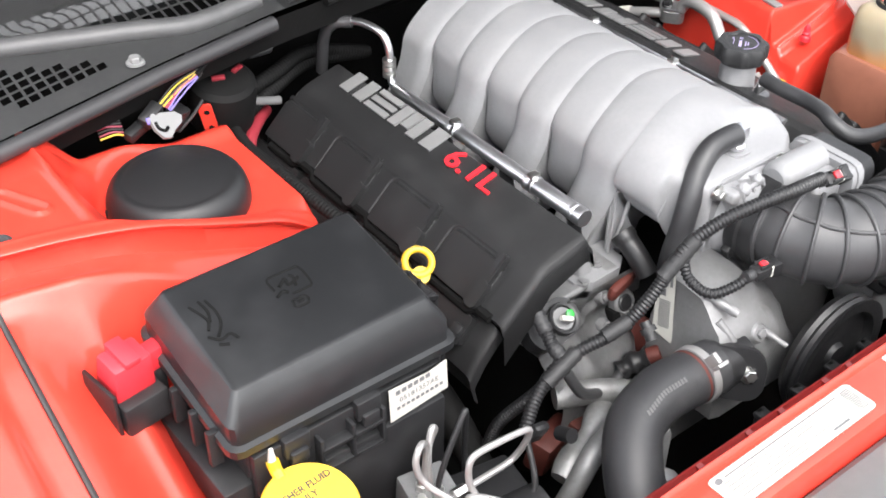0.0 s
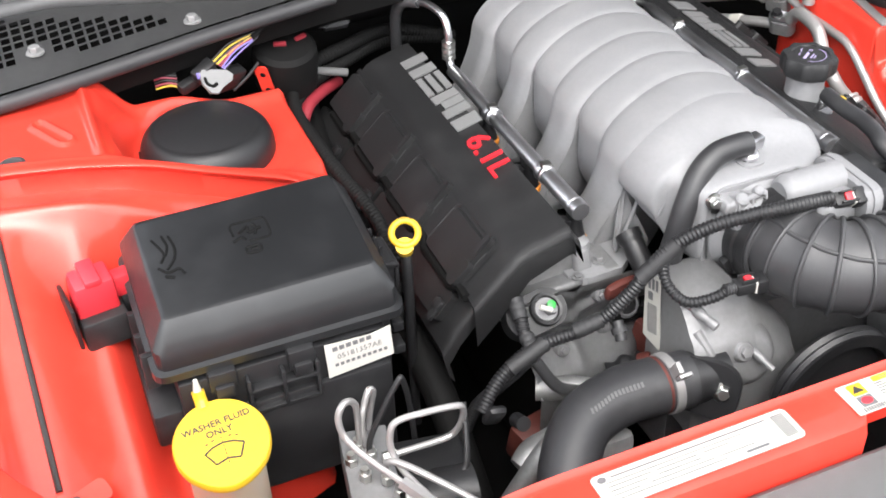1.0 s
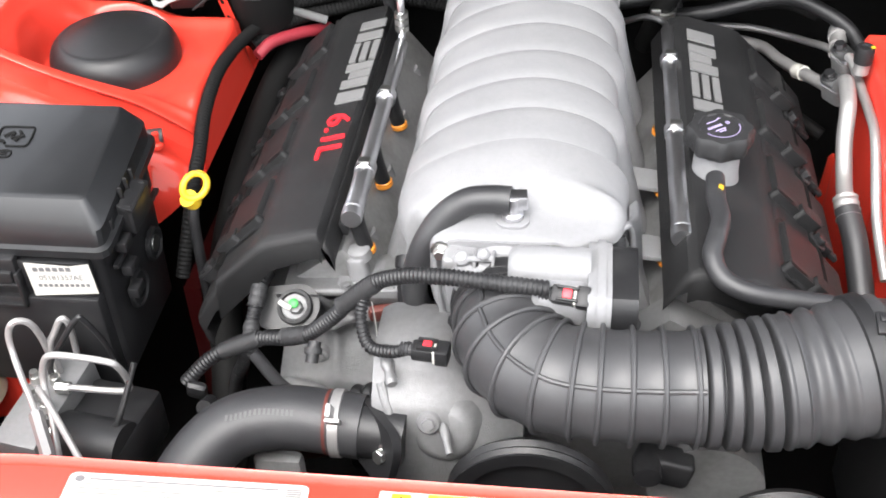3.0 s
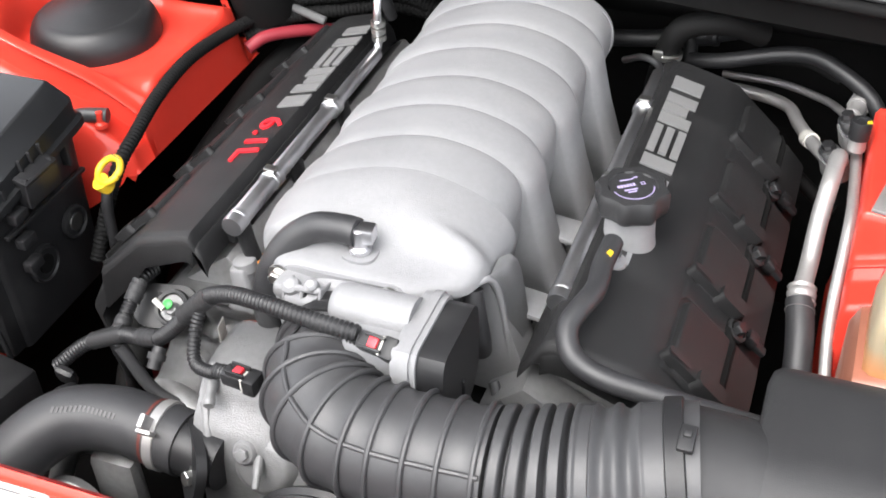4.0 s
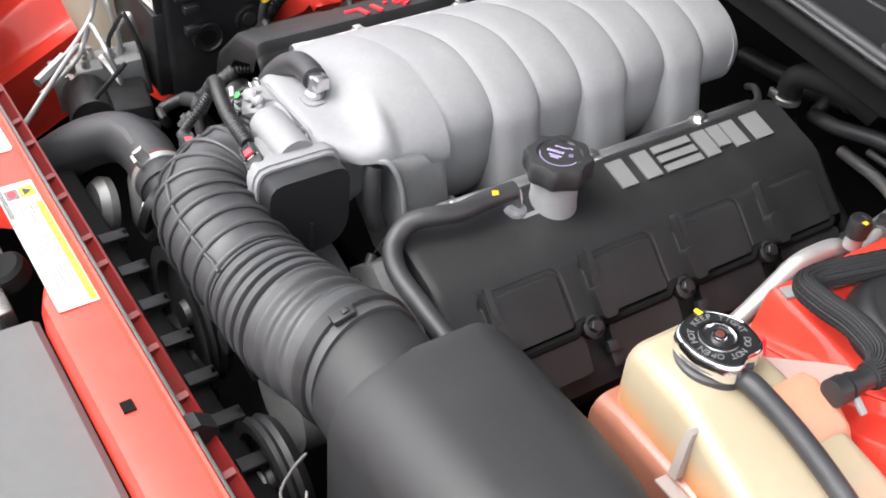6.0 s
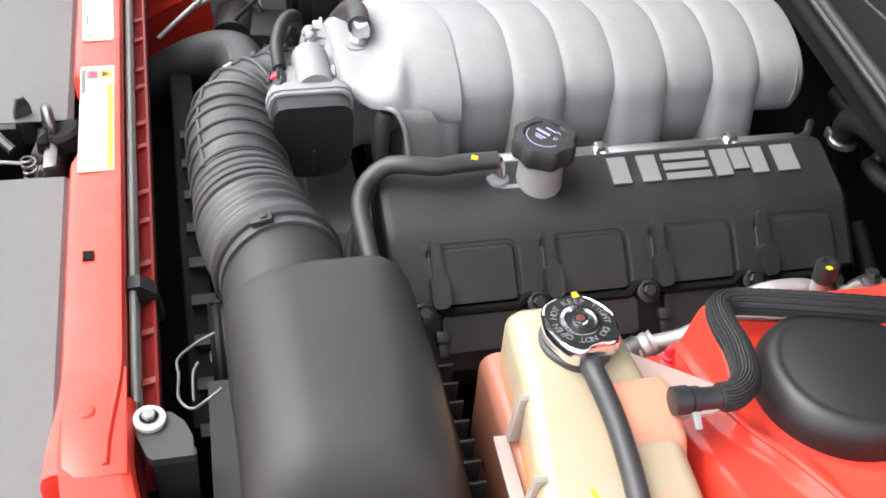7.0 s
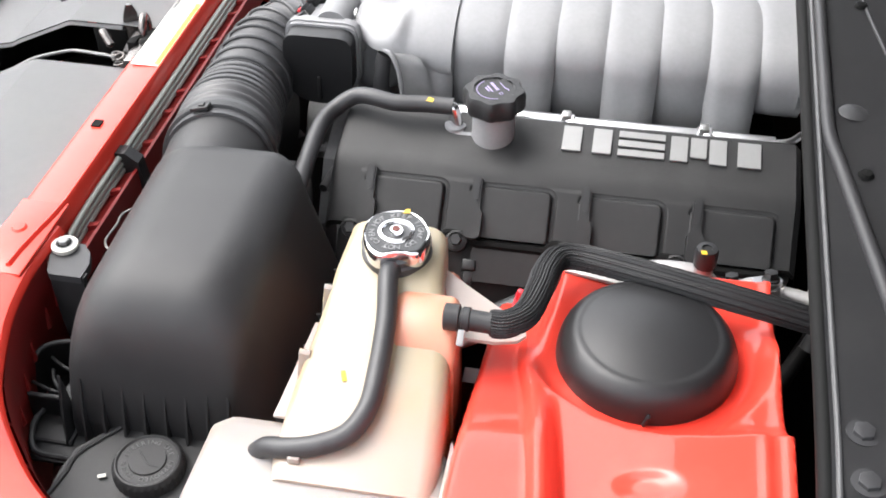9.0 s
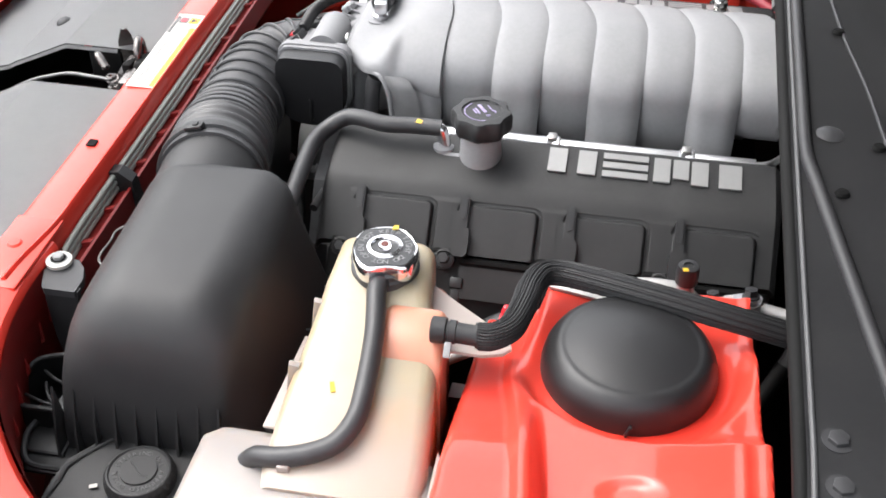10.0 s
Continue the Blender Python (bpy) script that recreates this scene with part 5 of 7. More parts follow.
    groups = [[(0.0, 0.095, -.5, .5), (0.155, 0.25, -.5, .5)],
              [(0.285, 0.52, .25, .5), (0.285, 0.52, -.125, .125), (0.285, 0.52, -.5, -.25)],
              [(0.55, 0.635, -.5, .5), (0.65, 0.73, -.3, .5), (0.745, 0.83, -.5, .5)],
              [(0.885, 1.0, -.5, .5)]]
    for g in groups:
        bms = [prism(block(*q)[::flip] if flip > 0 else [(x, -y) for x, y in block(*q)][::-1], 0, 0.0022, fr, 0.0004, 1) for q in g]
        part("badge_bar", joined(*bms), "badge", vc, "plain raised silver bars")
    if number:
        words("6.1L", 0.039, fr @ pose(1.345 * L, -0.0060, 0.0008), "redtext", vc, "number", 0.0012, 0.0003, stretch=1.28)
    return vc


valve_cover(-1, 0.172, 0.640, True)
valve_cover(1, 0.137, 0.625, False)

# ---- oil filler ----
oil = thing("oil_filler", "black lobed oil filler cap on a silver filler neck", "oil filler")
oc = Vector((0.186, 0.302, 0.0))
part("neck", lathe([(0.0001, 0.855), (0.026, 0.855), (0.0255, 0.868), (0.023, 0.885), (0.022, 0.915), (0.0001, 0.915)], 32, pose(oc.x, oc.y, 0)), "cast", oil)
part("neck_foot", joined(box(0.030, 0.050, 0.030, pose(0.185, 0.277, 0.866), 0.007, 0.86, 3), lathe([(0.0001, 0.870), (0.0125, 0.870), (0.0115, 0.884), (0.0001, 0.886)], 20, pose(0.182, 0.260, 0))), "cast", oil)
part("vent_barb", tube([(0.182, 0.262, 0.884), (0.182, 0.258, 0.903), (0.1815, 0.252, 0.905)], 0.0068, 12), "chrome", oil)
cap = part("cap", lathe([(0.0001, 0.910), (0.024, 0.910), (0.0295, 0.914), (0.0315, 0.919), (0.0315, 0.932), (0.0292, 0.936), (0.022, 0.9365), (0.0215, 0.935), (0.0001, 0.935)], 70, pose(oc.x, oc.y, 0),
                       lambda a, z: 1 + (0.065 * max(-0.7, math.cos(8 * a)) if 0.912 < z < 0.9362 else 0)), "airbox", oil)
cm = pose(oc.x, oc.y, 0.9352, 0, 0, 35)
part("cap_print", joined(*[prism([(0.0180 * math.cos(a), 0.0180 * math.sin(a)), (0.0190 * math.cos(a), 0.0190 * math.sin(a)), (0.0190 * math.cos(a + 0.09), 0.0190 * math.sin(a + 0.09)), (0.0180 * math.cos(a + 0.09), 0.0180 * math.sin(a + 0.09))], 0, 0.0004, cm, 0) for a in [3.3 + 0.13 * k for k in range(21)]]), "print", cap)
bars([(-0.0130 + 0.0028 * k, -0.0110 + 0.0028 * k, 0.001, 0.0045) for k in range(6)] + [(-0.009, 0.003, -0.0045, -0.0030), (-0.007, 0.001, -0.0075, -0.0062)], cm, "print", cap)
bars([(0.0085, 0.012, 0.0005, 0.0011), (0.0085, 0.0091, 0.0005, 0.0045), (0.0114, 0.012, 0.0005, 0.0045), (0.0085, 0.012, 0.0039, 0.0045)], cm, "print", cap)
part("spout_icon", tube([cm @ Vector(p) for p in ((-0.008, 0.011, 0.0003), (0.003, 0.011, 0.0003), (0.006, 0.013, 0.0003), (0.009, 0.012, 0.0003))], 0.0005, 6), "print", cap)

# ---- fuel rails ----
def fuel_rail(s, x, z, y0, joints, y1, ys):
    fr_ = thing("fuel_rail", "bright plated fuel rail with clips beside the manifold", "fuel rail", "fuel rails")
    stops = [y0, *joints, y1]
    for k, (a, b) in enumerate(zip(stops, stops[1:])):
        r = 0.0100 if k == 0 else 0.0086 if k == 1 else 0.0078
        part("rail_tube", lathe([(0.0001, 0), (r * 0.9, 0), (r, 0.002), (r, b - a - 0.001), (0.0001, b - a)], 24, axes((x, a, z), (1, 0, 0), (0, 1, 0))), "rail", fr_)
    part("end_cap", lathe([(0.0001, -0.003), (0.0102, -0.003), (0.0108, 0.0), (0.0108, 0.008), (0.0100, 0.009), (0.0108, 0.0105), (0.0108, 0.014), (0.0098, 0.015)], 24, axes((x, y0, z), (1, 0, 0), (0, 1, 0))), "rail", fr_)
    for j in joints:
        c = part("clip", lathe([(0.0098, -0.007), (0.0112, -0.006), (0.0112, -0.002), (0.0100, 0), (0.0112, 0.003), (0.0112, 0.008), (0.0096, 0.009)], 24, axes((x, j, z), (1, 0, 0), (0, 1, 0))), "rail", fr_)
        part("clip_tab", box(0.012, 0.010, 0.006, pose(x, j, z + 0.011), 0.001), "steel", c)
    for y in ys:
        inj = part("injector", tube([(x, y, z - 0.004), (x - s * 0.004, y, z - 0.03), (x - s * 0.010, y, z - 0.055)], 0.0082, 14), "plastic", fr_)
        part("seal", lathe([(0.0085, 0), (0.0095, 0.001), (0.0095, 0.006), (0.0085, 0.007)], 20, pose(x - s * 0.0095, y, z - 0.054, 0, s * 10, 0)), "orange", inj)
        part("plug", box(0.014, 0.012, 0.014, pose(x + s * 0.012, y, z - 0.022, 0, s * -20, 0), 0.002), "plastic", inj)
    return fr_


rr = fuel_rail(-1, -0.168, 0.877, 0.208, (0.288, 0.428), 0.55, (0.222, 0.335, 0.45))
part("riser", tube([(-0.168, 0.545, 0.878), (-0.168, 0.556, 0.884), (-0.168, 0.560, 0.900), (-0.168, 0.561, 0.925), (-0.170, 0.572, 0.944), (-0.178, 0.598, 0.950), (-0.188, 0.622, 0.948)], 0.0048, 12), "rail", rr)
for zz in (0.893, 0.902, 0.911):
    part("riser_collar", lathe([(0.005, -0.004), (0.0085, -0.003), (0.0085, 0.003), (0.005, 0.004)], 18, pose(-0.168, 0.561, zz)), "steel", rr)
part("riser_hose", tube([(-0.186, 0.615, 0.948), (-0.20, 0.632, 0.944), (-0.205, 0.65, 0.92), (-0.20, 0.67, 0.86)], 0.0075, 12), "rubber", rr)
rl = fuel_rail(1, 0.150, 0.877, 0.200, (0.377, 0.524), 0.60, (0.225, 0.34, 0.455))
part("end_pipe", tube([(0.150, 0.595, 0.877), (0.146, 0.615, 0.879), (0.125, 0.632, 0.877), (0.10, 0.65, 0.86)], 0.004, 10), "rail", rl)

# ---- breather hose on the left bank ----
brh = solo("breather_hose", tube([(0.181, 0.258, 0.9055), (0.180, 0.225, 0.9045), (0.182, 0.195, 0.904), (0.176, 0.165, 0.905), (0.172, 0.146, 0.900), (0.181, 0.128, 0.890), (0.207, 0.117, 0.884), (0.254, 0.116, 0.878), (0.302, 0.117, 0.872), (0.345, 0.117, 0.868)], 0.0093, 16), "hose",
     "black rubber breather hose running to the air box", "hose")
part("paint_mark", prism([(-0.004, -0.002), (0.003, -0.003), (0.004, 0.001), (-0.002, 0.003)], 0, 0.0006, axes((0.1838, 0.233, 0.9133), (0, 1, 0), (0.4, 0, 0.92)), 0), "yellow", brh, "yellow paint mark")
# ---- hose on the manifold front ----
solo("vacuum_hose", tube([(-0.008, 0.149, 0.951), (-0.022, 0.150, 0.951), (-0.046, 0.150, 0.947), (-0.068, 0.145, 0.932), (-0.084, 0.137, 0.908), (-0.094, 0.134, 0.875), (-0.097, 0.138, 0.84), (-0.085, 0.15, 0.80)], 0.0125, 18), "hose",
     "thick black rubber vacuum hose curving down from the manifold", "hose")
solo("pcv_tube", tube([(0.086, 0.162, 0.905), (0.0865, 0.160, 0.900), (0.0895, 0.158, 0.885), (0.0925, 0.157, 0.868), (0.094, 0.158, 0.855), (0.092, 0.165, 0.835)], 0.0092, 16), "hose", "short black rubber tube hanging beside the throttle body", "hose")
solo("small_hose", tube([(0.108, 0.150, 0.815), (0.125, 0.130, 0.795), (0.16, 0.115, 0.79), (0.20, 0.110, 0.79)], 0.005, 10), "hose", "thin black hose below the intake hose", "hose")

# ---- upper radiator hose ----
rh = thing("radiator_hose", "thick black radiator hose with a white spring clamp", "radiator hose")
part("hose", tube([(-0.135, 0.034, 0.771), (-0.17, 0.036, 0.773), (-0.21, 0.037, 0.774), (-0.255, 0.026, 0.768), (-0.285, -0.002, 0.752), (-0.305, -0.04, 0.725), (-0.315, -0.09, 0.69)], 0.0298, 26, 10), "hose", rh)
part("clamp_band", lathe([(0.0302, -0.005), (0.0316, -0.0045), (0.0316, 0.0045), (0.0302, 0.005)], 36, axes((-0.158, 0.0355, 0.7725), (0, 0, 1), (1, 0, 0))), "pipe", rh, "pale spring clamp")
part("clamp_tang", joined(box(0.005, 0.012, 0.020, pose(-0.160, 0.018, 0.806, 30), 0.001), box(0.014, 0.004, 0.012, pose(-0.156, 0.010, 0.803, 30), 0.001)), "pipe", rh)
part("stripe", lathe([(0.0300, -0.0015), (0.0303, 0.0), (0.0300, 0.0015)], 30, axes((-0.167, 0.036, 0.773), (0, 0, 1), (1, 0, 0))), "dark_red", rh, "thin dull red paint stripe")
for k in range(15):
    a = -0.196 - 0.0042 * k
    c = Vector((a, 0.037 - 0.008 * smooth(-0.22, -0.26, a), 0.774 - 0.004 * smooth(-0.22, -0.26, a)))
    part("print_bar", box(0.0026, 0.0055, 0.0006, axes(c + Vector((0, -0.55, 0.835)) * 0.0299, (1, 0, 0), (0, -0.55, 0.835)), 0), "lining", rh)
bolt("bolt", (0.09, 0.083, 0.765), (0.2, -1, 0.2), 0.0050, eng, "alu", 0.008)

# ---- fuse box ----
fb = thing("fuse_box", "black plastic fuse box with a chamfered lid", "fuse box")


def quad_loop(x0, x1, y0, y1, z0, z1, r):
    """A rounded rectangle; z runs from z0 at y0 to z1 at y1."""
    w, h = x1 - x0, y1 - y0
    out = []
    for px, py in rrect(w, h, r, 3):
        x, y = px + 0.5 * (x0 + x1), py + 0.5 * (y0 + y1)
        out.append(Vector((x, y, z0 + (z1 - z0) * (y - y0) / h)))
    return out


lid = part("lid", bevel(loft([quad_loop(-0.634, -0.392, 0.138, 0.308, 0.868, 0.892, 0.012), quad_loop(-0.634, -0.392, 0.138, 0.308, 0.876, 0.900, 0.012), quad_loop(-0.629, -0.397, 0.143, 0.303, 0.878, 0.902, 0.010),
                        quad_loop(-0.629, -0.397, 0.145, 0.302, 0.896, 0.922, 0.010), quad_loop(-0.614, -0.412, 0.160, 0.290, 0.922, 0.944, 0.006), quad_loop(-0.611, -0.415, 0.163, 0.287, 0.9235, 0.9455, 0.005)]), 0.0022, 2, 22), "lidp", fb, sharp=28)
lidm = axes((-0.513, 0.225, 0.9347), (1, 0, 0), (0, -0.175, 1))
def stroke(pts, r=0.0012):
    return tube([lidm @ Vector((x, y, 0.0002)) for x, y in pts], r, 6, 4)


# Symbols coloured darker than the lid, standing in for its sky reflection.
part("moulded_symbol", joined(stroke([(-0.014, 0.012), (-0.014, 0.026), (-0.006, 0.028), (0.012, 0.028), (0.020, 0.026), (0.020, 0.004), (0.012, 0.001), (-0.002, 0.001)]), stroke([(-0.008, 0.014), (0.001, 0.020), (0.001, 0.012), (0.013, 0.016)], 0.0018),
                              stroke([(0.006, 0.022), (0.009, 0.018), (0.006, 0.008)], 0.0016), stroke([(-0.016, 0.004), (-0.008, 0.008), (-0.004, 0.004)], 0.0016)), "sooty", lid, "moulded fuse symbol")
part("moulded_symbol", joined(stroke([(-0.007, -0.006), (0.006, -0.006), (0.006, -0.014), (-0.007, -0.014), (-0.007, -0.006)]), stroke([(-0.003, -0.010), (0.003, -0.010)], 0.0018)), "sooty", lid)
part("moulded_symbol", joined(stroke([(-0.088, 0.034), (-0.084, 0.024), (-0.081, 0.012), (-0.086, 0.002)], 0.0014), stroke([(-0.078, 0.036), (-0.076, 0.022), (-0.080, 0.010)], 0.0014), stroke([(-0.072, 0.034), (-0.070, 0.018), (-0.073, 0.004), (-0.082, -0.008)], 0.0014),
                              stroke([(-0.090, -0.004), (-0.082, -0.012), (-0.072, -0.010), (-0.068, -0.018)], 0.0014), stroke([(-0.086, -0.016), (-0.078, -0.020)], 0.0016)), "sooty", lid, "moulded hand symbol")
part("base", loft([quad_loop(-0.612, -0.408, 0.148, 0.292, 0.70, 0.70, 0.008), quad_loop(-0.616, -0.404, 0.145, 0.296, 0.868, 0.890, 0.008)]), "plastic", fb)
part("skirt", box(0.20, 0.010, 0.060, pose(-0.515, 0.142, 0.832), 0.002), "plastic", fb)
part("front_box", box(0.20, 0.03, 0.12, pose(-0.512, 0.146, 0.76), 0.004), "plastic", fb)
for x in (-0.575, -0.50):
    part("latch", joined(box(0.026, 0.012, 0.022, pose(x, 0.136, 0.858), 0.002), box(0.018, 0.008, 0.014, pose(x, 0.130, 0.848), 0.002)), "plastic", fb)
for z in (0.838, 0.812):
    part("shelf", box(0.070, 0.012, 0.004, pose(-0.520, 0.132, z), 0.001), "plastic", fb)
for x in (-0.553, -0.520, -0.487):
    part("divider", box(0.004, 0.012, 0.042, pose(x, 0.132, 0.832), 0.001), "plastic", fb)
for y in (0.17, 0.20, 0.235, 0.27):
    part("rib", box(0.010, 0.006, 0.035, pose(-0.400, y, 0.875), 0.001), "plastic", fb)
    part("rib", box(0.012, 0.007, 0.04, pose(-0.634, y, 0.862), 0.001), "plastic", fb)
part("hinge", joined(box(0.016, 0.05, 0.005, pose(-0.388, 0.21, 0.892, 0, 20, 0), 0.001), box(0.004, 0.05, 0.030, pose(-0.383, 0.21, 0.878), 0.001), box(0.016, 0.004, 0.034, pose(-0.390, 0.19, 0.878), 0.001), box(0.016, 0.004, 0.034, pose(-0.390, 0.23, 0.878), 0.001)), "plastic", fb)
for zz in (0.80, 0.83, 0.86):
    part("side_clip", box(0.012, 0.02, 0.012, pose(-0.392, 0.175, zz), 0.002), "plastic", fb)
for y, z, r in ((0.257, 0.792, 0.019), (0.199, 0.779, 0.021)):
    m = axes((-0.405, y, z), (0, 1, 0), (1, 0, 0))
    part("socket_rim", lathe([(r - 0.004, 0), (r, 0.001), (r, 0.006), (r - 0.002, 0.007), (r - 0.004, 0.005)], 28, m), "plastic", fb)
    part("socket_core", lathe([(0.0001, 0.0068), (r * 0.5, 0.0066), (r * 0.55, 0.0)], 20, m), "steel" if y > 0.22 else "dark", fb)
for y in (0.200, 0.216, 0.232):
    part("side_rib", box(0.004, 0.003, 0.034, pose(-0.394, y, 0.893, 8, 0, 0), 0.0008), "plastic", fb)
part("side_bar", box(0.006, 0.13, 0.005, pose(-0.398, 0.222, 0.842), 0.001), "plastic", fb)
part("metal_stud", lathe([(0.0001, 0), (0.006, 0), (0.006, 0.014), (0.004, 0.016), (0.0001, 0.016)], 14, pose(-0.624, 0.155, 0.80)), "steel", fb)
part("stud_tip", lathe([(0.0001, 0.016), (0.003, 0.016), (0.002, 0.020), (0.0001, 0.021)], 10, pose(-0.624, 0.155, 0.80)), "redplast", fb)
part("tray", box(0.03, 0.15, 0.04, pose(-0.628, 0.22, 0.805), 0.004), "plastic", fb)
lb = axes((-0.4435, 0.1330, 0.845), (1, 0.0, 0.06), (0, -1, 0))
part("part_label", prism([(-0.034, -0.021), (0.033, -0.018), (0.033, 0.019), (0.012, 0.016), (-0.033, 0.021)], 0, 0.0008, lb, 0), "label", fb, "torn white paper part label")
words("05181357AE", 0.0088, lb @ pose(0, 0.002, 0.0010), "ink", fb, "part_number", 0.0001)
bars([(-0.026 + 0.0055 * k, -0.0225 + 0.0055 * k, -0.009, -0.0055) for k in range(10)] + [(-0.026 + 0.0068 * k, -0.021 + 0.0068 * k, 0.0105, 0.0155) for k in range(6)], lb @ pose(0, 0, 0.0009), "ink", fb)
tc_ = thing("terminal_cover", "bright red plastic terminal cover on a black post", "terminal cover")
part("cover", joined(box(0.042, 0.034, 0.042, pose(-0.664, 0.268, 0.895, 8, 0, 8), 0.004, 0.9), box(0.034, 0.018, 0.024, pose(-0.642, 0.274, 0.892, 0, 0, 8), 0.003), box(0.016, 0.034, 0.008, pose(-0.664, 0.266, 0.917, 8, 0, 8), 0.002)), "redplast", tc_)
part("post", joined(box(0.046, 0.042, 0.034, pose(-0.662, 0.262, 0.860, 0, 0, 8), 0.004), box(0.004, 0.05, 0.055, pose(-0.690, 0.266, 0.868, 0, 0, 8), 0.001)), "plastic", tc_)

# ---- washer bottle ----
ws = thing("washer_reservoir", "cream washer fluid bottle with a large yellow cap", "washer bottle")
wm = axes((-0.592, 0.087, 0.828), (1, -0.10, 0), (0.04, -0.30, 0.95))
part("neck", lathe([(0.0001, -0.16), (0.037, -0.16), (0.035, -0.02), (0.034, -0.004), (0.0001, -0.004)], 32, wm), "washer", ws)


def cap_shape(a, z):
    return 1 + 0.05 * math.exp(-((a - 4.7) / 0.42) ** 2)


wcap = part("cap", lathe([(0.0001, -0.010), (0.041, -0.010), (0.0440, -0.006), (0.0440, 0.001), (0.0425, 0.0035), (0.0001, 0.004)], 56, wm, cap_shape), "yellow", ws, "bright yellow flip cap")
part("tether", tube([wm @ Vector(p) for p in ((-0.010, 0.038, 0.0), (-0.011, 0.046, 0.003), (-0.012, 0.052, 0.010))], 0.0060, 10), "yellow", wcap)
part("tether_tip", tube([wm @ Vector(p) for p in ((-0.012, 0.050, 0.006), (-0.012, 0.054, 0.016), (-0.012, 0.056, 0.023))], lambda u, s: 0.0048 - 0.0028 * u, 10), "label", wcap)
words("WASHER FLUID\nONLY", 0.0092, wm @ pose(-0.001, 0.014, 0.0044, 0, 0, 9), "black_ink", wcap, "lettering", 0.0002, 0.0002)
ic = wm @ pose(0.002, -0.012, 0.0046, 0, 0, 7)
fan = [(-0.018, 0.004), (-0.009, 0.0085), (0.0, 0.010), (0.009, 0.0085), (0.018, 0.004), (0.011, -0.009), (0.0, -0.006), (-0.011, -0.009), (-0.018, 0.004)]
part("wiper_symbol", joined(*[tube([ic @ Vector((*a, 0)), ic @ Vector((*b, 0))], 0.0009, 6, 2) for a, b in zip(fan, fan[1:])],
                            *[box(0.0012, 0.002, 0.0006, ic @ pose(0, -0.010 + 0.0042 * k, 0), 0) for k in range(7)],
                            *[box(0.003, 0.0012, 0.0006, ic @ pose(x, 0.0155 - 14 * x * x, 0), 0) for x in (-0.014, -0.008, 0.008, 0.014)]), "black_ink", wcap)

# ---- brake hydraulic unit with its pipes ----
ab_ = thing("brake_hydraulic_unit", "silver brake hydraulic block with bent pipes", "brake unit")
part("block", box(0.048, 0.115, 0.052, pose(-0.462, 0.068, 0.722, 6, 0, -10), 0.002), "alu", ab_)
part("pump", box(0.075, 0.10, 0.06, pose(-0.402, 0.060, 0.700, 0, 0, -10), 0.006), "plastic", ab_)
part("motor", lathe([(0.0001, 0), (0.026, 0), (0.028, 0.004), (0.028, 0.07), (0.0001, 0.07)], 28, axes((-0.44, 0.04, 0.72), (0, 0, 1), (1, -0.15, 0))), "plastic", ab_)
bp = [[(-0.462, 0.100, 0.750), (-0.462, 0.098, 0.79), (-0.464, 0.094, 0.815), (-0.470, 0.091, 0.826), (-0.479, 0.086, 0.828), (-0.485, 0.082, 0.816), (-0.482, 0.074, 0.798), (-0.468, 0.054, 0.784), (-0.450, 0.030, 0.774), (-0.436, 0.008, 0.768)],
      [(-0.456, 0.098, 0.750), (-0.458, 0.099, 0.785), (-0.452, 0.106, 0.800), (-0.445, 0.111, 0.812), (-0.440, 0.113, 0.806), (-0.443, 0.118, 0.78), (-0.45, 0.122, 0.72)],
      [(-0.448, 0.072, 0.757), (-0.428, 0.070, 0.760), (-0.386, 0.072, 0.757), (-0.373, 0.071, 0.763), (-0.368, 0.064, 0.785), (-0.370, 0.058, 0.806), (-0.379, 0.057, 0.813), (-0.41, 0.059, 0.815), (-0.434, 0.060, 0.814), (-0.443, 0.058, 0.805), (-0.445, 0.050, 0.785), (-0.435, 0.03, 0.765), (-0.41, -0.02, 0.75)],
      [(-0.452, 0.052, 0.745), (-0.453, 0.050, 0.772), (-0.446, 0.042, 0.782), (-0.425, 0.02, 0.778), (-0.38, -0.03, 0.76), (-0.35, -0.07, 0.74)]]
for p in bp:
    part("brake_pipe", tube(p, 0.0034, 10, 8), "pipe", ab_)
part("dark_pipe", tube([(-0.458, 0.085, 0.75), (-0.455, 0.085, 0.775), (-0.44, 0.09, 0.80), (-0.420, 0.096, 0.827), (-0.414, 0.099, 0.824), (-0.405, 0.11, 0.78), (-0.40, 0.115, 0.72)], 0.0030, 10), "plastic", ab_)
part("dark_pipe", tube([(-0.44, 0.03, 0.742), (-0.41, 0.034, 0.742), (-0.382, 0.036, 0.744), (-0.372, 0.045, 0.76), (-0.362, 0.075, 0.795)], 0.0030, 10), "plastic", ab_)
for x, y in ((-0.464, 0.101), (-0.456, 0.085), (-0.452, 0.050), (-0.470, 0.062), (-0.476, 0.085), (-0.447, 0.030)):
    part("pipe_nut", joined(lathe([(0.0001, 0), (0.0062, 0), (0.0062, 0.010), (0.0001, 0.010)], 6, pose(x, y, 0.748)), lathe([(0.0001, 0.010), (0.0045, 0.010), (0.0040, 0.016), (0.0001, 0.016)], 12, pose(x, y, 0.748))), "steel", ab_)
for a in ((-0.448, 0.072, 0.757), (-0.448, 0.030, 0.742)):
    part("side_nut", lathe([(0.0001, 0), (0.0062, 0), (0.0062, 0.014), (0.0001, 0.014)], 6, axes(a, (0, 0, 1), (1, 0, 0))), "steel", ab_)
part("sleeve_nut", tube([(-0.446, 0.024, 0.772), (-0.436, 0.008, 0.768), (-0.418, -0.02, 0.762)], 0.0068, 6, 2), "pipe", ab_)

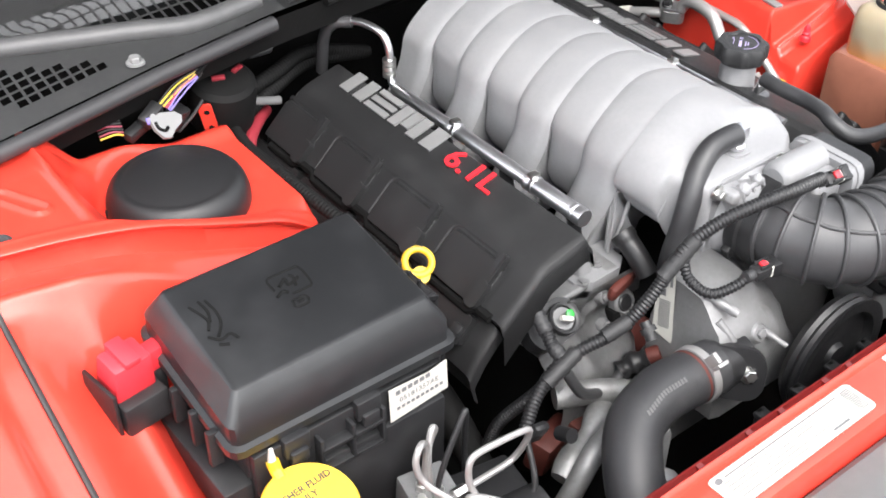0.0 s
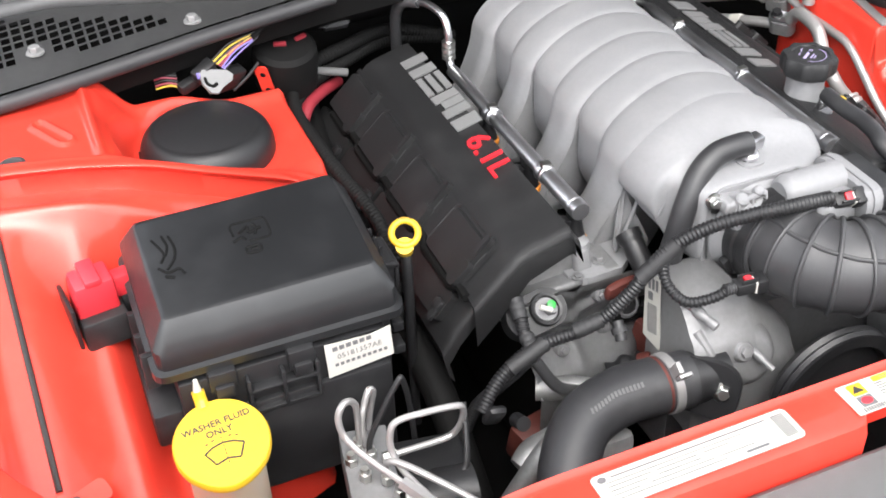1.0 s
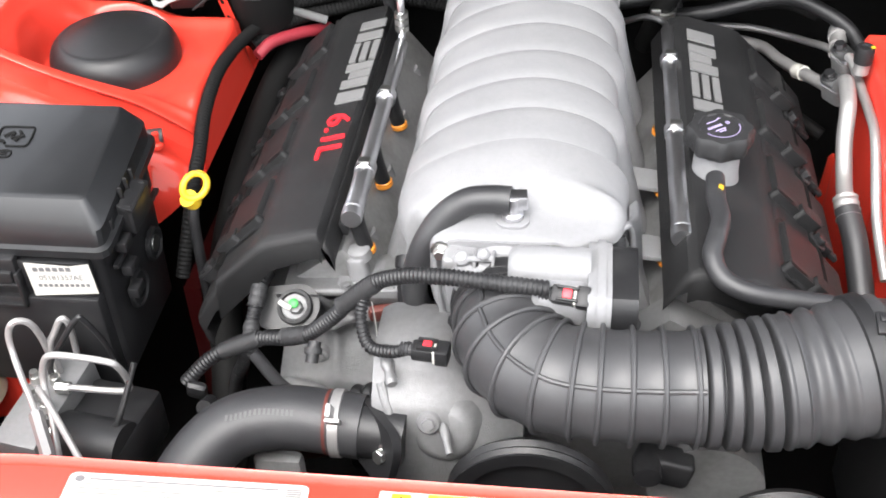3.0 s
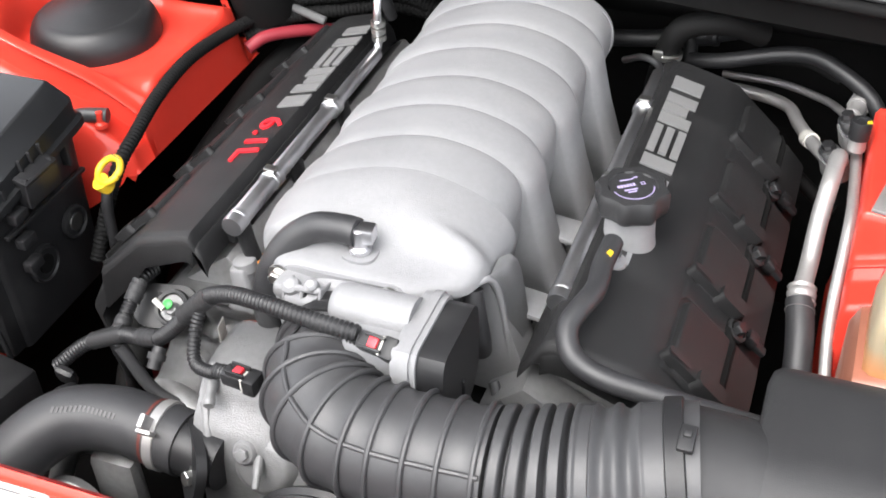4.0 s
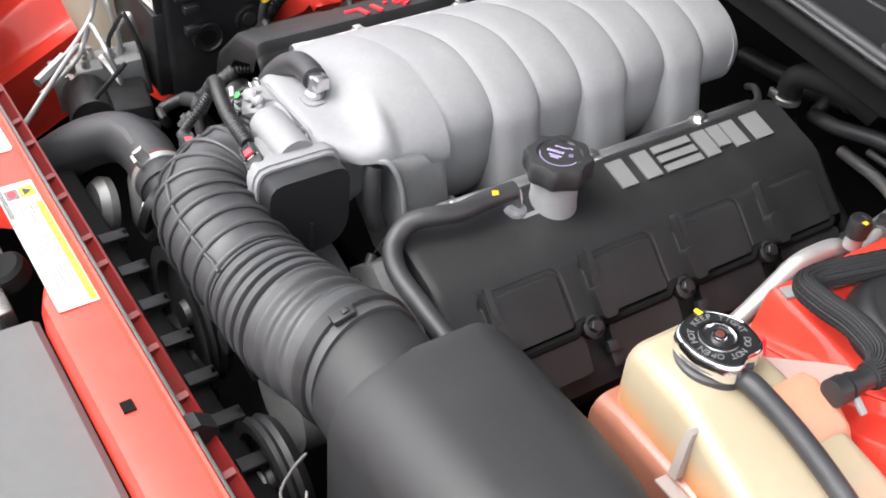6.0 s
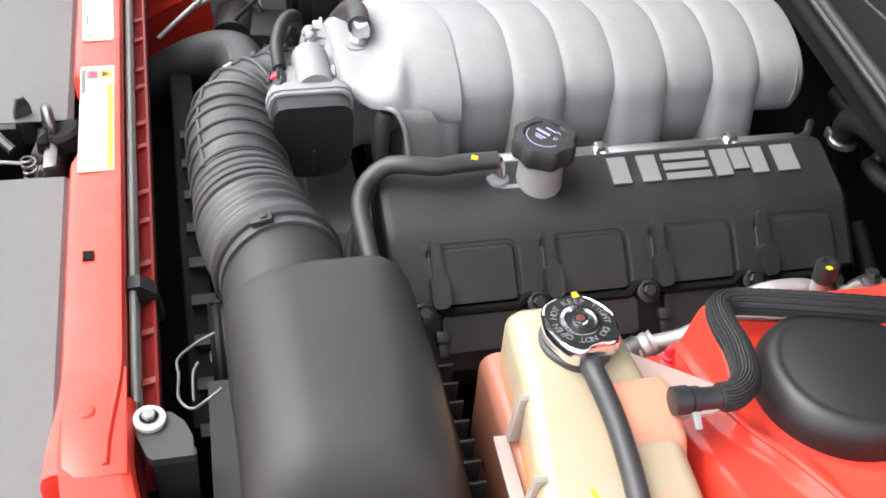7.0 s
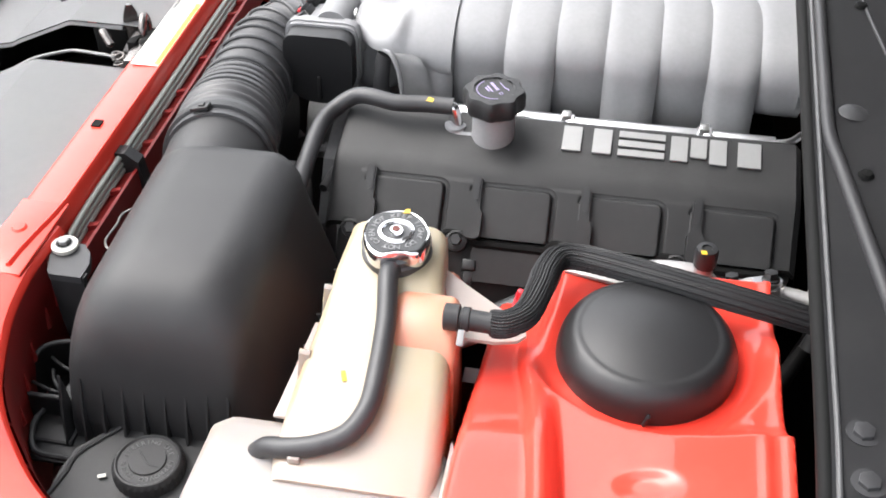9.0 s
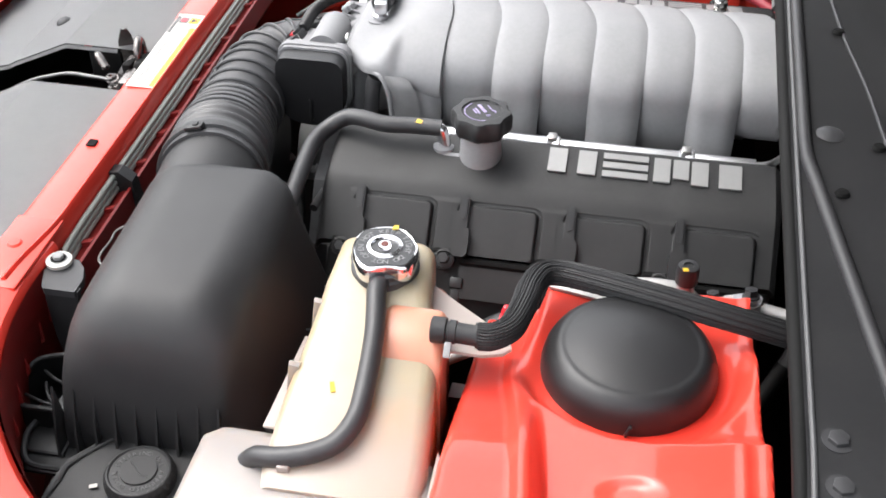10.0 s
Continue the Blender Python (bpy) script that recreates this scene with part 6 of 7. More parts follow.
# ---- dipstick ----
dp = thing("dipstick", "yellow ring-handled oil dipstick in a black tube", "dipstick")
c0 = Vector((-0.345, 0.265, 0.865))
dm = axes(c0, (0.92, -0.40, 0.0), (-0.26, -0.48, 0.80))
ring = [dm @ Vector((0.0142 * math.cos(2 * math.pi * k / 28), 0.0142 * math.sin(2 * math.pi * k / 28), 0)) for k in range(29)]
part("ring_handle", tube(ring, 0.0038, 12, 1, False), "yellow", dp)
part("handle_foot", tube([dm @ Vector((0, -0.0145, 0.001)), dm @ Vector((0, -0.0150, -0.012))], lambda u, s: 0.0098 - 0.0012 * u, 14), "yellow", dp)
part("guide_tube", tube([dm @ Vector((0, -0.0150, -0.010)), (-0.349, 0.252, 0.82), (-0.350, 0.250, 0.74), (-0.350, 0.248, 0.60)], 0.0058, 12), "plastic", dp)
part("marking", joined(*[box(0.002, 0.0012, 0.0006, dm @ pose(-0.006 + 0.003 * k, 0.0150, 0.0038), 0) for k in range(5)]), "black_ink", dp)

# ---- strut caps ----
def strut_cap(x, y, z, lean):
    dome = [(0.0765, 0.0), (0.0763, 0.007), (0.0752, 0.014), (0.0732, 0.020), (0.0705, 0.0250), (0.0672, 0.0290), (0.0640, 0.0316), (0.0612, 0.0330), (0.0588, 0.0334)]
    dome += [(r, 0.0331 + 0.0092 * (1 - (r / 0.0580) ** 2)) for r in (0.0570, 0.0555, 0.052, 0.046, 0.039, 0.031, 0.022, 0.012, 0.005)]
    ob = solo("strut_cap", lathe([(0.0001, -0.006), (0.0755, -0.006), *dome, (0.0001, 0.0427)], 64, pose(x, y, z, lean, 0, 0)), "dome",
              "smooth black dome cap over the strut tower", "strut cap", "strut caps", sharp=70)
    return ob


sc_r = strut_cap(-0.5004, 0.483, 0.884, 0)
sc_l = strut_cap(0.4954, 0.479, 0.880, 0)
part("notch", box(0.003, 0.006, 0.012, pose(0.5715, 0.482, 0.888, 0, 20, 90), 0.001), "plastic", sc_l)
part("notch", box(0.006, 0.003, 0.010, pose(-0.5735, 0.50, 0.890, 0, 0, 0), 0.001), "plastic", sc_r)

# ---- labels on the support ----
l1 = thing("information_label", "white printed label with rounded corners on the red support", "label", "labels on the support")
lm = axes((-0.238, -0.1315, 0.8674), (1, 0.012, 0), (0, 0, 1)) @ Matrix.Diagonal((1, 0.76, 1, 1))
part("paper", prism(rrect(0.190, 0.046, 0.006), 0, 0.0006, lm, 0), "label", l1)
bars([(-0.078, 0.072, 0.0145, 0.0160), (-0.085, 0.045, 0.0085, 0.0092), (-0.085, -0.045, 0.003, 0.0038), (-0.04, 0.0, 0.003, 0.0038), (0.005, 0.03, 0.003, 0.0038), (-0.085, -0.05, -0.003, -0.0022), (-0.04, 0.0, -0.003, -0.0022),
      (-0.085, -0.06, -0.009, -0.0082), (-0.05, 0.01, -0.009, -0.0082), (0.015, 0.05, -0.009, -0.0082), (-0.085, 0.02, -0.015, -0.0142), (0.038, 0.060, -0.0175, -0.0145)], lm @ pose(0, 0, 0.0007), "ink", l1)
bars([(0.078, 0.090, -0.016 + 0.0026 * k, -0.0148 + 0.0026 * k) for k in range(13)], lm @ pose(0, 0, 0.0007), "ink", l1)
part("seal_mark", lathe([(0.0022, 0), (0.0040, 0), (0.0040, 0.0004), (0.0022, 0.0004)], 16, lm @ pose(-0.086, 0.015, 0.0007)), "ink", l1)
l2 = thing("warning_label", "white warning label with a yellow band on the red support", "label", "labels on the support")
lm = axes((0.006, -0.1305, 0.8674), (1, 0.0, 0), (0, 0, 1)) @ Matrix.Diagonal((1, 0.74, 1, 1))
part("paper", prism(rrect(0.190, 0.048, 0.002), 0, 0.0006, lm, 0), "label", l2)
part("yellow_band", prism(rrect(0.150, 0.008, 0.001), 0.0007, 0.0011, lm @ pose(0.017, 0.0185, 0), 0), "yellow", l2)
part("yellow_square", prism(rrect(0.015, 0.018, 0.001), 0.0007, 0.0011, lm @ pose(-0.078, 0.012, 0), 0), "yellow", l2)
part("triangle", prism([(-0.006, -0.005), (0.006, -0.005), (0, 0.006)], 0.0012, 0.0015, lm @ pose(-0.078, 0.012, 0), 0), "black_ink", l2)
part("dark_square", prism(rrect(0.015, 0.016, 0.001), 0.0007, 0.0011, lm @ pose(-0.078, -0.007, 0), 0), "ink", l2)
part("ring_symbol", lathe([(0.004, 0.0012), (0.0055, 0.0012), (0.0055, 0.0015), (0.004, 0.0015)], 20, lm @ pose(-0.078, -0.007, 0)), "redplast", l2)
bars([(-0.060, -0.05 + 0.012 * (k % 3), 0.011 - 0.0042 * k, 0.0122 - 0.0042 * k) for k in range(5)] + [(-0.02, 0.02 + 0.01 * (k % 2), 0.010 - 0.0042 * k, 0.0110 - 0.0042 * k) for k in range(6)] + [(0.035, 0.07 + 0.006 * (k % 3), 0.010 - 0.0042 * k, 0.0110 - 0.0042 * k) for k in range(6)],
     lm @ pose(0, 0, 0.0007), "ink", l2)
bars([(-0.088 + 0.0026 * k, -0.0866 + 0.0026 * k, -0.0225, -0.0165) for k in range(18)], lm @ pose(0, 0, 0.0007), "ink", l2)
bars([(-0.050 + 0.011 * k, -0.042 + 0.011 * k, 0.0180, 0.0189) for k in range(12)], lm @ pose(0, 0, 0.0012), "ink", l2)

# ---- coolant tank ----
ct = thing("coolant_tank", "cream translucent coolant tank with a metal-rimmed pressure cap", "coolant tank")


def slab(x, y0, y1, zt, zb, r=0.015):
    pts = []
    for cy_, cz_, a0 in ((y1 - r, zt - r, 0), (y0 + r, zt - r, 90), (y0 + r * 0.4, zb + r * 0.4, 180), (y1 - r * 0.4, zb + r * 0.4, 270)):
        rr_ = r if a0 < 180 else r * 0.4
        for k in range(5):
            a = radians(a0 + 22.5 * k)
            pts.append(Vector((x, cy_ + rr_ * math.cos(a), cz_ + rr_ * math.sin(a))))
    return pts


part("upper_body", loft([slab(0.398, 0.215, 0.282, 0.905, 0.80), slab(0.404, 0.208, 0.290, 0.922, 0.79), slab(0.415, 0.205, 0.294, 0.929, 0.78), slab(0.47, 0.203, 0.300, 0.926, 0.76), slab(0.492, 0.202, 0.306, 0.918, 0.74),
                         slab(0.51, 0.200, 0.312, 0.911, 0.72), slab(0.535, 0.198, 0.318, 0.904, 0.72), slab(0.575, 0.194, 0.322, 0.893, 0.72), slab(0.60, 0.192, 0.324, 0.884, 0.72), slab(0.63, 0.190, 0.326, 0.872, 0.72), slab(0.66, 0.19, 0.326, 0.862, 0.72)]), "tank", ct, sharp=50)
part("coolant_window", loft([slab(0.484, 0.270, 0.3130, 0.908, 0.80, 0.008), slab(0.489, 0.264, 0.3175, 0.919, 0.80, 0.008), slab(0.500, 0.262, 0.3195, 0.922, 0.80, 0.009), slab(0.522, 0.263, 0.3205, 0.916, 0.80, 0.009), slab(0.538, 0.266, 0.3215, 0.905, 0.80, 0.009), slab(0.545, 0.270, 0.3215, 0.892, 0.80, 0.008)]), "coolant", ct, "orange coolant showing through the tank wall")
part("lower_bowl", loft([slab(0.385, 0.200, 0.30, 0.845, 0.66), slab(0.392, 0.194, 0.304, 0.86, 0.66), slab(0.42, 0.192, 0.306, 0.865, 0.66), slab(0.55, 0.192, 0.30, 0.86, 0.66), slab(0.60, 0.18, 0.30, 0.84, 0.66)]), "bowl", ct, "brown coolant showing through the lower bowl")
part("side_reservoir", loft([slab(0.588, 0.156, 0.30, 0.835, 0.70), slab(0.596, 0.133, 0.31, 0.852, 0.70), slab(0.61, 0.127, 0.33, 0.860, 0.70), slab(0.68, 0.125, 0.34, 0.858, 0.70), slab(0.80, 0.12, 0.34, 0.85, 0.70)]), "tank_w", ct, "milky white outer half of the tank")
part("flange_rim", box(0.118, 0.012, 0.003, pose(0.540, 0.187, 0.8600, 0, -2, -2), 0.001), "web", ct, "pale moulded flange")
for x, y in ((0.488, 0.199), (0.555, 0.194)):
    part("strap_rib", prism([(-0.004, -0.048), (0.004, -0.048), (0.003, 0.0), (0.0, 0.003), (-0.003, 0.0)], -0.008, 0.0012, axes((x, y, 0.912 if x < 0.5 else 0.898), (1, 0, 0), (0, -1, 0.12)), 0.001), "tank_w", ct)
part("gusset", prism([(0.425, 0.290), (0.450, 0.322), (0.470, 0.349), (0.490, 0.374), (0.500, 0.377), (0.508, 0.370), (0.513, 0.352), (0.512, 0.315)], -0.0018, 0.0018, pose(0, 0, 0.893), 0.0008), "web", ct, "clear plastic gusset")
part("mount_ear", prism([(0.60, 0.33), (0.625, 0.34), (0.615, 0.39), (0.635, 0.405), (0.70, 0.405), (0.72, 0.33)], -0.004, 0.006, pose(0, 0, 0.858), 0.003), "tank_w", ct)
bolt("bolt", (0.634, 0.381, 0.864), (0, 0, 1), 0.0085, ct, "steel", 0.011)
part("filler_neck", lathe([(0.0001, 0.915), (0.032, 0.915), (0.031, 0.930), (0.029, 0.932), (0.029, 0.936), (0.031, 0.938), (0.0001, 0.938)], 36, pose(0.448, 0.254, 0)), "rubber", ct)
def cap_edge(a):
    """How far the pressed edge of the cap reaches at an angle."""
    return float(np.interp(math.degrees(a) % 360, [0, 12, 24, 36, 48, 62, 78, 100, 113, 140, 166, 198, 229, 262, 290, 312, 328, 346, 360],
                           [0.0290, 0.0272, 0.0286, 0.0325, 0.0348, 0.0322, 0.0302, 0.0300, 0.0282, 0.0286, 0.0308, 0.0298, 0.0330, 0.0292, 0.0288, 0.0302, 0.0330, 0.0342, 0.0290]))


def cap_loop(k, z, droop=0.0):
    angles = [2 * math.pi * i / 96 for i in range(96)]
    edges = [sum(cap_edge(a + 0.03 * q) for q in range(-3, 4)) / 7 for a in angles]
    return [Vector((0.448 + k * e * math.cos(a), 0.254 + k * e * math.sin(a), z - droop * max(0.0, e - 0.0295) / 0.005)) for a, e in zip(angles, edges)]


pc = part("pressure_cap", loft([cap_loop(0.88, 0.934), cap_loop(1.0, 0.9355, 0.003), cap_loop(1.02, 0.942, 0.003), cap_loop(1.0, 0.9478, 0.0025), cap_loop(0.965, 0.9494, 0.001), cap_loop(0.93, 0.9492), cap_loop(0.915, 0.9482)]), "chrome", ct, "bright metal rim", sharp=60)
part("cap_face", loft([cap_loop(0.925, 0.9484), cap_loop(0.90, 0.9497), [Vector((0.448 + 0.0165 * math.cos(2 * math.pi * i / 96), 0.254 + 0.0165 * math.sin(2 * math.pi * i / 96), 0.9497)) for i in range(96)]], caps=False), "lidp", pc, "black lettered face")
part("cap_ring", lathe([(0.0118, 0.9482), (0.0168, 0.9490), (0.0160, 0.9508), (0.0130, 0.9514), (0.0118, 0.9490)], 40, pose(0.448, 0.254, 0)), "chrome", pc)
part("cap_plate", lathe([(0.0001, 0.9495), (0.0120, 0.9492)], 28, pose(0.448, 0.254, 0)), "lidp", pc)
part("cap_hub", lathe([(0.0001, 0.9530), (0.0055, 0.9525), (0.0062, 0.9510), (0.0064, 0.9490)], 28, pose(0.448, 0.254, 0)), "chrome", pc)
part("paint_mark", prism([(-0.003, -0.002), (0.004, -0.003), (0.003, 0.003), (-0.004, 0.002)], 0, 0.0005, pose(0.4195, 0.258, 0.9498, 0, -8, 0), 0), "yellow", pc, "yellow paint mark")
part("cap_rivet", lathe([(0.0001, 0.9536), (0.0034, 0.9534), (0.0038, 0.9522)], 16, pose(0.448, 0.254, 0)), "dark_red", pc, "brownish centre rivet")
for k, ch in enumerate("KEEP TIGHT DO NOT OPEN HOT "):
    if ch != " ":
        a = radians(200 - k * 360 / 27)
        words(ch, 0.0078, pose(0.448, 0.254, 0.9499) @ pose(0.0212 * math.cos(a), 0.0212 * math.sin(a), 0, 0, 0, math.degrees(a) - 90), "alu", pc, "lettering", 0.0002)
solo("overflow_hose", tube([(0.476, 0.255, 0.930), (0.49, 0.2555, 0.933), (0.53, 0.262, 0.920), (0.575, 0.264, 0.904), (0.603, 0.262, 0.893), (0.624, 0.250, 0.884), (0.634, 0.227, 0.877), (0.637, 0.203, 0.872), (0.634, 0.185, 0.866), (0.631, 0.173, 0.852)], 0.0088, 16), "hose",
     "dark grey rubber overflow hose clipped on the tank", "hose")
part("hose_clip", box(0.020, 0.010, 0.006, pose(0.638, 0.211, 0.870), 0.001), "web", ct, "clear plastic hose clip")
part("paint_mark", box(0.010, 0.004, 0.0006, pose(0.573, 0.235, 0.8945, 0, 14, 20), 0), "yellow", ct)

# ---- power steering reservoir ----
ps = thing("power_steering_reservoir", "black plastic fluid reservoir with a round ribbed cap", "reservoir")
res = [(0.578, 0.012), (0.577, 0.098), (0.588, 0.112), (0.72, 0.112), (0.72, -0.022), (0.640, -0.022), (0.616, -0.018)]
part("body", prism(res, 0.66, 0.790, Matrix(), 0.008, 3), "airbox", ps)
inset = [(0.660 + (x - 0.660) * 0.93, 0.045 + (y - 0.045) * 0.90) for x, y in res]
part("lid_rim", tube([(x, y, 0.7905) for x, y in inset + inset[:1]], 0.0022, 8, 5), "airbox", ps)
pcap = part("cap", lathe([(0.0001, 0.786), (0.031, 0.786), (0.031, 0.800), (0.0285, 0.804), (0.027, 0.8045), (0.0255, 0.803), (0.0001, 0.803)], 96, pose(0.628, 0.056, 0), lambda a, z: 1 + (0.018 if math.cos(32 * a) > 0 and z < 0.8035 else 0)), "airbox", ps)
part("cap_ring", lathe([(0.014, 0.8030), (0.0165, 0.8030), (0.0160, 0.8046), (0.0145, 0.8046)], 36, pose(0.628, 0.056, 0)), "airbox", pcap)
part("cap_grip", tube([(0.620, 0.046, 0.8040), (0.632, 0.058, 0.8040), (0.634, 0.067, 0.8040)], 0.0014, 8), "airbox", pcap)
for k, ch in enumerate("POWER STEERING USE APPROVED "):
    if ch != " ":
        a = radians(-20 - k * 360 / 28)
        words(ch, 0.0065, pose(0.628, 0.056, 0.8034) @ pose(0.0202 * math.cos(a), 0.0202 * math.sin(a), 0, 0, 0, math.degrees(a) - 90), "lining", pcap, "lettering", 0.0003)
for p in ((0.643, 0.018, 0.7926), (0.625, 0.044, 0.8036)):
    part("paint_mark", box(0.004, 0.007, 0.0006, pose(*p, 0, 0, 25), 0), "label", ps)

ps.location = (-0.010, 0.010, 0)

# ---- bracket with the round rubber mount ----
bk = thing("radiator_bracket", "black steel radiator bracket with a white-ringed mount", "bracket")
part("plate", prism([(0.412, -0.098), (0.430, -0.099), (0.456, -0.090), (0.460, -0.086), (0.460, -0.054), (0.440, -0.054), (0.424, -0.060), (0.413, -0.070)], 0.848, 0.857, pose(0, 0, 0), 0.002), "cowl_l", bk, "grey top plate")
part("arm", loft([[Vector((x, ya, z)), Vector((x, yb, z)), Vector((x - 0.007, yb, z)), Vector((x - 0.007, ya, z))] for x, ya, yb, z in ((0.458, -0.086, -0.052, 0.855), (0.461, -0.086, -0.052, 0.846), (0.462, -0.085, -0.053, 0.80), (0.462, -0.082, -0.056, 0.76), (0.462, -0.078, -0.058, 0.68))]), "plastic", bk)
part("ring", lathe([(0.0090, 0.0), (0.0130, 0.0), (0.0130, 0.004), (0.0090, 0.005)], 32, pose(0.421, -0.087, 0.858)), "label", bk, "white painted washer")
part("plug", lathe([(0.0001, 0.006), (0.0075, 0.006), (0.009, 0.004), (0.0095, 0.0)], 20, pose(0.421, -0.087, 0.858)), "dark", bk)
bolt("bolt", (0.421, -0.087, 0.862), (0, 0, 1), 0.0055, bk, "lever", 0.006)
fs = thing("fan_shroud", "black plastic fan shroud with stepped tabs", "fan shroud")
part("panel", box(0.62, 0.03, 0.16, pose(0.02, -0.044, 0.652), 0.006), "sooty", fs)
for k in range(9):
    x = -0.12 + 0.058 * k
    part("tab", joined(box(0.016, 0.030, 0.006, pose(x, -0.036, 0.742), 0.0015), box(0.010, 0.006, 0.022, pose(x, -0.024, 0.734), 0.0015)), "cover", fs)

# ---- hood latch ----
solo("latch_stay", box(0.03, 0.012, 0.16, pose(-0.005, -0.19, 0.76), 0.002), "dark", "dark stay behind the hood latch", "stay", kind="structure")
hl = thing("hood_latch", "greasy metal hood latch in a dark well", "hood latch")
part("base_plate", box(0.075, 0.016, 0.080, pose(0.006, -0.178, 0.795, 6), 0.004), "greasy", hl)
part("fin", prism([(-0.012, -0.050), (0.012, -0.050), (0.010, -0.005), (0.004, 0.012), (-0.004, 0.012), (-0.009, 0.0)], -0.002, 0.002, axes((-0.046, -0.212, 0.850), (0.5, -0.85, 0.0), (-0.85, -0.5, 0)), 0.001), "greasy", hl, "upright greasy latch fin")
part("hook", tube([(-0.030, -0.185, 0.820), (-0.036, -0.186, 0.845), (-0.026, -0.184, 0.858), (-0.010, -0.180, 0.850), (-0.006, -0.178, 0.835)], lambda u, s: 0.0075 - 0.003 * u, 12), "greasy", hl)
part("striker_jaw", prism([(-0.020, -0.022), (0.016, -0.026), (0.022, -0.004), (0.012, 0.016), (-0.006, 0.020), (-0.012, 0.004), (-0.022, 0.0)], -0.006, 0.006, axes((-0.008, -0.195, 0.822), (1, -0.2, 0), (0.2, -0.9, 0.4)), 0.002, 3), "greasy", hl)
part("dark_guard", lathe([(0.0001, 0.008), (0.015, 0.007), (0.019, 0.003), (0.020, -0.012), (0.0001, -0.012)], 28, axes((-0.008, -0.166, 0.838), (1, 0, 0), (0.1, -0.35, 0.93))), "sooty", hl)
part("lever", tube([(-0.020, -0.236, 0.826), (-0.016, -0.238, 0.834), (-0.010, -0.236, 0.838), (0.002, -0.222, 0.828)], 0.0055, 8), "greasy", hl)
part("spring", tube([(0.022 + 0.007 * math.cos(k * 0.9), -0.205 + 0.007 * math.sin(k * 0.9), 0.785 + 0.0011 * k) for k in range(44)], 0.0016, 6, 2), "greasy", hl)
bolt("bolt", (0.028, -0.190, 0.815), (0, -0.9, 0.4), 0.007, hl, "greasy", 0.008)
bolt("bolt", (-0.022, -0.190, 0.795), (0, -0.9, 0.4), 0.007, hl, "greasy", 0.008)
solo("latch_cable", tube([(0.30, -0.43, 0.772), (0.05, -0.36, 0.795), (-0.005, -0.30, 0.806), (0.0, -0.245, 0.812), (0.01, -0.21, 0.815)], 0.0022, 8), "lever", "thin pale release cable running to the hood latch", "cable")


# ---- wiring ----
def conduit(pts, r=0.0085, pitch=0.0042, name="wiring_harness", label="black corrugated wiring conduit over the engine front", wraps=()):
    total = sum((Vector(b) - Vector(a)).length for a, b in zip(pts, pts[1:])) * 1.05
    k = 2 * math.pi / pitch
    ob = thing(name, label, "wiring", "engine wiring")
    part("conduit", tube(pts, lambda u, s: r + 0.0007 * math.cos(s * k), 12, 10, True, int(total / pitch * 5)), "plastic", ob, sharp=80)
    for a, b in wraps:
        part("tape_wrap", tube([a, b], lambda u, s: r + 0.0016 + 0.0005 * math.cos(s * 900), 12, 12), "tape", ob, "cloth tape wrap")
    return ob


trunk = [(-0.330, 0.105, 0.740), (-0.305, 0.118, 0.762), (-0.272, 0.124, 0.782), (-0.245, 0.118, 0.795), (-0.205, 0.105, 0.812), (-0.17, 0.098, 0.845), (-0.135, 0.095, 0.888), (-0.100, 0.085, 0.912), (-0.060, 0.072, 0.925), (-0.015, 0.062, 0.930), (0.030, 0.060, 0.928)]
conduit(trunk, 0.0070, wraps=(((-0.158, 0.098, 0.862), (-0.122, 0.092, 0.898)), ((-0.29, 0.12, 0.772), (-0.25, 0.120, 0.793)), ((-0.222, 0.110, 0.806), (-0.196, 0.103, 0.818))))
conduit([(-0.135, 0.095, 0.884), (-0.138, 0.082, 0.862), (-0.128, 0.060, 0.850), (-0.105, 0.048, 0.856), (-0.088, 0.044, 0.866)], 0.0054, label="thin black corrugated branch conduit to a sensor plug")
conduit([(-0.262, 0.123, 0.784), (-0.264, 0.138, 0.790), (-0.262, 0.154, 0.802), (-0.260, 0.172, 0.815), (-0.256, 0.192, 0.815)], 0.0068, label="black wrapped branch conduit to the engine cover", wraps=(((-0.262, 0.123, 0.784), (-0.2635, 0.140, 0.792)), ((-0.262, 0.154, 0.802), (-0.260, 0.172, 0.8145))))
conduit([(-0.262, 0.122, 0.782), (-0.272, 0.130, 0.760), (-0.285, 0.148, 0.725), (-0.304, 0.172, 0.680), (-0.315, 0.180, 0.640)], 0.0066, label="black corrugated branch conduit hanging below the engine cover", wraps=(((-0.262, 0.122, 0.782), (-0.270, 0.129, 0.765)),))
clip = thing("harness_clip", "black plastic clip under the wiring conduit", "clip", "engine wiring")
part("stem", tube([(-0.186, 0.090, 0.822), (-0.187, 0.083, 0.816), (-0.188, 0.076, 0.808)], 0.0062, 12), "plastic", clip)
part("collar", lathe([(0.0001, -0.003), (0.0085, -0.003), (0.0085, 0.003), (0.0001, 0.003)], 18, axes((-0.187, 0.083, 0.816), (1, 0, 0), (0, -0.7, -0.6))), "tape", clip)
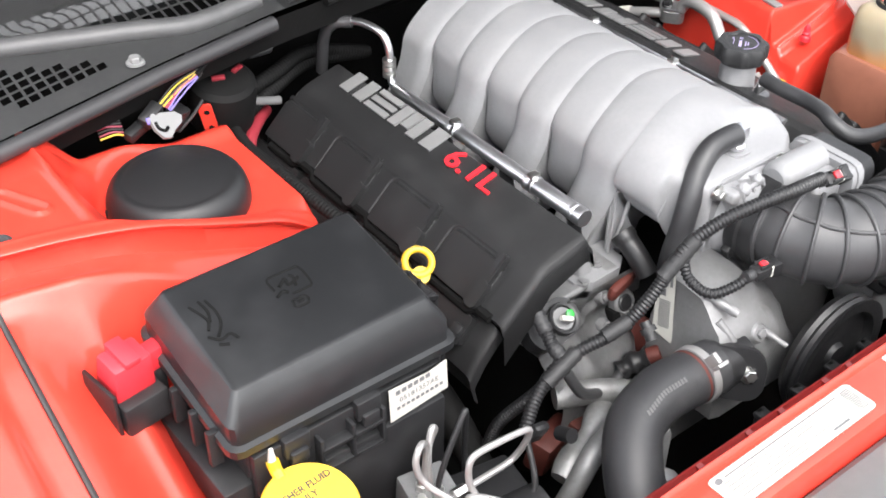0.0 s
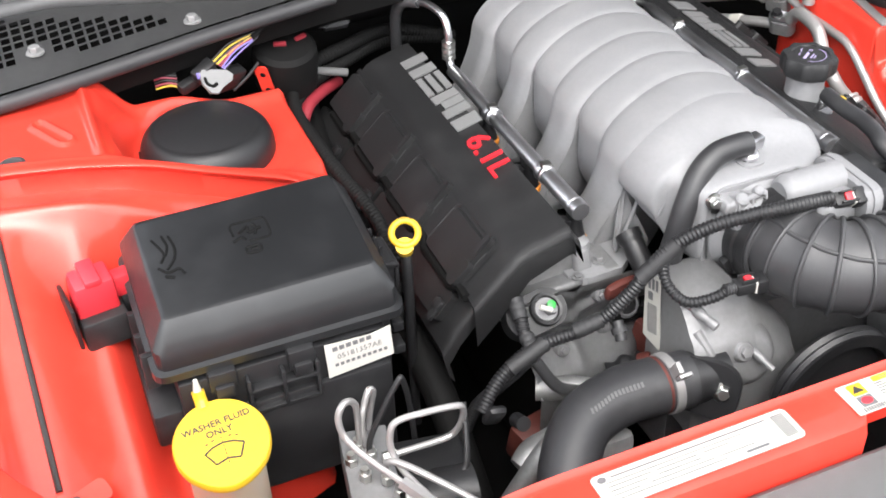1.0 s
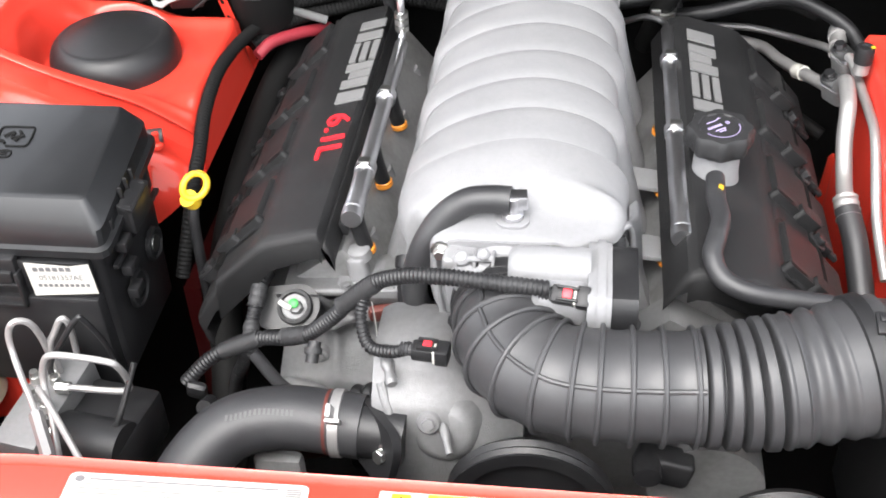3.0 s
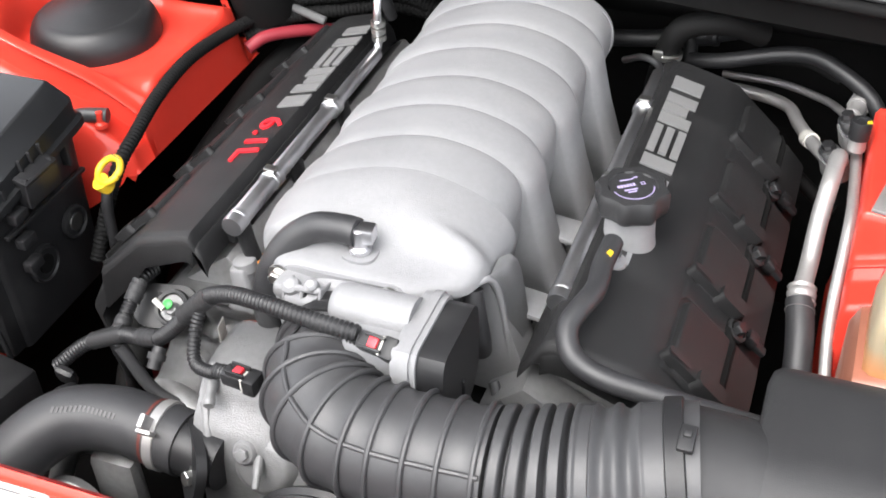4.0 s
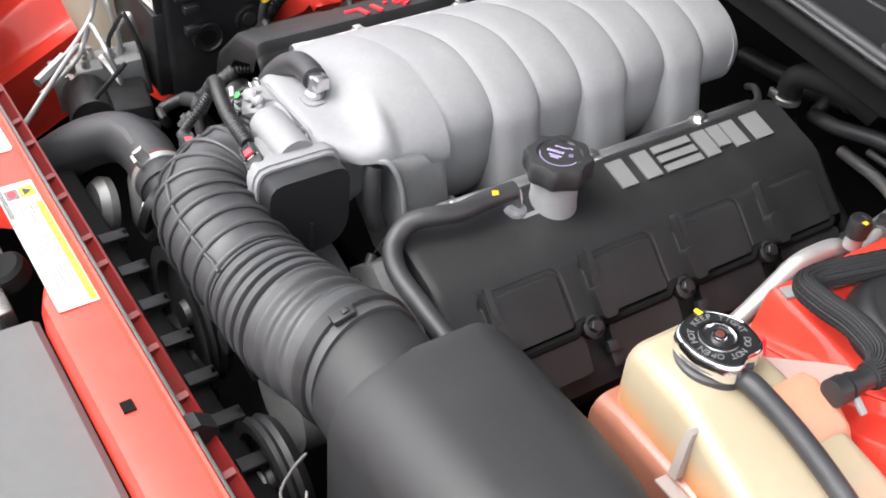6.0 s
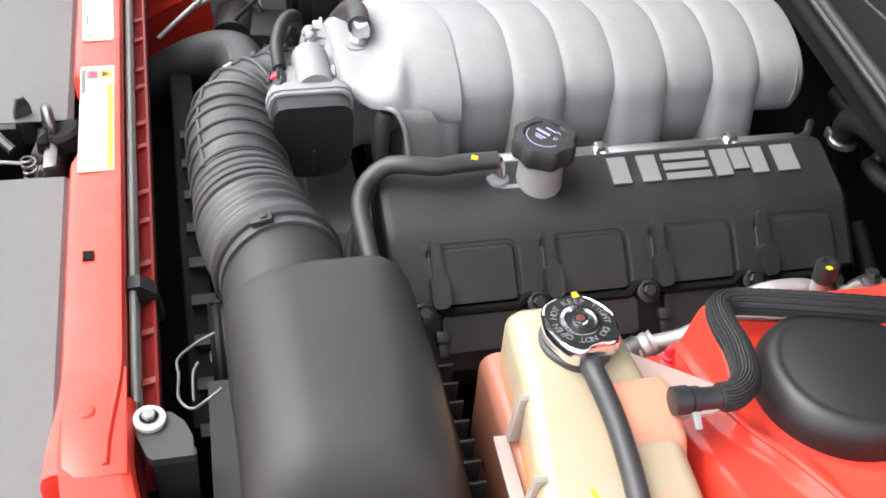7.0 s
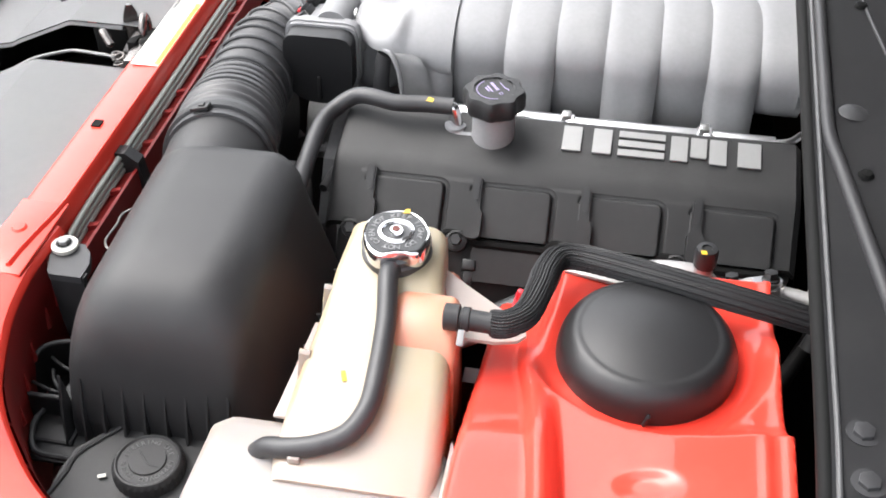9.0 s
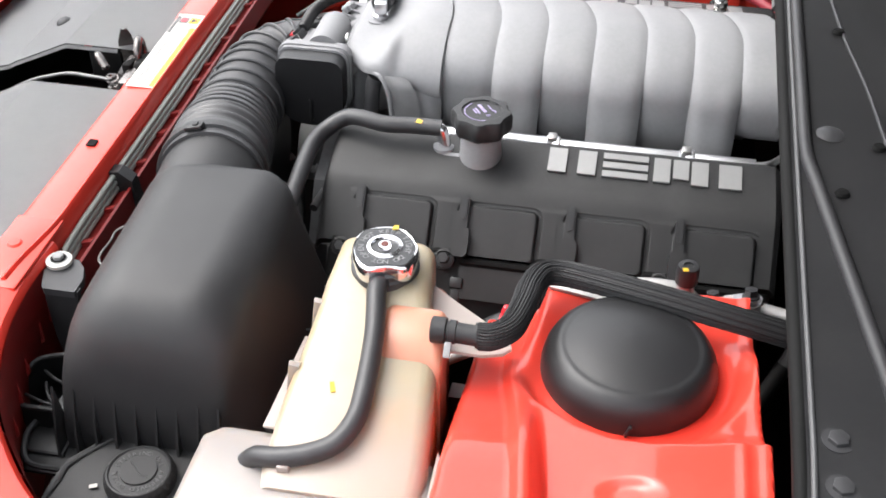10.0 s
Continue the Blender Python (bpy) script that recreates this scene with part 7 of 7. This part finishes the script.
def sensor_plug(m):
    """A small black plug with a raised latch bridge, a red lock tab, a pale seal and a rear boot; x runs to its socket."""
    pl = thing("sensor_plug", "black sensor plug with a red lock tab", "plug", "sensor plugs")
    part("shell", joined(box(0.024, 0.015, 0.013, m, 0.002), box(0.012, 0.018, 0.016, m @ pose(0.015, 0, 0), 0.002)), "plastic", pl)
    part("boot", tube([m @ Vector((-0.022, 0, 0)), m @ Vector((-0.016, 0, 0)), m @ Vector((-0.010, 0, 0))], lambda u, s: 0.0056 + 0.0008 * math.cos(24 * u), 12), "rubber", pl)
    part("latch_bridge", joined(box(0.018, 0.0022, 0.006, m @ pose(0.002, 0.0052, 0.008), 0.0006), box(0.018, 0.0022, 0.006, m @ pose(0.002, -0.0052, 0.008), 0.0006)), "plastic", pl)
    part("lock_tab", box(0.008, 0.0085, 0.004, m @ pose(0.002, 0, 0.0078), 0.001), "redplast", pl)
    part("seal", box(0.0025, 0.0155, 0.0135, m @ pose(0.0085, 0, 0), 0.0006), "label", pl)
    return pl


sensor_plug(pose(0.044, 0.058, 0.923, 35, 0, -8))
sensor_plug(pose(-0.074, 0.041, 0.866, 0, 0, -6))
cs = thing("cam_sensor", "black round sensor boss with a bright bolt", "sensor")
cs_n = Vector((0.05, -0.62, 0.78))
part("boss", prism(rrect(0.070, 0.044, 0.021, 6), -0.020, 0.002, axes((-0.226, 0.176, 0.793), (1, 0.1, 0.1), cs_n), 0.004, 3), "dome", cs)
part("socket", lathe([(0.0135, -0.001), (0.0145, 0.004), (0.0175, 0.005), (0.0185, 0.001)], 26, axes((-0.216, 0.174, 0.7955), (1, 0, 0), cs_n)), "dome", cs)
part("washer", lathe([(0.0001, 0.001), (0.0125, 0.001), (0.0125, 0.003), (0.0001, 0.003)], 24, axes((-0.216, 0.174, 0.7955), (1, 0, 0), cs_n)), "alu", cs)
part("bolt_head", lathe([(0.0001, 0.003), (0.0072, 0.003), (0.0072, 0.009), (0.006, 0.0105), (0.0001, 0.0105)], 6, axes((-0.213, 0.172, 0.7955), (1, 0, 0), cs_n)), "alu", cs)
part("white_pin", tube([(-0.228, 0.164, 0.811), (-0.216, 0.160, 0.806)], 0.0030, 10), "label", cs)
part("green_ring", lathe([(0.0035, 0), (0.0050, 0.001), (0.0050, 0.002), (0.0035, 0.003)], 16, axes((-0.214, 0.166, 0.8075), (1, 0, 0), cs_n)), "green", cs)
cs.location = (-0.010, -0.006, -0.004)
ts = thing("temperature_sensor", "black temperature sensor plug below the harness", "sensor")
part("plug", tube([(-0.162, 0.132, 0.704), (-0.148, 0.128, 0.712), (-0.134, 0.118, 0.722)], lambda u, s: 0.012 + 0.002 * math.cos(u * 12), 14), "plastic", ts)
part("brass", tube([(-0.137, 0.121, 0.720), (-0.124, 0.110, 0.729)], 0.010, 12), "dark_red", ts)
part("lead", tube([(-0.158, 0.130, 0.706), (-0.190, 0.125, 0.700), (-0.232, 0.120, 0.722), (-0.262, 0.122, 0.772)], 0.0065, 12), "rubber", ts)
solo("bracket", joined(box(0.022, 0.012, 0.028, pose(-0.318, 0.10, 0.735, 20, 15, 0), 0.006), lathe([(0.0001, 0), (0.008, 0), (0.008, 0.02), (0.0001, 0.02)], 12, pose(-0.30, 0.085, 0.735, 60))), "plastic", "small black bracket on the engine front", "bracket")
solo("pump_hose_r", tube([(-0.33, 0.06, 0.62), (-0.30, 0.055, 0.68), (-0.27, 0.06, 0.71), (-0.23, 0.075, 0.70)], 0.012, 14), "alu_dark", "grimy pipe low at the engine front", "pipe")
solo("tensioner", joined(lathe([(0.0001, 0), (0.035, 0), (0.037, 0.01), (0.030, 0.02), (0.0001, 0.02)], 28, axes((-0.25, 0.0, 0.68), (1, 0, 0), (0, -1, 0.2))), box(0.05, 0.02, 0.08, pose(-0.22, 0.03, 0.69), 0.01)), "alu_dark", "grimy belt tensioner casting", "tensioner")

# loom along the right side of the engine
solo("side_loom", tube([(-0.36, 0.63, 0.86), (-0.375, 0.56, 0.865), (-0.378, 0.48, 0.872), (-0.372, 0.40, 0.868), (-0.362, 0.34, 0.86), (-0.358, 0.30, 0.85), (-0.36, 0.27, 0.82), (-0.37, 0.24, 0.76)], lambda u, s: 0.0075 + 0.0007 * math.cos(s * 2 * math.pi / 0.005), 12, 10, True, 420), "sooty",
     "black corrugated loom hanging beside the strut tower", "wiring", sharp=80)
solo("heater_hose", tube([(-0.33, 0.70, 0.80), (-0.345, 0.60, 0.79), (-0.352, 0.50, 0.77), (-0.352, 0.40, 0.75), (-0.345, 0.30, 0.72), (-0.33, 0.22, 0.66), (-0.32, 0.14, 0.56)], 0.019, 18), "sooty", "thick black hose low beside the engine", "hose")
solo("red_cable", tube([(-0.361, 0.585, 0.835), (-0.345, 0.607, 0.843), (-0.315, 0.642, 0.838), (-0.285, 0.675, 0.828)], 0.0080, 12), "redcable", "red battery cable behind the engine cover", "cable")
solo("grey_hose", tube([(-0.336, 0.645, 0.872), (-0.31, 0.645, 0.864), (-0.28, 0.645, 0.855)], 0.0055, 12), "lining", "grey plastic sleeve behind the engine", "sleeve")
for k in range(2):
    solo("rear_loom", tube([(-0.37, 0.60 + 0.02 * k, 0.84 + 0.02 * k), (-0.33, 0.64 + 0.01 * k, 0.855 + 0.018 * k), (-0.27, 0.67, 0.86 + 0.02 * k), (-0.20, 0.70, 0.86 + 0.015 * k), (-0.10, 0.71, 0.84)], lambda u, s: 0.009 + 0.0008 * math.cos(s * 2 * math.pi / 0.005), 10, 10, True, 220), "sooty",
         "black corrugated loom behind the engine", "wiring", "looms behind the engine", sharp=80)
bx = thing("junction_box", "black round junction box with red seals", "junction box")
part("body", lathe([(0.0001, 0), (0.040, 0), (0.042, 0.04), (0.040, 0.056), (0.034, 0.062), (0.0001, 0.064)], 28, pose(-0.362, 0.646, 0.862, 14)), "sooty", bx)
for dx, dy in ((-0.010, 0.0), (0.012, 0.006)):
    part("red_seal", box(0.016, 0.006, 0.006, pose(-0.356 + 1.3 * dx, 0.628 + dy, 0.924, 20, 0, 30 * dx * 60), 0.001), "redcable", bx)
rc = thing("red_clip", "bright red metal bracket tab with two holes", "bracket tab")
cm_ = axes((-0.396, 0.607, 0.882), (0.22, 0.1, -1), (-0.55, -0.75, 0.25))
part("tab", prism(rrect(0.062, 0.016, 0.004), 0, 0.003, cm_, 0.0008), "red", rc)
for x in (-0.020, 0.004):
    part("hole", lathe([(0.0001, 0), (0.0035, 0), (0.0035, 0.0006), (0.0001, 0.0006)], 14, cm_ @ pose(x, 0.001, 0.0031)), "dark", rc)
# plugs and coloured wires under the cowl
wp_ = thing("wire_plugs", "black plugs with bare coloured wires under the cowl", "wire plugs")
for k, c in enumerate(("wk", "wy", "wk", "wy", "wr", "wr", "wp", "wp", "wk")):
    o = k - 4
    a = Vector((-0.455 + 0.0018 * o, 0.592, 0.932 - 0.0020 * o))
    b = Vector((-0.407 + 0.0007 * o, 0.600, 0.956 - 0.0010 * o))
    bow = a.lerp(b, 0.45) + Vector((0.002 * math.sin(3 * k), 0.0, 0.004 + 0.002 * math.cos(5 * k)))
    part("wire", tube([a, bow, b, (-0.398, 0.602, 0.961)], 0.0010, 6), c, wp_)
part("taped_end", tube([(-0.409, 0.600, 0.955), (-0.398, 0.602, 0.961), (-0.383, 0.604, 0.969)], lambda u, s: 0.0045 - 0.0028 * u, 10), "sooty", wp_)
for k in range(6):
    part("wire", tube([(-0.506, 0.592 + 0.002 * k, 0.914 + 0.003 * k), (-0.516 - 0.002 * k, 0.594 + 0.002 * k, 0.918 + 0.003 * k), (-0.532, 0.600 + 0.002 * k, 0.914 + 0.003 * k)], 0.0011, 6), ("wy", "wr", "wk", "wr", "wk", "wk")[k], wp_)
part("plug", box(0.030, 0.016, 0.016, pose(-0.474, 0.590, 0.930, 20, -20, 25), 0.003), "dome", wp_)
part("plug", box(0.032, 0.013, 0.014, pose(-0.492, 0.592, 0.916, 10, -10, 20), 0.003), "dome", wp_)
part("plug", box(0.042, 0.018, 0.026, pose(-0.445, 0.600, 0.908, 20, 10, 30), 0.003), "dome", wp_)
part("blue_pin", box(0.004, 0.004, 0.007, pose(-0.483, 0.578, 0.931), 0.0008), "wp", wp_)
lv = axes((-0.463, 0.579, 0.922), (0.9, 0.30, -0.10), (-0.1, -0.72, 0.66))
part("lever", prism([(-0.020, -0.004), (-0.015, -0.016), (-0.006, -0.019), (0.003, -0.013), (0.018, -0.008), (0.022, -0.001), (0.016, 0.006), (-0.004, 0.012), (-0.014, 0.014), (-0.019, 0.010)], 0, 0.004, lv, 0.001), "lever", wp_, "pale grey plastic lever")
part("lever_slot", tube([lv @ Vector(p) for p in ((-0.015, 0.004, 0.0036), (-0.015, -0.004, 0.0036), (-0.009, -0.009, 0.0036), (-0.003, -0.007, 0.0036))], 0.0022, 8), "dark", wp_)
part("bracket_rod", tube([(-0.44, 0.60, 0.89), (-0.42, 0.60, 0.905), (-0.405, 0.60, 0.92)], 0.002, 6), "plastic", wp_)
for k in range(3):
    solo("cowl_bracket", tube([(-0.40 + 0.02 * k, 0.68, 0.95 - 0.02 * k), (-0.35, 0.70, 0.955 - 0.02 * k), (-0.30 + 0.02 * k, 0.70, 0.94 - 0.02 * k), (-0.29, 0.70, 0.90)], 0.007, 10), "rubber", "black hose under the cowl", "hose", "hoses under the cowl")

# hood cable on the right fender
solo("hood_cable", tube([(-0.735, 0.60, 0.968), (-0.734, 0.45, 0.972), (-0.735, 0.405, 0.974)] + [(-0.736 - 0.00002 * k, 0.365 - 0.02 * k, deck_z(0.7335, 0.365 - 0.02 * k, False) + 0.004) for k in range(14)], 0.0030, 8, 3), "wk", "thin black cable along the red fender", "cable")
hb = thing("fender_bracket", "red painted tab bracket bolted to the fender", "bracket")
part("tab", prism(rrect(0.07, 0.022, 0.006), 0, 0.003, axes((-0.728, 0.088, 0.803), (1, 0.35, 0.1), (0, -0.4, 1)), 0.001), "red", hb)
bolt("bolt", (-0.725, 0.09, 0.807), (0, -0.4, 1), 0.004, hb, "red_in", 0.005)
for x, y in ((-0.706, 0.415), (-0.80, 0.40)):
    solo("rubber_plug", lathe([(0.0001, 0.002), (0.009, 0.002), (0.0095, 0.003), (0.013, 0.002), (0.0135, 0)], 22, pose(x, y, plate_z(-x - 0.0025, y) + 0.0005)), "rubber", "black rubber plug in the red panel", "plug", "panel plugs")
rtp = thing("fender_stud", "red painted stud on the inner fender", "stud")
part("stud", lathe([(0.0001, 0), (0.008, 0), (0.007, 0.004), (0.004, 0.006), (0.004, 0.018), (0.0001, 0.019)], 14, pose(-0.415, 0.352, 0.852)), "red", rtp)
solo("hose_stub", tube([(-0.47, 0.34, 0.85), (-0.44, 0.35, 0.862), (-0.41, 0.36, 0.862)], 0.0085, 12), "rubber", "short dark rubber hose end behind the fuse box", "hose")

# ---- left side pipes ----
al = thing("aircon_pipes", "dull aluminium air conditioning pipes with a black valve cap", "aircon pipes")
part("sleeve", tube([(0.36, 0.25, 0.70), (0.350, 0.33, 0.765), (0.342, 0.372, 0.789)], 0.0135, 16), "hose", al)
part("crimp", tube([(0.344, 0.362, 0.783), (0.342, 0.386, 0.792)], lambda u, s: 0.0135 + 0.001 * math.cos(u * 18), 16), "pipe", al)
part("pipe", tube([(0.361, 0.574, 0.862), (0.366, 0.556, 0.858), (0.369, 0.53, 0.850), (0.372, 0.48, 0.846), (0.373, 0.435, 0.838), (0.372, 0.36, 0.786), (0.378, 0.30, 0.75)], 0.0058, 12), "pipe", al)
part("pipe", tube([(0.345, 0.560, 0.826), (0.332, 0.585, 0.822), (0.318, 0.622, 0.812), (0.302, 0.68, 0.795), (0.285, 0.725, 0.788), (0.241, 0.745, 0.787), (0.18, 0.75, 0.787)], 0.0075, 12), "pipe", al)
part("pipe", tube([(0.357, 0.590, 0.848), (0.352, 0.64, 0.835), (0.340, 0.71, 0.805), (0.322, 0.745, 0.793), (0.27, 0.769, 0.792), (0.20, 0.775, 0.79)], 0.0048, 12), "pipe", al)
for c, w in (((0.347, 0.552, 0.838), -55), ((0.358, 0.583, 0.858), -70)):
    cl = axes(c, (math.cos(radians(w)), math.sin(radians(w)), 0), (-0.15, -0.30, 0.93))
    blk = part("joint_block", prism(rrect(0.036, 0.024, 0.010, 5), -0.022, -0.001, cl, 0.002), "alu_dark", al)
    part("clamp_plate", prism(rrect(0.040, 0.021, 0.0104, 6), 0, 0.004, cl, 0.001), "rail", blk, "bright oval clamp plate")
    part("nut", joined(lathe([(0.0001, 0), (0.0085, 0), (0.0085, 0.002), (0.0065, 0.003)], 18, cl @ pose(-0.009, 0, 0.004)), lathe([(0.0066, 0.002), (0.0066, 0.009), (0.0001, 0.0095)], 6, cl @ pose(-0.009, 0, 0.004))), "plastic", blk)
part("pipe", tube([(0.351, 0.540, 0.840), (0.352, 0.532, 0.852), (0.351, 0.515, 0.858), (0.348, 0.478, 0.852), (0.345, 0.453, 0.826), (0.344, 0.419, 0.800), (0.342, 0.385, 0.790)], 0.0092, 16), "pipe", al)
part("pipe_band", tube([(0.322, 0.612, 0.815), (0.316, 0.628, 0.809)], 0.0094, 14), "label", al, "white paper band round the pipe")
part("service_port", joined(tube([(0.352, 0.605, 0.846), (0.358, 0.628, 0.846)], 0.0070, 14), tube([(0.358, 0.626, 0.846), (0.362, 0.645, 0.847)], 0.0098, 14), tube([(0.362, 0.645, 0.847), (0.366, 0.664, 0.848)], 0.0125, 10)), "pipe", al)
part("valve_stem", tube([(0.366, 0.527, 0.868), (0.366, 0.527, 0.885)], 0.0088, 14), "pipe", al)
part("valve_cap", lathe([(0.0001, 0.882), (0.0105, 0.882), (0.0108, 0.898), (0.0095, 0.902), (0.005, 0.9025), (0.0045, 0.901), (0.0001, 0.901)], 22, pose(0.366, 0.527, 0.0)), "plastic", al)
part("paint_mark", prism([(-0.002, -0.003), (0.003, -0.002), (0.002, 0.003), (-0.002, 0.002)], 0, 0.0006, pose(0.373, 0.524, 0.9022), 0), "yellow", al, "yellow paint mark")
bh = thing("braided_hose", "black braided rubber hose over the strut tower", "hose")
strand = [(0.522, 0.350, 0.925), (0.521, 0.362, 0.926), (0.508, 0.376, 0.927), (0.478, 0.383, 0.926), (0.445, 0.386, 0.920), (0.418, 0.394, 0.914), (0.411, 0.412, 0.912), (0.420, 0.445, 0.915), (0.436, 0.50, 0.918), (0.448, 0.56, 0.915), (0.452, 0.62, 0.905)]
ctr = spline(strand, 8)
part("core", tube([tuple(p) for p in ctr][::2], 0.0108, 18, 3), "weave", bh)
fine = spline(strand, 26)
fr3 = frames_along(fine)
strands = []
for k in range(28):
    turn = 0.0022 if k % 2 else 0.0018
    strands.append(tube([tuple(p + (u * math.cos(k * 0.2244 + turn * i) + v * math.sin(k * 0.2244 + turn * i)) * ((0.0108 if k % 2 else 0.0111) + 0.00025 * math.sin(i * 1.3 + k * 1.57))) for i, (p, (u, v)) in enumerate(zip(fine, fr3))], 0.0010, 5, 1))
part("braid", joined(*strands), "weave", bh, "woven fibre braid", kind="stuff")
part("elbow", tube([(0.520, 0.312, 0.925), (0.521, 0.335, 0.925), (0.522, 0.352, 0.925)], 0.0090, 16), "plastic", bh)
part("collar", lathe([(0.0090, -0.007), (0.0115, -0.006), (0.0115, 0.006), (0.0090, 0.007)], 24, axes((0.520, 0.316, 0.925), (1, 0, 0), (0, 1, 0))), "plastic", bh)
part("clamp_tab", box(0.014, 0.006, 0.004, pose(0.536, 0.326, 0.918, 0, 35, 0), 0.001), "grey", bh, "grey clamp tab")
part("clamp_band", lathe([(0.0092, -0.0035), (0.0104, -0.003), (0.0104, 0.003), (0.0092, 0.0035)], 24, axes((0.5205, 0.328, 0.925), (1, 0, 0), (0, 1, 0))), "plastic", bh)
part("cuff", tube([(0.5215, 0.348, 0.925), (0.521, 0.362, 0.926)], 0.0112, 14), "plastic", bh)
vr = solo("red_valve_stem", lathe([(0.0001, 0), (0.008, 0), (0.0075, 0.006), (0.0055, 0.008), (0.0062, 0.012), (0.0045, 0.014), (0.005, 0.018), (0.0028, 0.024), (0.0001, 0.025)], 16, pose(0.414, 0.362, 0.842)), "redplast", "small red plastic stem beside the strut tower", "valve stem")
solo("white_plate", box(0.11, 0.014, 0.004, pose(0.405, 0.455, 0.884, 0, 0, 78), 0.001), "pipe", "pale metal plate edge behind the strut cap", "plate")
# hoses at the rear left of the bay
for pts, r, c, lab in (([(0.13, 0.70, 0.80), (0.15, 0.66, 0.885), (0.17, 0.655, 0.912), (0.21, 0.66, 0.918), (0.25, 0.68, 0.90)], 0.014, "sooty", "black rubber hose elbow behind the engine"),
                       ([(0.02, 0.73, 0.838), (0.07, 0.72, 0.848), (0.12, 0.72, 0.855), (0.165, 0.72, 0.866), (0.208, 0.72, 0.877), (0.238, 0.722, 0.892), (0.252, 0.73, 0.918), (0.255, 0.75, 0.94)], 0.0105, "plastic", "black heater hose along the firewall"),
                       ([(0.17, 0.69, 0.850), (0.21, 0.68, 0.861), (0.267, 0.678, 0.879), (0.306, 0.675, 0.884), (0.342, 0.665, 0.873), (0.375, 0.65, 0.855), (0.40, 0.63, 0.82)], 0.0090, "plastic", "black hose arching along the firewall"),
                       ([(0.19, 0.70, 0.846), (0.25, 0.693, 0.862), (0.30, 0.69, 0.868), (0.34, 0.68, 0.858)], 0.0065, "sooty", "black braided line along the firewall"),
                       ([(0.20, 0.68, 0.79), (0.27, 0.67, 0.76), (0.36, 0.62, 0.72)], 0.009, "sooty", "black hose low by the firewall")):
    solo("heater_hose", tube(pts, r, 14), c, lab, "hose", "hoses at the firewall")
tee = thing("hose_tee", "black plastic hose tee at the firewall", "hose tee")
part("barrel", tube([(0.135, 0.718, 0.858), (0.165, 0.718, 0.866), (0.195, 0.718, 0.873)], lambda u, s: 0.0125 + 0.0015 * (abs(u - 0.5) > 0.38), 18, 10), "plastic", tee)
part("branch", tube([(0.166, 0.715, 0.866), (0.167, 0.700, 0.852), (0.168, 0.692, 0.842)], 0.0085, 14), "plastic", tee)
for x, r in ((0.181, 0.0085), (0.212, 0.0045)):
    solo("metal_tube", tube([(x + 0.003, 0.755, 0.935), (x + 0.001, 0.742, 0.905), (x - 0.001, 0.738, 0.868)], r, 14), "pipe", "short bright heater tube at the firewall", "tube", "heater tubes")
solo("spring_clamp", joined(lathe([(0.0145, -0.004), (0.016, -0.003), (0.016, 0.003), (0.0145, 0.004)], 24, pose(0.148, 0.663, 0.868)), box(0.012, 0.004, 0.012, pose(0.138, 0.650, 0.872), 0.001)), "steel", "bright spring clamp on the rear hose", "clamp")
